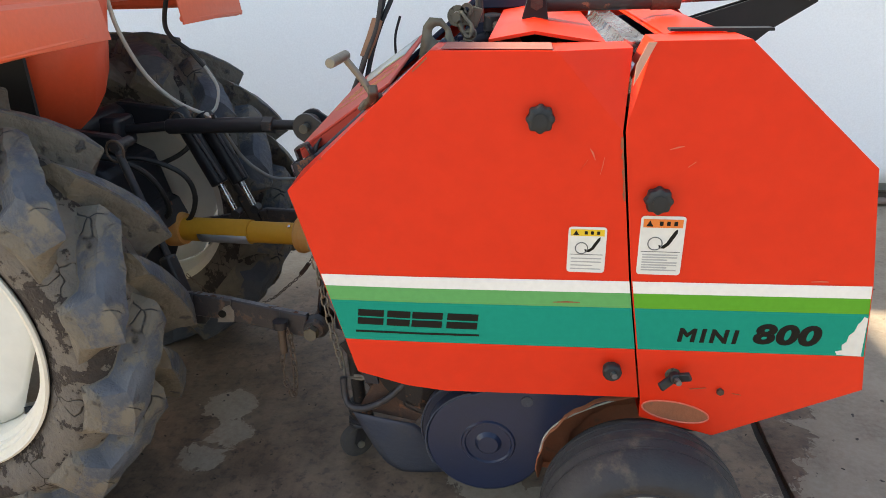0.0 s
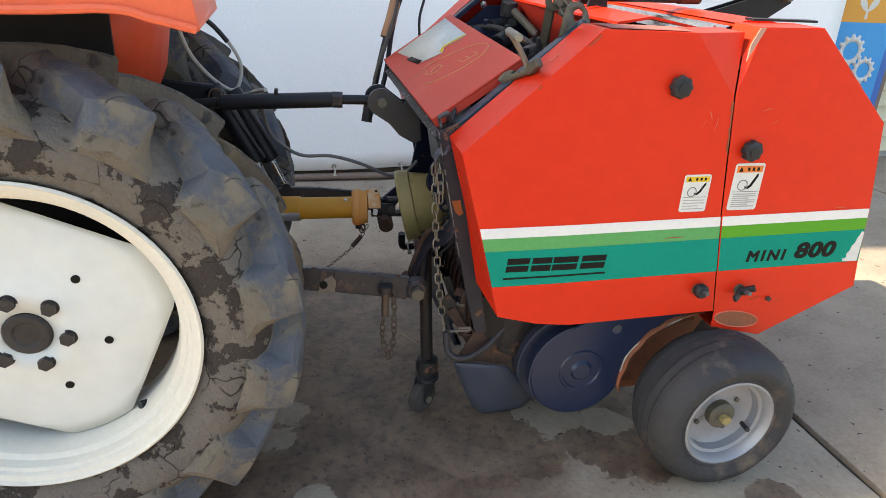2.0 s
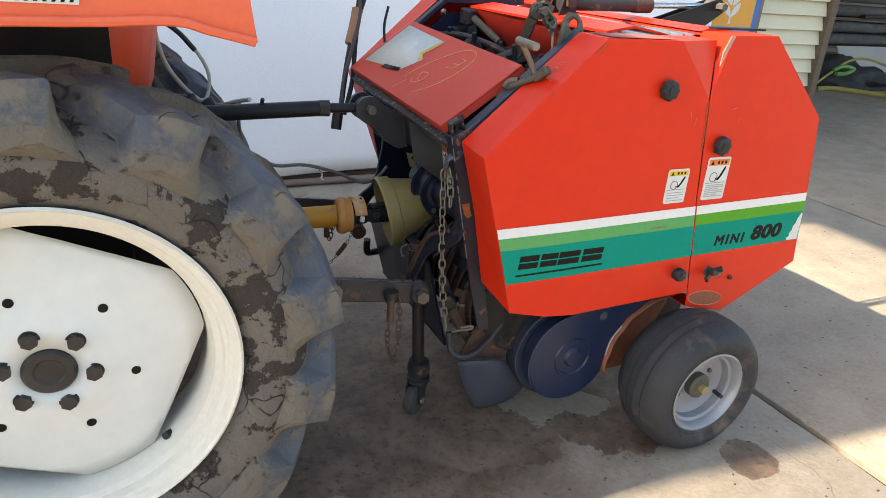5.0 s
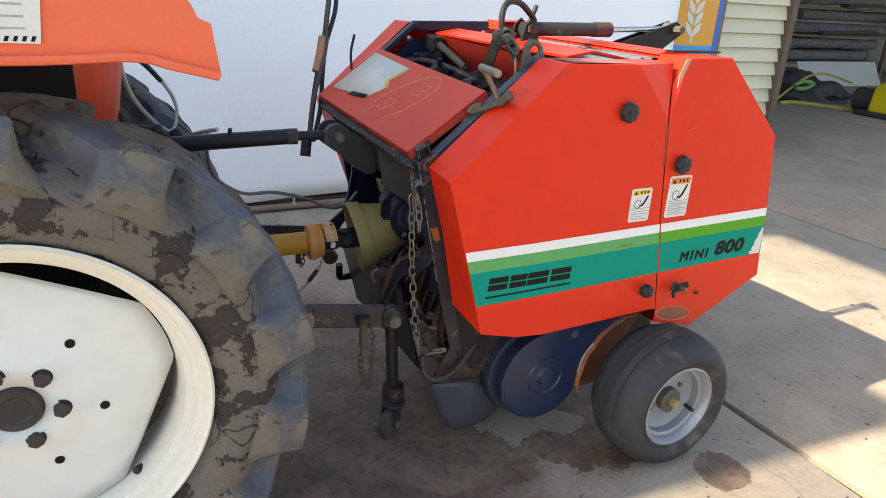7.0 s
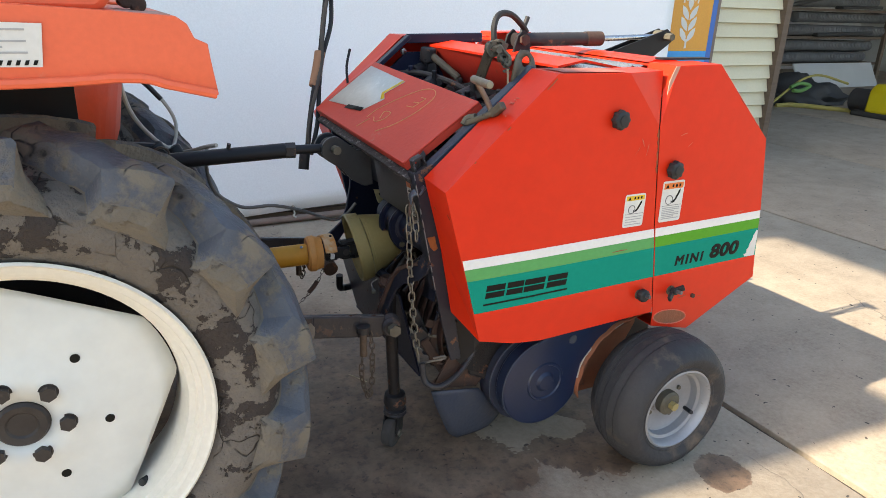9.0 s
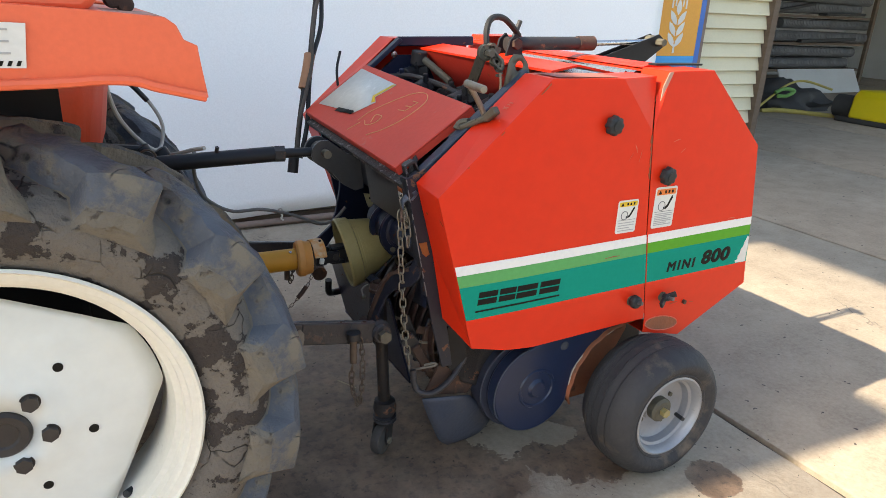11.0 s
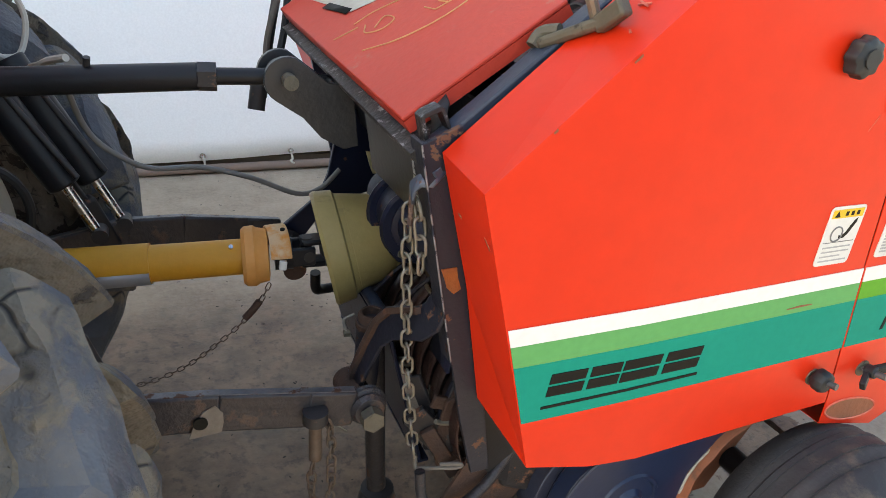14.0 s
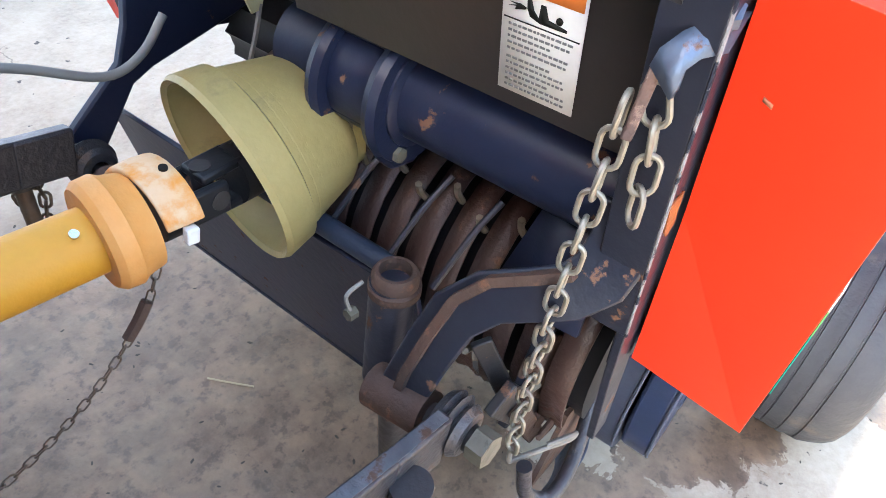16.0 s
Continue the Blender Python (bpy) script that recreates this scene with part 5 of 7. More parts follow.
part("skid_edge", beam((0.058, 0.31, 0.206), (0.058, 0.835, 0.206), 0.020, 0.006), NAVY, baler)
bm = bmesh.new()
bm.faces.new([bm.verts.new(q) for q in ((0.035, 0.222, 0.625), (0.030, 0.158, 0.640), (0.010, 0.155, 0.520), (0.030, 0.262, 0.490))])
part("reel_side", bm, NAVY, baler, "navy reel side plate", shell=0.005)

# lower hitch arms, jack stand with castor
for s in (1, -1):
    yy = lambda v: v if s == 1 else 2 * CY - v
    path = [(-0.018, yy(0.138), 0.688), (-0.020, yy(0.138), 0.655), (-0.028, yy(0.143), 0.628), (-0.040, yy(0.157), 0.611), (-0.052, yy(0.178), 0.602), (-0.060, yy(0.212), 0.582), (-0.070, yy(0.236), 0.552), (-0.082, yy(0.250), 0.505), (-0.094, yy(0.262), 0.455), (-0.098, yy(0.267), 0.415)]
    if s == 1:
        arm = part("hitch_arm", ribbon(path, 0.024, 0.007), NAVY_CHIPPED, baler, "worn cranked hitch arm", bevel=0.003)
        part("worn_edge", ribbon([(x - 0.003, y, z + 0.0205) for x, y, z in path[3:]], 0.0045, 0.0084), RUST, arm, "rusty upper edge")
    else:
        part("hitch_arm", sheet([(-0.115, 0.452), (-0.100, 0.475), (-0.016, 0.545), (0.002, 0.590), (0.016, 0.665), (0.020, 0.730), (0.230, 0.730), (0.215, 0.580), (0.162, 0.562), (0.109, 0.548), (0.065, 0.537), (0.030, 0.528), (-0.001, 0.514), (-0.066, 0.428), (-0.100, 0.425)], 0.795, 0.809), NAVY, baler, "navy hitch arm plate", bevel=0.003)
    part("hitch_boss", rod((-0.094, yy(0.232), 0.440), (-0.096, yy(0.296), 0.432), 0.023), RUST, baler, "rusty hitch boss")
    part("hitch_pin", rod((-0.092, yy(0.175), 0.448), (-0.092, yy(0.25), 0.434), 0.013), BLACK_WORN, baler)
    part("pin_head", rod((-0.094, yy(0.164), 0.450), (-0.093, yy(0.182), 0.449), 0.017, seg=6), OLIVE_METAL, baler)
part("jack_socket", rod((-0.056, 0.318, 0.39), (-0.053, 0.316, 0.525), 0.0225, seg=28), NAVY_CHIPPED, baler, "chipped navy jack socket")
part("jack_collar", lathe([(0.0155, -0.016), (0.0255, -0.016), (0.0255, -0.008), (0.0225, -0.006), (0.0225, 0.004), (0.019, 0.009), (0.0155, 0.009)], (-0.052, 0.315, 0.530), axis="z", seg=28, closed=True), RUST, baler, "rusty jack collar")
part("jack_pole", rod((-0.028, 0.314, 0.135), (-0.048, 0.316, 0.51), 0.0175, seg=20), POLE_BROWN, baler, "worn dark jack pole")
part("jack_bolt", hexhead((-0.080, 0.338, 0.490), (-1, 0.1, 0), 0.0065, 0.010), OLIVE_METAL, baler)
part("jack_wire", tube([(-0.085, 0.338, 0.49), (-0.09, 0.340, 0.515), (-0.075, 0.334, 0.528)], 0.0022, 6), CABLE_GREY, baler)
part("castor_cup", lathe([(0.010, 0.03), (0.030, 0.025), (0.034, 0.0), (0.028, -0.022), (0.012, -0.026)], (-0.028, 0.312, 0.140), axis="z", seg=24), BLACK_WORN, baler, "black castor cup")
castor_turn = Matrix.Translation((-0.028, 0.310, 0.0)) @ Matrix.Rotation(radians(38), 4, "Z") @ Matrix.Translation((0.050, -0.314, 0.0))
bits = [("castor_fork", sheet([(-0.078, 0.036), (-0.062, 0.036), (-0.030, 0.112), (-0.070, 0.112), (-0.085, 0.055)], y, y + 0.004), BLACK_WORN, "") for y in (0.290, 0.334)]
bits.append(("castor_plate", lathe([(0.008, 0.0), (0.033, 0.0), (0.035, 0.004), (0.031, 0.008), (0.031, 0.012), (0.034, 0.016), (0.028, 0.020), (0.008, 0.022)], (-0.050, 0.314, 0.100), axis="z", seg=28), LINK_WORN, "ringed castor swivel"))
bits.append(("castor_wheel", lathe([(0.012, -0.017), (0.030, -0.017), (0.036, -0.013), (0.045, -0.013), (0.0465, -0.008), (0.0465, 0.008), (0.045, 0.013), (0.036, 0.013), (0.030, 0.017), (0.012, 0.017)], (-0.068, 0.314, 0.047), seg=32), CASTOR_GREY, "worn grey-brown castor wheel"))
bits.append(("castor_hub", rod((-0.068, 0.284, 0.047), (-0.068, 0.344, 0.047), 0.010), CHAIN, ""))
for name, bm, mat, lab in bits:
    bm.transform(castor_turn)
    part(name, bm, mat, baler, lab)

# hook plate, loop and hardware by the post
bm = bmesh.new()
rows = [[bm.verts.new(q) for q in pair] for pair in (((-0.040, 0.112, 0.842), (-0.056, 0.112, 0.824)), ((-0.058, 0.124, 0.839), (-0.068, 0.120, 0.822)), ((-0.067, 0.133, 0.832), (-0.073, 0.124, 0.816)), ((-0.072, 0.140, 0.822), (-0.075, 0.124, 0.806)), ((-0.072, 0.142, 0.812), (-0.074, 0.126, 0.799)))]
for a, b in zip(rows, rows[1:]):
    bm.faces.new((a[0], a[1], b[1], b[0]))
part("chain_bracket", bm, STRAP_STEEL, baler, "bent steel chain bracket", shell=0.004)
part("bracket_tongue", beam((-0.071, 0.139, 0.812), (-0.069, 0.144, 0.764), 0.007, 0.004, up=(1, 0.4, 0)), RUST_FLAKED, baler, "rusty bracket tongue", bevel=0.0015)
part("bracket_bolt", hexhead((-0.050, 0.120, 0.838), (-0.5, -0.1, 0.8), 0.009, 0.008), STRAP_STEEL, baler)
part("lower_plate", sheet([(0.030, 0.44), (0.06, 0.455), (0.14, 0.43), (0.125, 0.33), (0.070, 0.30), (0.025, 0.31), (0.012, 0.36)], 0.186, 0.194), RUST, baler, "worn lower bracket plate", bevel=0.002)
part("lower_ring", tube([(0.060 + 0.017 * math.cos(a), 0.178, 0.386 + 0.017 * math.sin(a)) for a in (math.tau * k / 16 for k in range(16))], 0.0045, 8, closed=True, smooth=0), BLACK_WORN, baler)
part("spring_clip", tube([(0.072, 0.176, 0.393), (0.100, 0.174, 0.401), (0.132, 0.174, 0.404), (0.137, 0.174, 0.399), (0.100, 0.175, 0.394)], 0.0028, 6), CHAIN, baler, "wire spring clip")
for mirror in (False, True):
    side_y = (lambda v: 2 * CY - v) if mirror else (lambda v: v)
    part("loop_bar", tube([(x, side_y(y), z) for x, y, z in ((0.150, 0.150, 0.375), (0.124, 0.146, 0.340), (0.085, 0.134, 0.305), (0.040, 0.125, 0.285), (0.004, 0.127, 0.283), (-0.016, 0.145, 0.298), (-0.020, 0.155, 0.345))], 0.012 if mirror else 0.0085, 16), BLACK if mirror else LINK_WORN, baler, "bent loop bar with worn paint")
for (x0, y0, z0), (x1, y1, z1), w, h, m in (((0.00, 0.186, 0.395), (0.055, 0.180, 0.295), 0.010, 0.024, RUST), ((0.06, 0.200, 0.46), (0.02, 0.200, 0.34), 0.012, 0.036, NAVY_CHIPPED), ((-0.02, 0.20, 0.42), (0.05, 0.19, 0.33), 0.012, 0.040, BLACK_WORN), ((0.010, 0.196, 0.44), (0.085, 0.196, 0.41), 0.008, 0.022, RUST), ((-0.005, 0.24, 0.46), (0.03, 0.21, 0.36), 0.008, 0.022, BLACK_WORN)):
    part("bracket_bar", beam((x0, y0, z0), (x1, y1, z1), w, h), m, baler, "rusty bracket bar", bevel=0.002)
for x, y, z in ((0.085, 0.186, 0.345), (0.050, 0.186, 0.330), (0.105, 0.186, 0.405)):
    part("bolt", hexhead((x, y, z), (-0.2, -1, 0.1), 0.010, 0.012), RUST, baler)
part("rust_link", tube([(0.03, 0.165, 0.330), (0.05, 0.163, 0.340), (0.065, 0.163, 0.335), (0.05, 0.165, 0.323)], 0.004, 6, closed=True), RUST, baler)

# drive cover, skirt and wheel liner low on the side
cov = [(0.321 + 0.134 * math.cos(a), 0.250 + 0.134 * math.sin(a)) for a in (radians(d) for d in range(100, 331, 10))]
cov += [(0.450, 0.280), (0.484, 0.323), (0.539, 0.358), (0.603, 0.388), (0.605, 0.43), (0.40, 0.43)]
part("drive_cover", sheet(cov, 0.068, 0.108), COVER_BLUE, baler, "navy drive cover with a round end", bevel=0.005)
back = [(0.310 + 0.139 * math.cos(a), 0.249 + 0.139 * math.sin(a)) for a in (radians(d) for d in range(70, 291, 10))]
part("cover_back", sheet(back + [(0.40, 0.115), (0.45, 0.38)], 0.112, 0.170), NAVY_DUSTY, baler, "dusty navy rear half of the drive cover", bevel=0.003)
part("cover_ring", lathe([(0.050, 0.0), (0.053, -0.004), (0.058, -0.004), (0.061, 0.0)], (0.327, 0.068, 0.251), seg=40, closed=True), COVER_BLUE, baler, "pressed ring")
part("cover_cap", lathe([(0.001, -0.008), (0.022, -0.008), (0.030, 0.0)], (0.327, 0.068, 0.251), seg=32), COVER_BLUE, baler, "pressed centre cap")
part("cover_plug", rod((0.410, 0.068, 0.368), (0.410, 0.0655, 0.368), 0.013), SKIRT_GREY, baler, "round grey plug in the cover")
edge_l = [(0.002, 0.140, 0.260), (0.022, 0.146, 0.205), (0.050, 0.152, 0.140), (0.074, 0.160, 0.094), (0.108, 0.172, 0.062)]
edge_r = [(0.150, 0.140, 0.235), (0.190, 0.148, 0.190), (0.228, 0.165, 0.140), (0.252, 0.180, 0.098), (0.226, 0.192, 0.056)]
bm = bmesh.new()
rows = []
for p, q in zip(smooth_path(edge_l, 3), smooth_path(edge_r, 3)):
    rows.append([bm.verts.new(p.lerp(q, t) + Vector((0.0, -0.016, 0.010)) * math.sin(math.pi * t)) for t in (k / 8 for k in range(9))])
for a, b in zip(rows, rows[1:]):
    for k in range(8):
        bm.faces.new((a[k], a[k + 1], b[k + 1], b[k]))
part("skirt_plate", bm, SKIRT_GREY, baler, "dusty blue pick-up side skirt", shell=0.004)
part("skirt_flap", sheet([(0.012, 0.262), (0.150, 0.236), (0.200, 0.300), (0.175, 0.370), (0.060, 0.350)], 0.150, 0.156), RUST, baler, "rust-brown sheet above the skirt")
part("shield_box", sheet([(0.12, 0.42), (0.22, 0.42), (0.24, 0.30), (0.20, 0.24), (0.12, 0.28)], 0.14, 0.22), BLACK_WORN, baler, bevel=0.01)
bm = bmesh.new()
prev = None
for d in range(88, 187, 7):
    a = radians(d)
    r = 0.205 + 0.003 * math.sin(d * 0.6)
    cur = [bm.verts.new((0.640 + r * math.cos(a), 0.050, 0.200 + r * math.sin(a))), bm.verts.new((0.640 + (r - 0.012) * math.cos(a), 0.10, 0.200 + (r - 0.012) * math.sin(a))), bm.verts.new((0.652 + (r - 0.05) * math.cos(a), 0.104, 0.200 + (r - 0.05) * math.sin(a)))]
    if prev:
        bm.faces.new((prev[0], cur[0], cur[1], prev[1])), bm.faces.new((prev[1], cur[1], cur[2], prev[2]))
    prev = cur
part("wheel_liner", bm, WELL, baler, "rust-stained wheel liner", shell=0.003)
part("well_plate", sheet([(0.42, 0.13), (0.42, 0.425), (0.71, 0.425), (0.71, 0.33), (0.60, 0.13)], 0.140, 0.146), WELL, baler, "rust-brown inner wheel plate")
part("cover_edge", tube([(0.321 + 0.135 * math.cos(radians(d)), 0.068, 0.250 + 0.135 * math.sin(radians(d))) for d in range(104, 216, 8)], 0.0020, 6), SKIRT_GREY, baler, "pale worn edge of the cover")
part("cover_edge", tube([(0.310 + 0.140 * math.cos(radians(d)), 0.112, 0.249 + 0.140 * math.sin(radians(d))) for d in range(100, 200, 8)], 0.0022, 6), SKIRT_GREY, baler)
part("cover_edge", tube([(0.441, 0.067, 0.236), (0.452, 0.067, 0.282), (0.485, 0.067, 0.324), (0.539, 0.067, 0.359), (0.602, 0.067, 0.389)], 0.0022, 6), CABLE, baler, "pale worn edge of the cover")
part("axle", rod((0.642, -0.03, 0.1975), (0.642, 1.0, 0.1975), 0.025), BLACK, baler)
part("belly", box((0.45, 0.16, 0.24), (0.80, 0.81, 0.46)), BLACK, baler, "black under frame", bevel=0.01)


def baler_wheel(yo, s, name):
    """yo: the outer face; s: 1 towards the machine's middle."""
    c = (0.642, yo, 0.1975)
    prof = [(0.116, 0.014), (0.124, 0.004), (0.128, 0.002), (0.131, 0.0035), (0.146, -0.006), (0.160, -0.007), (0.163, -0.0055), (0.174, 0.000), (0.184, 0.011), (0.1915, 0.026)]
    for y, r in ((0.052, 0.1985), (0.078, 0.2015), (0.104, 0.2005), (0.130, 0.1950)):
        prof += [(r - 0.0006, y - 0.0105), (r, y - 0.002), (r - 0.0022, y - 0.001), (r - 0.0022, y + 0.001), (r, y + 0.002), (r - 0.0006, y + 0.0105)]
    prof += [(0.187, 0.152), (0.176, 0.172), (0.162, 0.180), (0.146, 0.178), (0.128, 0.164), (0.116, 0.151)]
    bm = lathe([(r, a * s) for r, a in prof], c, seg=72, closed=True)
    for v in bm.verts:
        # flattened under the load, the sidewall bulging a little
        if v.co.z < 0.001:
            v.co.z = 0.001
        elif v.co.z < 0.06:
            v.co.y += 0.004 * (1 if v.co.y > yo + 0.08 * s else -1) * (1 - v.co.z / 0.06)
    tyre = part(name, bm, TYRE_SMALL, baler, "dirty dark ribbed small tyre on a silver rim", sharp=40)
    rim = [(0.122, 0.006), (0.117, 0.004), (0.110, 0.012), (0.106, 0.030), (0.098, 0.034), (0.095, 0.055), (0.086, 0.060), (0.060, 0.066), (0.040, 0.060), (0.0, 0.060), (0.0, 0.066), (0.06, 0.072), (0.09, 0.07), (0.112, 0.15), (0.118, 0.16)]
    part("rim", lathe([(r, a * s) for r, a in rim], c, seg=64, cap=False), SILVER, tyre, "silver painted steel rim")
    part("hub_cap", lathe([(a, b * s) for a, b in ((0.036, 0.062), (0.036, 0.040), (0.028, 0.034), (0.0, 0.034))], c, seg=28), OLIVE_METAL, tyre, "olive hub cap")
    part("hub_nut", hexhead((c[0], c[1] + 0.034 * s, c[2]), (0, -s, 0), 0.013, 0.016), CONE, tyre, "yellowed axle nut")
    part("valve", rod((c[0] + 0.07, c[1] + 0.045 * s, c[2] - 0.035), (c[0] + 0.062, c[1] + 0.012 * s, c[2] - 0.030), 0.006), KNOB, tyre, "black valve stem")
    for k in range(4):
        a = math.tau * k / 4 + 0.5
        part("rim_bolt", hexhead((c[0] + 0.058 * math.cos(a), c[1] + 0.066 * s, c[2] + 0.058 * math.sin(a)), (0, -s, 0), 0.007, 0.007), OLIVE_METAL, tyre)


baler_wheel(-0.146, 1, "wheel_tyre")
baler_wheel(1.116, -1, "wheel_tyre")

# gate cylinder on top, its arms, hose and levers
part("cylinder_barrel", rod((0.395, 0.45, 1.153), (0.705, 0.45, 1.158), 0.0195, seg=24), BLACK_WORN, baler, "dark brown hydraulic cylinder barrel")
part("cylinder_gland", rod((0.65, 0.45, 1.157), (0.71, 0.45, 1.158), 0.0215, seg=24), RUST, baler, "rusty cylinder gland")
part("cylinder_rod", rod((0.70, 0.45, 1.158), (0.945, 0.45, 1.166), 0.0085), STEEL, baler, "chrome cylinder rod")
part("rod_eye", rod((0.953, 0.435, 1.166), (0.953, 0.465, 1.166), 0.02), OLIVE_METAL, baler)
part("eye_bolt", hexhead((0.958, 0.428, 1.166), (0, -1, 0), 0.012, 0.03), OLIVE_METAL, baler, "bolt through the rod eye")
for y in (0.430, 0.468):
    part("gate_arm", sheet([(0.70, 1.085), (0.72, 1.115), (0.93, 1.180), (0.962, 1.190), (0.985, 1.175), (0.985, 1.150), (0.90, 1.095), (0.86, 1.06), (0.74, 1.06)], y - 0.003, y + 0.003), BLACK, baler, "black gate arm", bevel=0.001)
for y in (0.420, 0.474):
    part("cylinder_bracket", sheet([(0.365, 1.09), (0.435, 1.09), (0.425, 1.165), (0.405, 1.182), (0.385, 1.165)], y - 0.004, y + 0.004), BLACK, baler, bevel=0.001)
part("bracket_bolt", hexhead((0.405, 0.416, 1.155), (0, -1, 0), 0.015, 0.012), RUST, baler, "rusty bracket bolt")
part("hydraulic_hose", tube([(0.435, 0.45, 1.175), (0.41, 0.44, 1.195), (0.36, 0.42, 1.222), (0.31, 0.40, 1.222), (0.285, 0.385, 1.19), (0.285, 0.375, 1.12)], 0.0085, 10), HOSE, baler, "black hydraulic hose")
part("hose_fitting", rod((0.425, 0.46, 1.17), (0.45, 0.47, 1.215), 0.007), BLACK_WORN, baler)
lug = [(0.185, 1.062), (0.262, 1.075), (0.262, 1.09), (0.248, 1.13), (0.232, 1.148), (0.210, 1.150), (0.198, 1.135)]
hole = [(0.226 + 0.013 * math.cos(a), 1.122 + 0.013 * math.sin(a)) for a in (math.tau * k / 14 for k in range(14))]
bm = bmesh.new()
fo = [bm.verts.new((x, 0.135, z)) for x, z in lug]
fh = [bm.verts.new((x, 0.135, z)) for x, z in hole]
eo = [bm.edges.new((fo[i], fo[(i + 1) % len(fo)])) for i in range(len(fo))]
eh = [bm.edges.new((fh[i], fh[(i + 1) % len(fh)])) for i in range(len(fh))]
bmesh.ops.triangle_fill(bm, edges=eo + eh, use_beauty=True)
part("lifting_lug", bm, OLIVE_METAL, baler, "olive steel lug with a round hole", shell=0.006)
part("clamp_plate", beam((0.078, 0.142, 0.980), (0.118, 0.070, 1.020), 0.026, 0.014), OLIVE_METAL, baler, "olive clamp plate", bevel=0.005)
part("clamp_hook", tube([(0.092, 0.128, 0.996), (0.080, 0.146, 0.990), (0.070, 0.146, 0.976)], 0.010, 8), OLIVE_METAL, baler, "olive clamp hook")
part("clamp_lug", beam((0.108, 0.082, 1.010), (0.116, 0.050, 1.036), 0.018, 0.020), OLIVE_METAL, baler, bevel=0.004)
part("crank_rod", tube([(0.110, 0.086, 1.012), (0.090, 0.084, 1.046), (0.059, 0.080, 1.088)], 0.0065, 10, smooth=3), CHAIN, baler, "grey crank rod")
part("crank_handle", rod((0.060, 0.094, 1.0895), (0.053, 0.008, 1.0865), 0.0090, seg=16), CHAIN, baler, "grey crank handle", bevel=0.002)
part("twine_lever", beam((0.236, 0.318, 1.135), (0.285, 0.470, 1.005), 0.030, 0.007, up=(0.9, 0.2, 0.4)), OLIVE_METAL, baler, "flat olive twine lever", bevel=0.002)
for k, (x, y, z, r) in enumerate(((0.243, 0.318, 1.138, 0.021), (0.264, 0.300, 1.117, 0.013), (0.272, 0.292, 1.105, 0.012), (0.262, 0.318, 1.150, 0.013))):
    part("lever_ring", lathe([(r * 0.45, -0.008), (r, -0.008), (r, -0.002), (r * 0.8, 0.0), (r, 0.002), (r, 0.008), (r * 0.45, 0.008)], (x, y, z), seg=18, closed=True), OLIVE_METAL, baler, "olive ring on the twine lever")
part("lever_bolt", hexhead((0.243, 0.305, 1.138), (0, -1, 0), 0.010, 0.022), OLIVE_METAL, baler)
part("lever_shackle", tube([(0.250, 0.300, 1.150), (0.262, 0.290, 1.135), (0.276, 0.282, 1.118), (0.270, 0.280, 1.100), (0.258, 0.285, 1.108), (0.250, 0.295, 1.125)], 0.0042, 8, closed=True), OLIVE_METAL, baler, "wire shackle on the lever")
part("lever_plate", sheet([(0.252, 1.120), (0.268, 1.158), (0.296, 1.150), (0.282, 1.112)], 0.322, 0.330), OLIVE_METAL, baler, bevel=0.002)
part("spring", tube([(0.268 + 0.011 * math.cos(k * 0.9), 0.284 - 0.002 * (k % 2), 1.112 - 0.0016 * k) for k in range(22)], 0.0022, 6, smooth=1), OLIVE_METAL, baler, "small coil spring")
part("twine_rod", tube([(0.296, 0.790, 1.085), (0.318, 0.735, 1.055), (0.345, 0.680, 1.020)], 0.012, 10), OLIVE_METAL, baler, "olive twine arm")
part("arm_pivot", rod((0.290, 0.800, 1.060), (0.292, 0.795, 1.105), 0.026), BLACK_WORN, baler, "dark pivot of the twine arm", bevel=0.004)
for x, y, z, sx, sy, sz, m in ((0.27, 0.80, 1.03, 0.07, 0.05, 0.04, BLACK), (0.20, 0.77, 1.0, 0.06, 0.08, 0.05, NAVY), (0.31, 0.64, 0.985, 0.06, 0.07, 0.04, BLACK_WORN), (0.235, 0.66, 0.995, 0.04, 0.05, 0.05, BLACK), (0.26, 0.47, 0.985, 0.07, 0.05, 0.05, BLACK_WORN), (0.20, 0.39, 0.98, 0.04, 0.06, 0.04, BLACK), (0.285, 0.36, 0.985, 0.05, 0.04, 0.04, BLACK_WORN), (0.23, 0.29, 0.985, 0.05, 0.05, 0.03, BLACK)):
    bm = rod((x - sx * 0.5, y - sy * 0.3, z), (x + sx * 0.5, y + sy * 0.3, z + sz * 0.3), sz * 0.55, seg=14)
    rod((x + sx * 0.2, y - sy * 0.2, z), (x + sx * 0.1, y - sy * 0.3, z + sz * 1.1), 0.008, bm=bm)
    beam((x - sx * 0.6, y + sy * 0.5, z - sz * 0.3), (x + sx * 0.6, y - sy * 0.6, z + sz * 0.5), 0.012, 0.026, bm)
    part("twine_gear", bm, m, baler, "greasy casting of the twine gear", bevel=0.003)
part("far_frame", beam((0.236, 0.848, 1.130), (0.52, 0.848, 1.136), 0.014, 0.030), NAVY, baler, "navy frame along the panel", bevel=0.003)
part("knotter_rod", tube([(0.17, 0.82, 1.02), (0.22, 0.72, 1.035), (0.27, 0.60, 1.02), (0.28, 0.48, 1.00)], 0.009, 8), BLACK_WORN, baler, "dark bent twine rod")
part("twine_knob", rod((0.290, 0.905, 1.030), (0.290, 0.905, 1.068), 0.014), ZINC_GREY, baler, "pale worn knob", bevel=0.004)
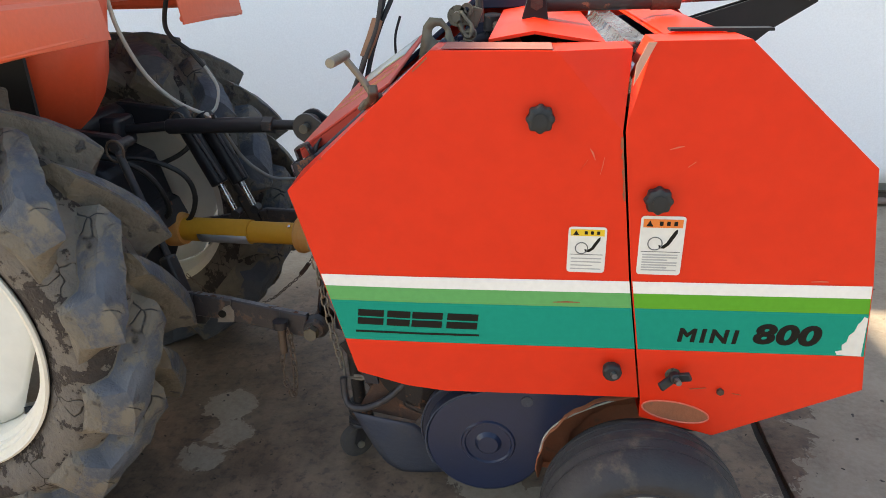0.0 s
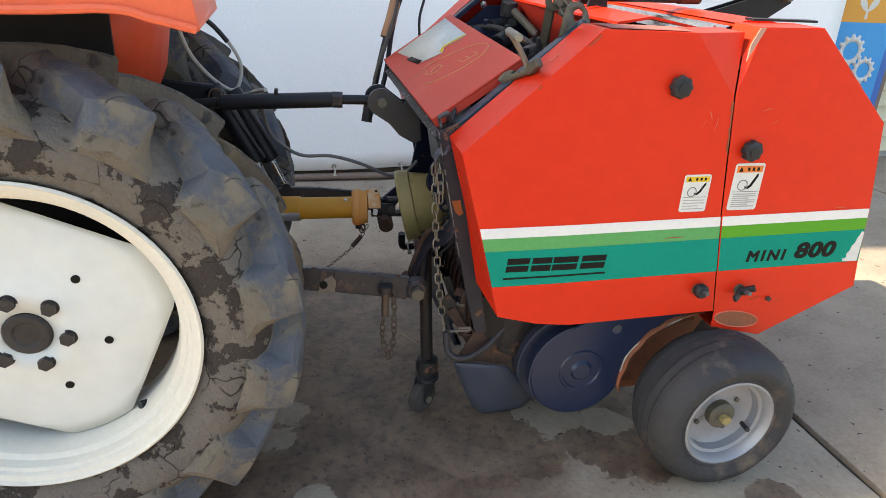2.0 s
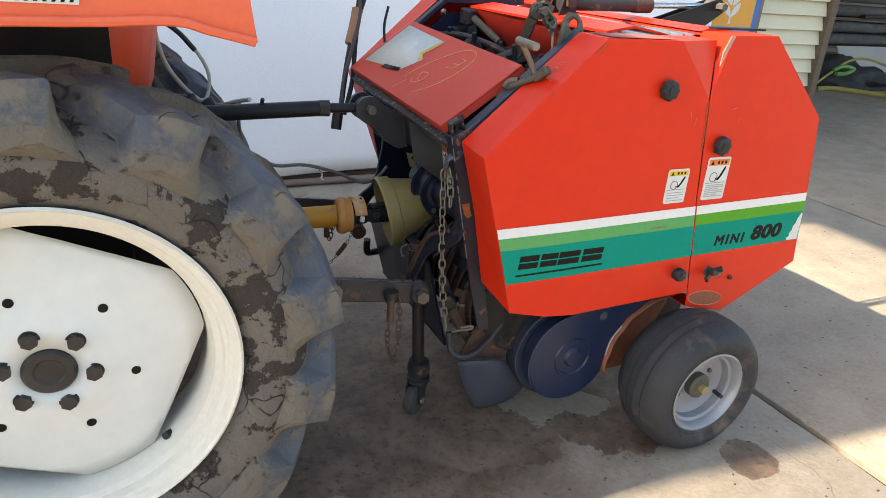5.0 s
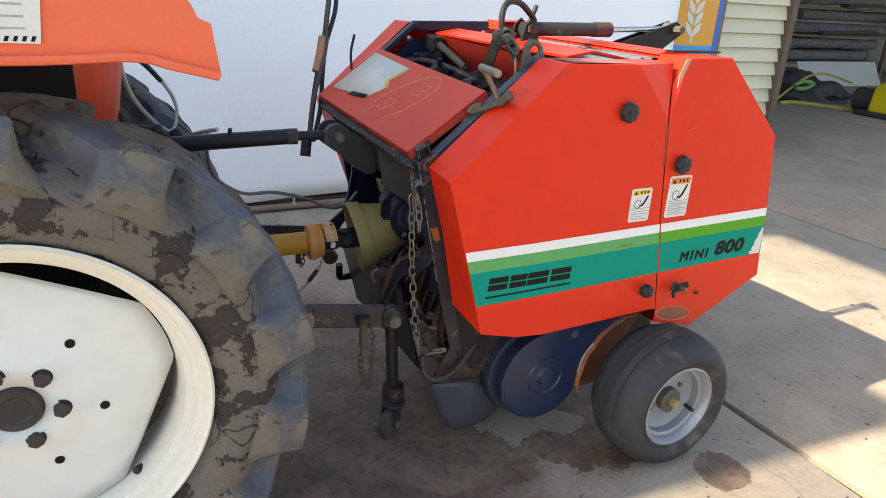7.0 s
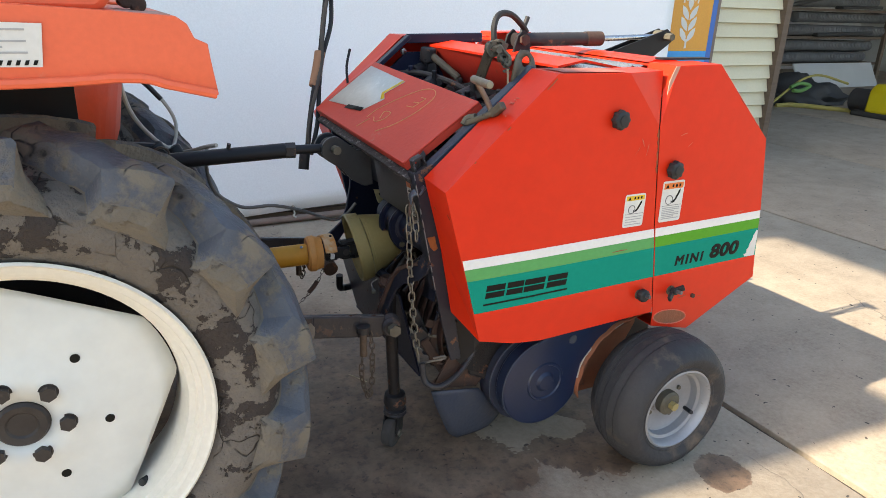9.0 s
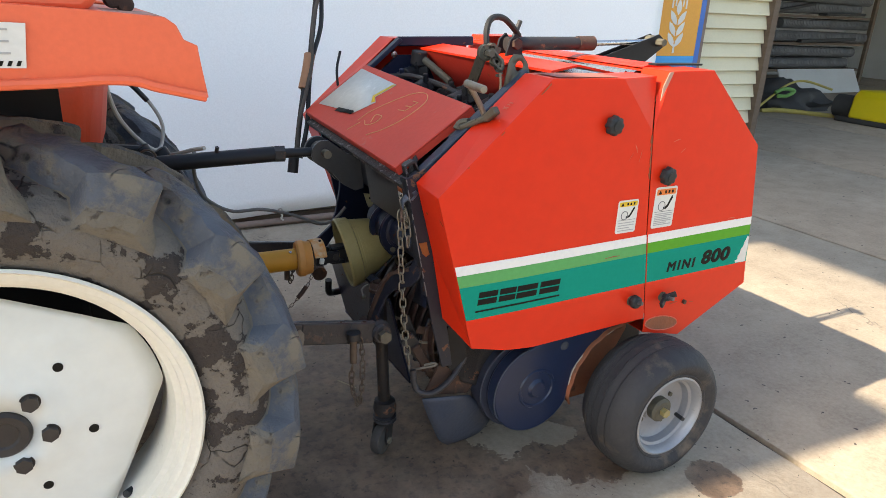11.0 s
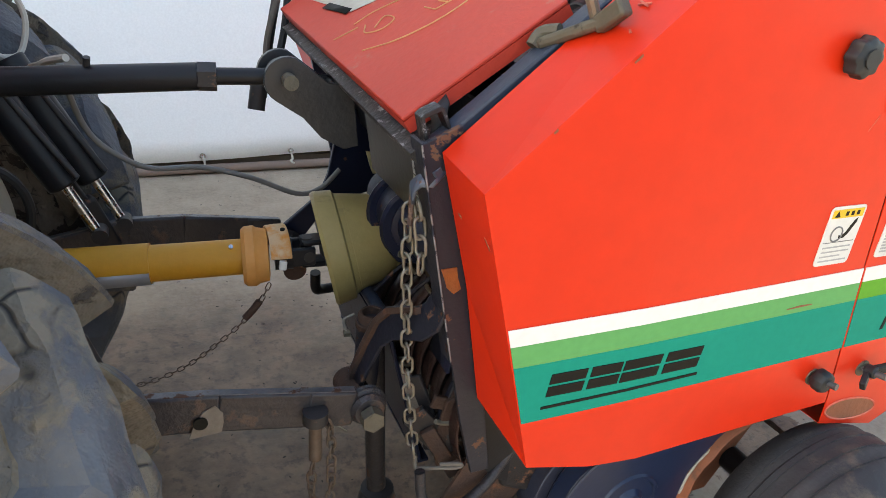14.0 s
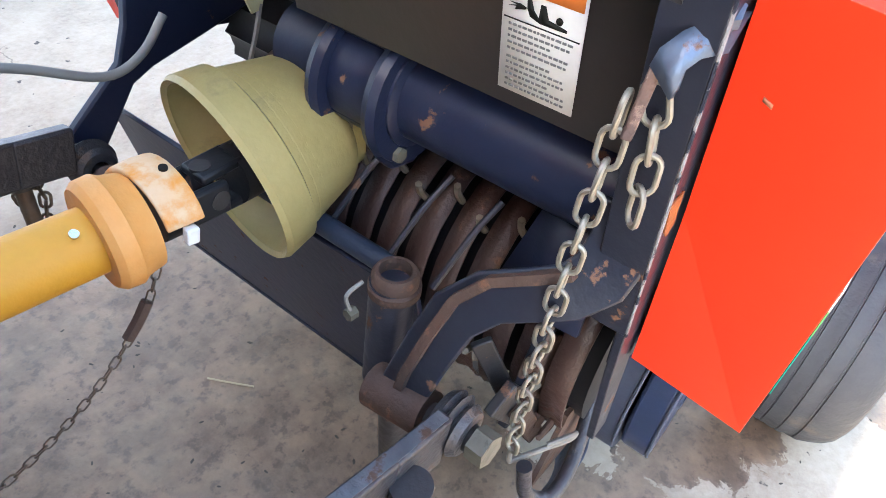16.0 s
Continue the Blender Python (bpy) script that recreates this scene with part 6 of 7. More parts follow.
part("twine_cord", tube([(0.270, 0.280, 1.09), (0.272, 0.278, 1.05), (0.266, 0.28, 1.01)], 0.003, 6), TWINE, baler, "piece of pale twine")
part("gear_floor", sheet([(0.06, 0.955), (0.36, 0.965), (0.36, 0.958), (0.06, 0.948)], 0.13, 0.838), NAVY, baler, "navy sheet under the twine gear")
for x, z in ((0.05, 0.915), (0.12, 0.98), (0.19, 1.045)):
    part("rail_bolt", lathe([(0.001, -0.006), (0.009, -0.005), (0.011, 0.0)], (x + 0.03, 0.836, z + 0.046), seg=14), STEEL, baler, "round bolt head")
part("twine_needle", tube([(0.02, 0.80, 0.955), (0.015, 0.81, 1.04), (0.03, 0.82, 1.10)], 0.004, 6), BLACK, baler, "thin upright rod")

# ---- tractor ----
HX, HZ = -0.900, 0.520
tractor = thing("tractor", (-0.9, CY, 0), "small tractor with muddy lugged tyres and orange-red fenders", "tractor")


def lug_mesh(yc, half, s, seed):
    """One tread bar in the wheel's own frame (axis y): from the crown out to the shoulder, where it turns down over the sidewall and its lower flank runs out in a toe."""
    bm = bmesh.new()
    rows = []
    steps = [(i / 11, 0.0) for i in range(12)] + [(1.0, 0.02 + 0.98 * i / 6) for i in range(7)]
    for v, drop in steps:
        y = yc + s * 0.004 - s * (half - 0.010) * v - s * 0.020 * math.sin(drop * 1.7)
        ang = 0.34 * v ** 1.15 + 0.015 * drop
        top = 0.530 - 0.006 * v ** 3 - 0.088 * drop ** 0.9
        base = 0.464 - 0.030 * v * v - 0.030 * drop
        wt = (0.024 + 0.028 * v) * (1 - 0.22 * drop)
        ramp = 0.060 - 0.018 * v
        toe = 0.012 * v + 0.075 * drop * (1 - 0.45 * drop)
        tuck = s * 0.045 * max(0.0, v - 0.5) * 2 * (1 - 0.4 * drop)
        row = []
        for j, (r, w) in enumerate(((base - 0.004, -wt - ramp), (base + 0.16 * (top - base), -wt - ramp * 0.40), (base + 0.74 * (top - base), -wt * 1.10), (top - 0.012, -wt * 0.70), (top - 0.005, 0.0), (top, wt * 0.90), (top - 0.005, wt), (base + 0.5 * (top - base), wt + 0.001 + 0.5 * toe), (base + 0.08 * (top - base), wt + 0.014 + toe), (base - 0.006, wt + 0.030 + toe))):
            a = ang + w / 0.5
            q = Vector((y * 26 + seed, a * 13, r * 18 + s * 3))
            k = 0.005 * noise.noise(q) + 0.0025 * noise.noise(q * 3)
            row.append(bm.verts.new(((r + k) * math.sin(a), y + k * s + tuck * (1.0, 0.5, 0.08, 0, 0, 0, 0, 0.3, 0.8, 1.0)[j], (r + k) * math.cos(a))))
        rows.append(row)
    for i, (a, b) in enumerate(zip(rows, rows[1:])):
        for j in range(9):
            f = bm.faces.new((a[j], a[j + 1], b[j + 1], b[j]))
            f.material_index = 1 if j >= 6 or j == 0 or i >= 16 else 0
    for f in (bm.faces.new(rows[0]), bm.faces.new(rows[-1][::-1])):
        f.material_index = 1
    bmesh.ops.recalc_face_normals(bm, faces=bm.faces[:])
    me = bpy.data.meshes.new("lug")
    bm.to_mesh(me)
    bm.free()
    for p in me.polygons:
        p.use_smooth = True
    me.set_sharp_from_angle(angle=radians(24))
    me.materials.append(LUG)
    me.materials.append(LUG_MUD)
    return me


def tractor_wheel(yo, s):
    """yo: the outer rim edge; s: 1 towards the tractor's middle."""
    c, d = (HX, yo - 0.041 * s, HZ), (HX, yo + 0.014 * s, HZ)
    T = lambda prof: [(r, a * s) for r, a in prof]
    carcass = [(0.312, 0.018), (0.335, 0.002), (0.365, -0.012), (0.395, -0.018), (0.422, -0.012), (0.440, 0.006), (0.454, 0.026), (0.468, 0.060), (0.472, 0.112), (0.468, 0.165), (0.458, 0.207), (0.446, 0.227), (0.43, 0.24), (0.405, 0.243), (0.375, 0.238), (0.340, 0.222), (0.312, 0.206)]
    tyre = part("rear_tyre", lathe(T(carcass), c, seg=120, closed=True), TYRE_BIG, tractor, "mud-caked black tractor tyre with tall lugs", sharp=60)
    off = Vector(c) - ORIGIN[tractor.name]
    for side in (1, -1):
        meshes = [lug_mesh(0.126 * s, 0.152, side, 7.3 * q) for q in range(4)]
        for k in range(14):
            turn = math.tau * (k + (0.5 if side * s == -1 else 0)) / 14 + radians(8.5 if s == 1 else 17.0)
            me = meshes[(k * 3) % 4]
            m = Matrix.Rotation(turn, 4, "Y")
            if min((m @ v.co).z for v in me.vertices) < 0.001 - HZ:
                # pressed flat where it stands on the concrete
                me = me.copy()
                for v in me.vertices:
                    q = m @ v.co
                    q.z = max(q.z, 0.001 - HZ)
                    v.co = m.inverted() @ q
            ob = new("lug", me)
            ob.parent = tyre
            ob.location = off
            ob.rotation_euler = (0, turn, 0)
    rim = [(0.300, 0.20), (0.332, 0.206), (0.336, 0.20), (0.330, 0.19), (0.305, 0.18), (0.292, 0.15), (0.290, 0.08), (0.296, 0.055), (0.309, 0.040), (0.312, 0.020), (0.326, 0.008), (0.336, 0.004), (0.338, -0.003), (0.333, -0.007), (0.328, 0.000), (0.316, 0.004), (0.313, 0.012), (0.305, 0.015), (0.302, 0.034), (0.290, 0.040), (0.286, 0.055), (0.281, 0.08), (0.281, 0.15), (0.296, 0.19)]
    part("rim", lathe([(r * 0.966, a) for r, a in T(rim)], c, seg=96, closed=True), CREAM, tyre, "cream painted steel rim", sharp=32)
    # dished disc with four straight-cut sides, set into the rim
    bm = bmesh.new()
    n = 144
    levels = ((0.045, 0.000), (0.088, 0.001), (0.112, 0.010), (0.160, 0.016), (0.230, 0.023), (1.0, 0.030))
    rings = []
    for lv, (r0, a) in enumerate(levels):
        ring = []
        for k in range(n):
            t = math.tau * k / n
            q = (t - radians(21) + math.pi / 4) % (math.pi / 2) - math.pi / 4
            edge = 0.268 if abs(q) < radians(14.5) else 0.268 * math.cos(radians(30.5)) / math.cos(abs(abs(q) - math.pi / 4))
            r = edge if lv == 5 else min(r0, edge - 0.01)
            ring.append(bm.verts.new((d[0] + r * math.cos(t), d[1] + a * s, d[2] + r * math.sin(t))))
        rings.append(ring)
    for a, b in zip(rings, rings[1:]):
        for k in range(n):
            bm.faces.new((a[k], a[(k + 1) % n], b[(k + 1) % n], b[k]))
    part("wheel_disc", bm, DISC, tyre, "cream dished wheel disc with cut-away sides", shell=0.007)
    part("hub", lathe(T([(0.044, 0.03), (0.044, -0.006), (0.039, -0.012), (0.027, -0.010), (0.023, -0.006), (0.0, -0.006)]), d, seg=40), HUB_GREASE, tyre, "dark greasy wheel hub", sharp=30)
    for k in range(6):
        a = radians(-12 + 60 * k)
        p = (d[0] + 0.071 * math.cos(a), d[1] + 0.001 * s, d[2] + 0.071 * math.sin(a))
        part("wheel_bolt", hexhead(p, (0, -s, 0), 0.0145, 0.016, rod(p, (p[0], p[1] - 0.004 * s, p[2]), 0.017)), HUB_GREASE, tyre, "dark wheel bolt")
        a = radians(-14 + 61 * k)
        p = (d[0] + 0.142 * math.cos(a), d[1] + 0.0088 * s, d[2] + 0.142 * math.sin(a))
        part("disc_hole", rod(p, (p[0], p[1] + 0.004 * s, p[2]), 0.0085), INK, tyre, "small round hole")
    part("valve", rod((d[0] + 0.205, d[1] + 0.045 * s, d[2] - 0.21), (d[0] + 0.175, d[1] + 0.012 * s, d[2] - 0.20), 0.008), KNOB, tyre, "black valve stem")


tractor_wheel(-0.032, 1)
tractor_wheel(2 * CY + 0.032, -1)

# fenders
FEN = [(-0.530, 1.096), (-0.538, 1.150), (-0.541, 1.176), (-0.560, 1.184), (-0.570, 1.206), (-0.585, 1.2165), (-0.664, 1.222), (-0.90, 1.234), (-1.75, 1.25), (-1.75, 1.115), (-0.87, 1.118), (-0.664, 1.126), (-0.60, 1.113)]
for y, inward in ((-0.088, 1), (2 * CY + 0.088, -1)):
    fen = part("fender", side_panel(FEN, (0, 1, 2, 3, 4, 5, 6, 7), y, inward, 0.40), FENDER, tractor, "orange-red plastic fender", shell=0.005, bevel=0.006)
    part("fender_lip", tube([(-0.532, y - 0.003 * inward, 1.098), (-0.60, y - 0.003 * inward, 1.114), (-0.664, y - 0.003 * inward, 1.1265), (-0.87, y - 0.003 * inward, 1.120), (-1.75, y - 0.003 * inward, 1.117)], 0.008, 8), FENDER, tractor, "rolled fender edge")
    part("fender_wall", tube([(-0.538, y + inward * 0.02, 1.10), (-0.538, y + inward * 0.20, 1.105), (-0.54, y + inward * 0.38, 1.11)], 0.010, 8), FENDER, tractor)
    if inward == 1:
        st = part("fender_sticker", sheet([(-1.00, 1.146), (-0.774, 1.144), (-0.767, 1.205), (-1.00, 1.210)], y - 0.0055, y - 0.0035), LABEL, fen, "white sticker with a hatched edge")
        for k in range(20):
            x = -0.995 + 0.011 * k
            part("hatch", sheet([(x, 1.147), (x + 0.005, 1.147), (x + 0.008, 1.154), (x + 0.003, 1.154)], y - 0.0062, y - 0.0055), INK, st)
        for k in range(5):
            part("print_line", box((-0.985, y - 0.0062, 1.163 + 0.008 * k), (-0.79 - 0.03 * (k % 2), y - 0.0055, 1.166 + 0.008 * k)), LABEL_GREY, st)
part("fender_ledge", sheet([(-0.668, 1.2235), (-0.590, 1.2190), (-0.590, 1.2200), (-0.668, 1.2245)], -0.080, 0.060), DUST_PALE, tractor, "dusty pale ledge of the fender")
part("fender_crest", sheet([(-1.70, 1.22), (-0.690, 1.22), (-0.672, 1.235), (-0.664, 1.262), (-0.672, 1.330), (-0.72, 1.370), (-1.70, 1.390)], -0.060, 0.240), FENDER, tractor, "raised orange-red upper part of the fender", bevel=0.014)
# brown bolt studs beside the fender's raised part
for x, z in ((-0.646, 1.238), (-0.628, 1.232)):
    part("reflector", rod((x, 0.010, z), (x, 0.060, z), 0.013, seg=16), RUST, tractor, "dull red-brown bolt stud", bevel=0.003)
bm = bmesh.new()
plan = [(-0.800, 0.300, 0.915), (-0.772, 0.320, 0.890), (-0.742, 0.350, 0.868), (-0.712, 0.390, 0.872), (-0.684, 0.425, 0.905), (-0.664, 0.455, 0.955), (-0.658, 0.480, 1.010), (-0.668, 0.500, 1.04), (-0.700, 0.520, 1.06)]
lo = [bm.verts.new((x, y, z)) for x, y, z in plan]
hi = [bm.verts.new((x + 0.055 * (k / 8) * (1.6 - k / 8), y, 1.21)) for k, (x, y, z) in enumerate(plan)]
for k in range(len(plan) - 1):
    bm.faces.new((lo[k], lo[k + 1], hi[k + 1], hi[k]))
part("inner_guard", bm, GUARD_SHADE, tractor, "orange-red rounded inner guard", shell=0.006)
part("guard_liner", box((-1.7, 0.295, 0.86), (-0.742, 0.305, 1.21)), BLACK, tractor, "black inner liner")
part("deck", box((-1.7, 0.31, 1.16), (-0.66, 0.66, 1.19)), FENDER, tractor, "orange-red deck between the fenders", bevel=0.01)
part("lamp_bracket", sheet([(-0.60, 1.165), (-0.54, 1.165), (-0.535, 1.105), (-0.548, 1.10), (-0.56, 1.13), (-0.60, 1.14)], 0.10, 0.16), FENDER, tractor, "fender support bracket", bevel=0.004)
part("gearbox_housing", sheet([(-1.7, 0.35), (-0.80, 0.35), (-0.74, 0.42), (-0.74, 0.70), (-0.80, 0.84), (-1.7, 0.86)], 0.33, 0.64), BLACK, tractor, "black rear gearbox housing", bevel=0.02)
part("rear_cover", sheet([(-0.75, 0.40), (-0.66, 0.42), (-0.625, 0.50), (-0.625, 0.62), (-0.66, 0.76), (-0.75, 0.80)], 0.37, 0.63), BLACK, tractor, "black rear transmission cover", bevel=0.015)
part("axle_housing", rod((HX, 0.12, HZ), (HX, 0.85, HZ), 0.075, seg=28), BLACK, tractor, "black axle housing")
part("lift_shaft", rod((-0.76, 0.27, 0.86), (-0.76, 0.70, 0.86), 0.032), BLACK, tractor, "black lift shaft")
for y in (0.330, 0.640):
    part("lift_arm", sheet([(-0.80, 0.83), (-0.80, 0.885), (-0.74, 0.895), (-0.58, 0.876), (-0.552, 0.856), (-0.565, 0.832), (-0.72, 0.83)], y - 0.014, y + 0.014), BLACK, tractor, "black lift arm", bevel=0.006)
    part("lift_pin", rod((-0.568, y - 0.035, 0.854), (-0.568, y + 0.035, 0.854), 0.013), BLACK_WORN, tractor)
    part("lift_clip", tube([(-0.568 + 0.022 * math.cos(a), y - 0.032, 0.845 + 0.026 * math.sin(a)) for a in (math.tau * k / 14 for k in range(14))], 0.003, 6, closed=True, smooth=0), CHAIN_DARK, tractor)
for s in (1, -1):
    yy = lambda v: v if s == 1 else 2 * CY - v
    up = 0.0 if s == 1 else 0.03
    part("lift_rod", rod((-0.568, yy(0.305), 0.852), (-0.452, yy(0.250), 0.575), 0.0095), BLACK_WORN, tractor, "dark steel lift rod")
    part("lift_fork", beam((-0.462, yy(0.252), 0.60), (-0.425, yy(0.238), 0.49), 0.030, 0.036), BLACK_WORN, tractor, "worn lift rod fork", bevel=0.006)
    pts = [(-0.84, 0.31, 0.43), (-0.40, 0.228, 0.487), (-0.30, 0.218, 0.480), (-0.18, 0.210, 0.462), (-0.115, 0.207, 0.452)]
    for a, b in zip(pts, pts[1:]):
        part("lower_link", beam((a[0], yy(a[1]), a[2] + up), (b[0] + 0.004, yy(b[1]), b[2] + up), 0.018, 0.060), LINK_WORN, tractor, "worn flat lower link bar", bevel=0.004)
        part("worn_edge", beam((a[0], yy(a[1]), a[2] + up + 0.0302), (b[0] + 0.004, yy(b[1]), b[2] + up + 0.0302), 0.012, 0.0016), BALL_STEEL, tractor, "pale worn upper edge")
    part("link_ball", lathe([(0.012, -0.017), (0.022, -0.016), (0.027, -0.009), (0.023, -0.004), (0.031, 0.0), (0.025, 0.004), (0.031, 0.008), (0.026, 0.016), (0.014, 0.017)], (-0.092, yy(0.205), 0.449), seg=28, closed=True), LINK_WORN, tractor, "ball end of the lower link")
    part("rubbed_patch", sheet([(-0.338, 0.448), (-0.296, 0.450), (-0.290, 0.478), (-0.302, 0.496), (-0.318, 0.488), (-0.330, 0.470)], yy(0.2095) - 0.001, yy(0.2095) + 0.001), ZINC_GREY, tractor, "patch rubbed pale")
    part("pin_hole", rod((-0.322, yy(0.2055), 0.472), (-0.322, yy(0.2095), 0.472), 0.0095), INK, tractor)
    part("drop_pin", rod((-0.172, yy(0.190), 0.455), (-0.172, yy(0.190), 0.385), 0.0095), CHAIN_DARK, tractor, "loose drop pin")
    part("pin_cap", rod((-0.172, yy(0.190), 0.452), (-0.172, yy(0.190), 0.470), 0.018), BLACK_WORN, tractor)
part("top_link_fork", rod((-0.74, 0.545, 0.832), (-0.56, 0.535, 0.850), 0.013), BLACK, tractor)
part("top_link_anchor", box((-0.78, 0.50, 0.79), (-0.68, 0.59, 0.875)), BLACK, tractor, bevel=0.012)
bm = rod((-0.555, 0.532, 0.850), (-0.270, 0.494, 0.866), 0.020, seg=24)
part("top_link_tube", bm, BLACK, tractor, "black top link tube", bevel=0.003)
part("grease_nipple", rod((-0.415, 0.510, 0.876), (-0.413, 0.505, 0.890), 0.005, seg=8), BLACK_WORN, tractor)
part("top_link_nut", hexhead((-0.272, 0.494, 0.866), (1, -0.14, 0), 0.021, 0.026), BLACK_WORN, tractor)
part("top_link_rod", rod((-0.256, 0.491, 0.867), (-0.165, 0.483, 0.868), 0.0125), BLACK, tractor)
part("top_link_eye", lathe([(0.012, -0.016), (0.026, -0.016), (0.030, 0.0), (0.026, 0.016), (0.012, 0.016)], (-0.150, 0.483, 0.868), seg=28, closed=True), BLACK, tractor)
for c0, c1, c2 in (((-0.585, 0.645, 0.870), (-0.475, 0.616, 0.665), (-0.439, 0.608, 0.586)), ((-0.535, 0.695, 0.850), (-0.436, 0.668, 0.655), (-0.402, 0.660, 0.582))):
    part("cylinder_barrel", rod(c0, c1, 0.026, seg=24), BLACK, tractor, "black hydraulic cylinder", bevel=0.004)
    part("cylinder_rod", rod(c1, c2, 0.008), STEEL, tractor, "chrome cylinder rod")
    part("cylinder_pipe", rod((c0[0] + 0.02, c0[1] - 0.02, c0[2] - 0.01), (c1[0] + 0.02, c1[1] - 0.02, c1[2] + 0.02), 0.005), BLACK_WORN, tractor, "thin steel pipe on the cylinder")
    part("rod_end", rod((c2[0] + 0.004, c2[1] - 0.016, c2[2] - 0.006), (c2[0] + 0.004, c2[1] + 0.016, c2[2] - 0.006), 0.013), BLACK_WORN, tractor)
part("hydraulic_pipe", tube([(-0.74, 0.40, 0.80), (-0.66, 0.42, 0.79), (-0.60, 0.46, 0.74), (-0.57, 0.48, 0.66), (-0.60, 0.50, 0.60), (-0.74, 0.50, 0.60)], 0.008, 8), HOSE, tractor, "black hydraulic pipe")
part("hydraulic_pipe", tube([(-0.74, 0.46, 0.76), (-0.64, 0.50, 0.77), (-0.54, 0.53, 0.72), (-0.52, 0.54, 0.64), (-0.58, 0.55, 0.56), (-0.74, 0.56, 0.55)], 0.007, 8), HOSE, tractor)
part("hydraulic_pipe", tube([(-0.60, 0.70, 0.86), (-0.55, 0.66, 0.82), (-0.57, 0.63, 0.76), (-0.66, 0.60, 0.72), (-0.74, 0.6, 0.73)], 0.007, 8), HOSE, tractor)
part("pto_guard", sheet([(-0.75, 0.66), (-0.62, 0.64), (-0.58, 0.58), (-0.60, 0.63), (-0.75, 0.67)], 0.40, 0.60), BLACK_WORN, tractor)
part("drawbar", box((-0.80, 0.44, 0.30), (-0.50, 0.53, 0.335)), BLACK_WORN, tractor, "black drawbar", bevel=0.006)
part("hitch_bracket", sheet([(-0.80, 0.36), (-0.62, 0.42), (-0.62, 0.58), (-0.70, 0.72), (-0.80, 0.72)], 0.345, 0.36), BLACK, tractor, bevel=0.004)

# ---- drive shaft between tractor and baler ----
shaft = thing("drive_shaft", (-0.38, 0.52, 0.52), "yellow guarded drive shaft with orange end collars", "drive shaft")
A, B = Vector((-0.60, 0.560, 0.546)), Vector((-0.192, 0.508, 0.560))
ax = (B - A).normalized()
part("outer_tube", rod(A, B - ax * 0.02, 0.0305, seg=32), YELLOW, shaft, "yellow plastic guard tube")
part("inner_tube", rod(A, A + ax * 0.24, 0.0340, seg=32), YELLOW, shaft, "wider yellow guard tube")
bm = lathe([(0.028, 0.0), (0.046, 0.0), (0.051, 0.006), (0.052, 0.020), (0.048, 0.026), (0.045, 0.042), (0.036, 0.044), (0.034, 0.02)], (0, 0, 0), axis="x", seg=40, closed=True)
bm.transform(Matrix.Translation(B - ax * 0.028) @ ax.to_track_quat("X", "Z").to_matrix().to_4x4())
part("collar", bm, ORANGE, shaft, "orange plastic collar")
bm = lathe([(0.030, 0.0), (0.044, 0.0), (0.050, -0.020), (0.052, -0.045), (0.036, -0.050)], (0, 0, 0), axis="x", seg=40, closed=True)
bm.transform(Matrix.Translation(A + ax * 0.03) @ ax.to_track_quat("X", "Z").to_matrix().to_4x4())
part("collar", bm, ORANGE, shaft, "orange plastic collar")
bm = bmesh.new()
jaw = [[bm.verts.new(B + ax * u + Vector((0, math.cos(g), math.sin(g))) * r) for g in (radians(d) for d in range(25, 166, 14))] for u, r in ((0.012, 0.0475), (0.030, 0.0490), (0.046, 0.0485))]
for a, b in zip(jaw, jaw[1:]):
    for k in range(10):
        bm.faces.new((a[k], a[k + 1], b[k + 1], b[k]))
part("collar_key", bm, PALE_ORANGE, shaft, "bleached orange collar jaw", shell=0.006, bevel=0.002)
part("key_hole", rod(B + ax * 0.037 + Vector((0, -0.012, 0.0495)), B + ax * 0.037 + Vector((0, -0.0125, 0.0522)), 0.004, seg=12), INK, shaft, "small hole in the tongue")
part("collar_clip", beam(B + ax * 0.024 + Vector((0, -0.050, 0.004)), B + ax * 0.036 + Vector((0, -0.049, 0.002)), 0.010, 0.016), LABEL, shaft, "white plastic clip", bevel=0.002)
yk = B + ax * 0.025
part("yoke", rod(yk, yk + ax * 0.03, 0.028), BLACK, shaft, "black yoke")
for s in (-1, 1):
    part("yoke_arm", beam(yk + Vector((0.02, s * 0.020, 0)), yk + Vector((0.066, s * 0.022, 0)), 0.010, 0.034), BLACK, shaft, bevel=0.003)
    part("yoke_arm", beam(yk + Vector((0.045, 0, s * 0.020)), yk + Vector((0.092, 0, s * 0.022)), 0.034, 0.010), BLACK, shaft, bevel=0.003)
part("joint_cross", rod(yk + Vector((0.055, -0.027, 0)), yk + Vector((0.055, 0.027, 0)), 0.010, bm=rod(yk + Vector((0.055, 0, -0.027)), yk + Vector((0.055, 0, 0.027)), 0.010)), BLACK_WORN, shaft, "joint cross")
part("yoke", rod(yk + Vector((0.085, 0, 0)), yk + Vector((0.12, 0, 0)), 0.030), BLACK, shaft)
part("screw", rod(B - ax * 0.048 + Vector((0, -0.020, 0.028)), B - ax * 0.048 + Vector((0, -0.022, 0.031)), 0.004, seg=10), STEEL, shaft, "small screw")
bm = bmesh.new()
side = ax.cross(Vector((0, 0, 1))).normalized()
upv = side.cross(ax)
rows = [[bm.verts.new(A + ax * u + (side * math.cos(g) + upv * math.sin(g)) * 0.0349) for g in (radians(d) for d in range(-75, 1, 15))] for u in (0.085, 0.12, 0.16, 0.2395)]
for a, b in zip(rows, rows[1:]):
    for k in range(5):
        bm.faces.new((a[k], a[k + 1], b[k + 1], b[k]))
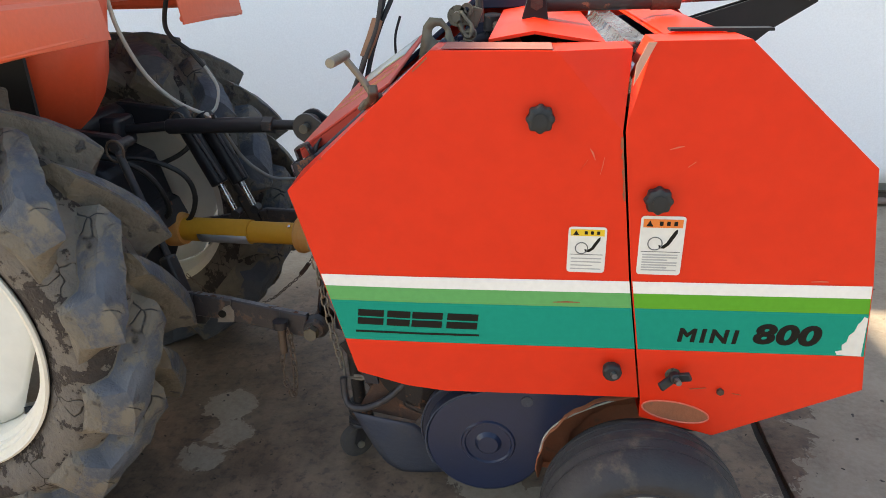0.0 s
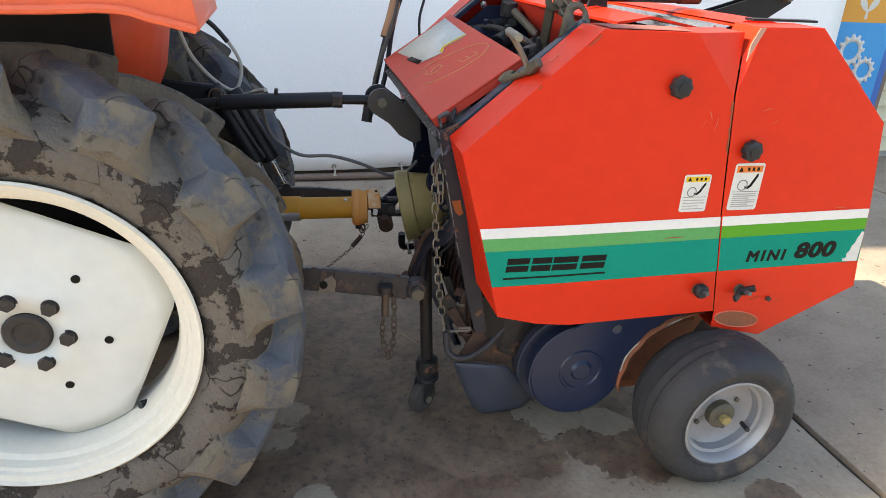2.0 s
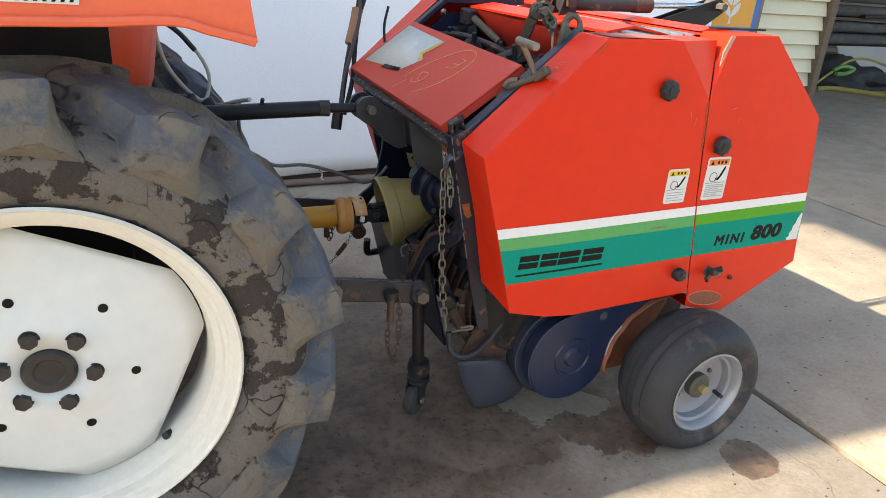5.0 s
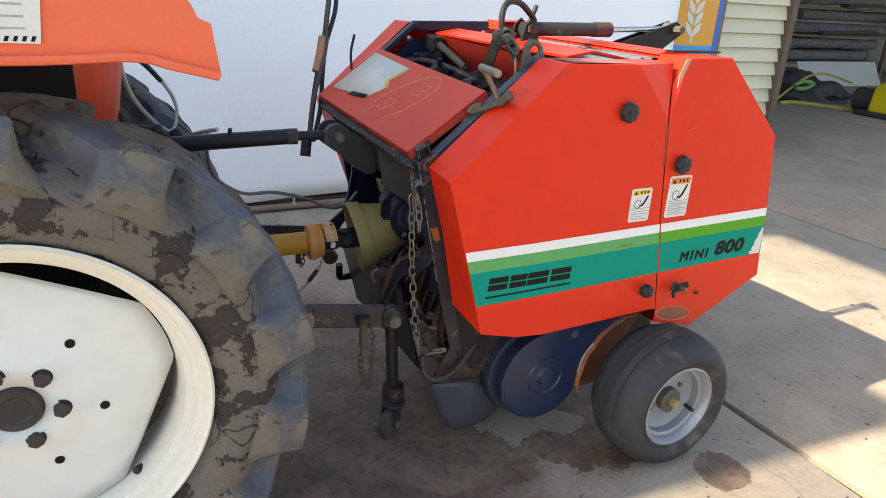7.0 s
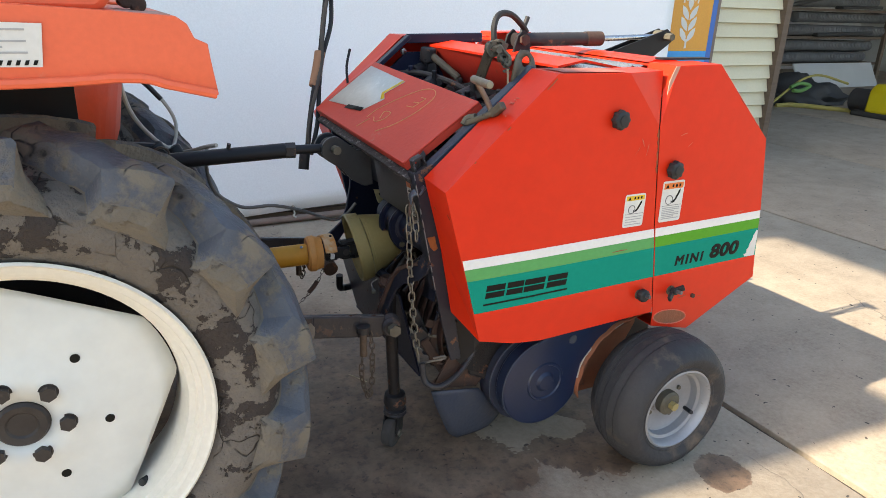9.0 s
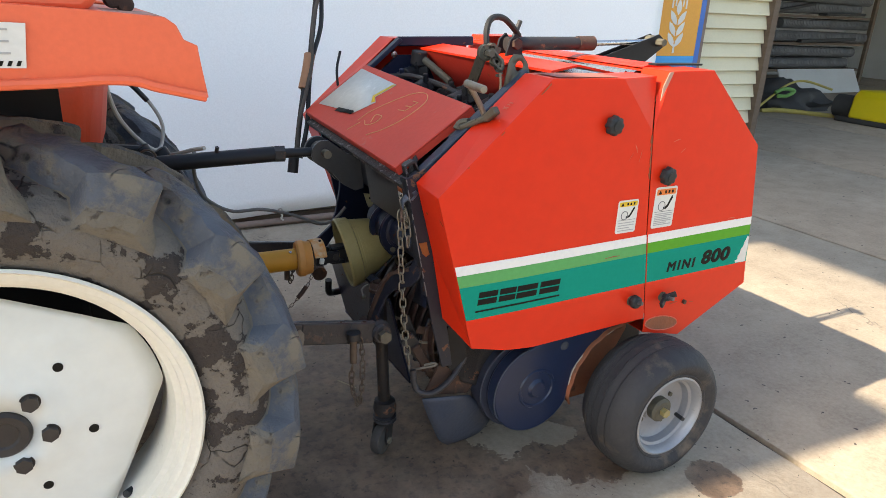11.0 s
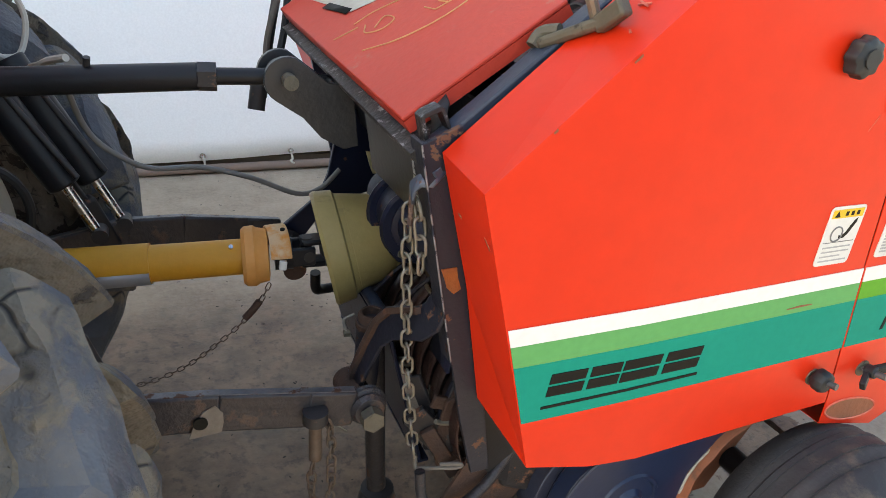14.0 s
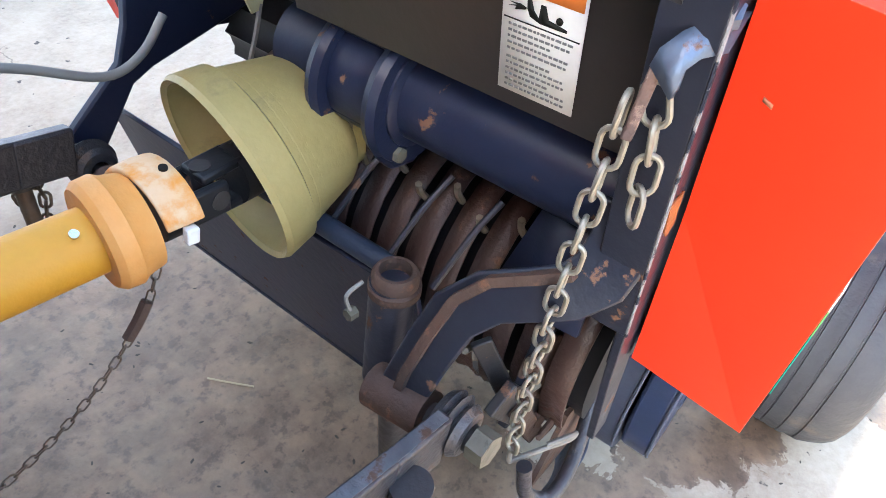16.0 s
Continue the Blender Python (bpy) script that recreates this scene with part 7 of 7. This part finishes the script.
part("silver_sticker", bm, SILVER, shaft, "scuffed silver label", shell=0.0006)

# ---- chains and cables ----
ch = thing("check_chain", (-0.09, 0.12, 0.34), "dirty galvanised chain hanging from the baler's post", "chain")
chain_links(ch, [(-0.070, 0.150, 0.790), (-0.066, 0.153, 0.72), (-0.056, 0.161, 0.60), (-0.040, 0.168, 0.46), (-0.021, 0.173, 0.345)], 0.0285, 0.0150, 0.0021, CHAIN)
part("hook_rod", tube([(-0.022, 0.173, 0.362), (-0.021, 0.172, 0.340), (-0.014, 0.168, 0.338), (0.010, 0.150, 0.348), (0.030, 0.134, 0.357), (0.038, 0.131, 0.363), (0.030, 0.133, 0.366), (0.010, 0.148, 0.357)], 0.0032, 8, smooth=3), ZINC_GREY, ch, "bent wire hook at the chain's end")
chain_links(ch, [(-0.066, 0.138, 0.800), (-0.060, 0.130, 0.76), (-0.056, 0.128, 0.69)], 0.0285, 0.0150, 0.0021, CHAIN)
ch = thing("guard_chain", (-0.30, 0.45, 0.40), "thin rusty safety chain of the drive shaft", "chain")
chain_links(ch, [(-0.178, 0.495, 0.510), (-0.200, 0.495, 0.468), (-0.235, 0.497, 0.430), (-0.272, 0.500, 0.398), (-0.325, 0.515, 0.352), (-0.400, 0.530, 0.318), (-0.490, 0.545, 0.318), (-0.600, 0.560, 0.400)], 0.0145, 0.0068, 0.00095, CHAIN_DARK)
part("chain_hook", tube([(-0.196, 0.495, 0.478), (-0.208, 0.495, 0.462), (-0.222, 0.496, 0.446)], 0.0065, 6), RUST, ch, "rusty hook")
for s in (1, -1):
    yy = lambda v: v if s == 1 else 2 * CY - v
    ch = thing("pin_chain", (-0.165, yy(0.165), 0.26), "short loop of rusty chain with a pin on the lower link", "chain")
    lo = 0.258 if s == 1 else 0.370
    chain_links(ch, [(-0.158, yy(0.188), 0.455), (-0.150, yy(0.186), 0.42), (-0.150, yy(0.186), lo + 0.05), (-0.160, yy(0.186), lo)], 0.022, 0.012, 0.002, CHAIN_DARK)
    chain_links(ch, [(-0.160, yy(0.186), lo), (-0.178, yy(0.186), lo + 0.06), (-0.176, yy(0.188), max(0.385, lo + 0.08))], 0.022, 0.012, 0.002, CHAIN_DARK)

cab = thing("electric_cable", (-0.6, 0.58, 0.9), "pale electric cable looping from the fender over the top link", "cable")
part("cable_loop", tube([(-0.640, 0.50, 1.20), (-0.650, 0.545, 1.09), (-0.630, 0.600, 0.972), (-0.580, 0.650, 0.890), (-0.521, 0.715, 0.836), (-0.490, 0.64, 0.850), (-0.465, 0.57, 0.872), (-0.44, 0.530, 0.884)], 0.0055, 8), CABLE, cab)
part("cable_loop", tube([(-0.600, 0.74, 1.19), (-0.632, 0.75, 1.10), (-0.620, 0.75, 1.055), (-0.575, 0.76, 1.014), (-0.532, 0.76, 0.962), (-0.508, 0.76, 0.905), (-0.520, 0.74, 0.850), (-0.545, 0.70, 0.850)], 0.0048, 8), CABLE, cab)
part("cable_sheath", tube([(-0.600, 0.74, 1.19), (-0.632, 0.75, 1.10), (-0.620, 0.75, 1.055), (-0.575, 0.76, 1.014), (-0.540, 0.76, 0.972)], 0.0068, 8), HOSE, cab, "black sheath over the cable")
cab = thing("trailer_cable", (-0.3, 0.75, 0.62), "grey cable sagging from the tractor to the baler", "cable")
part("cable", tube([(-0.455, 0.60, 0.862), (-0.452, 0.65, 0.80), (-0.436, 0.69, 0.73), (-0.400, 0.70, 0.687), (-0.345, 0.70, 0.658), (-0.262, 0.70, 0.655), (-0.17, 0.70, 0.628), (-0.085, 0.70, 0.590), (-0.035, 0.705, 0.598), (0.003, 0.71, 0.632)], 0.0050, 14), CABLE_GREY, cab)
hose = thing("hose_bundle", (-0.12, 0.80, 0.75), "bundle of black hoses tied with brown tape, rising past the hood", "hose")
for k, (dx, dy) in enumerate(((0, 0), (0.016, 0.004), (0.004, -0.014))):
    w = 0.012 * math.sin(k * 2.1)
    part("hose", tube([(-0.135 + dx, 0.77 + dy, 0.765 + 0.02 * k), (-0.112 + dx + w, 0.80 + dy, 0.88), (-0.080 + dx, 0.84 + dy, 0.99), (-0.050 + dx * 0.6, 0.875 + dy, 1.07), (-0.025 + dx + w, 0.91 + dy, 1.17), (0.0 + dx, 0.94 + dy, 1.28), (0.03 + dx, 0.97 + dy, 1.42)], 0.0085 - 0.0012 * k, 8), DUSTY_HOSE if k == 2 else HOSE, hose)
part("tape", tube([(-0.082, 0.842, 0.985), (-0.062, 0.862, 1.04), (-0.048, 0.880, 1.085)], 0.0165, 12), TAPE, hose, "brown tape wrap")
part("hose_plug", rod((-0.14, 0.766, 0.80), (-0.15, 0.756, 0.745), 0.016), BLACK_WORN, hose, "hose end coupling")

# straw and crumbs on the concrete
rnd = random.Random(5)
straw = thing("straw_stalk", (-0.015, 0.78, 0.004), "single dry straw stalk on the concrete", "straw")
part("stalk", tube([(-0.025, 0.722, 0.003), (-0.008, 0.690, 0.004), (0.015, 0.652, 0.003)], 0.0016, 6), TWINE, straw)
bm = bmesh.new()
for k in range(420):
    x, y, r = rnd.uniform(-0.9, 1.3), rnd.uniform(-0.4, 1.6), rnd.uniform(0.0008, 0.0032)
    bmesh.ops.create_icosphere(bm, subdivisions=1, radius=r, matrix=Matrix.Translation((x, y, r * 0.3)) @ Matrix.Rotation(rnd.uniform(0, 6.3), 4, "Z") @ Matrix.Diagonal((1.9, 0.8, 0.4, 1)))
part("crumbs", bm, SEALANT, label="dark crumbs of dried mud scattered on concrete", category="dirt", kind="stuff")
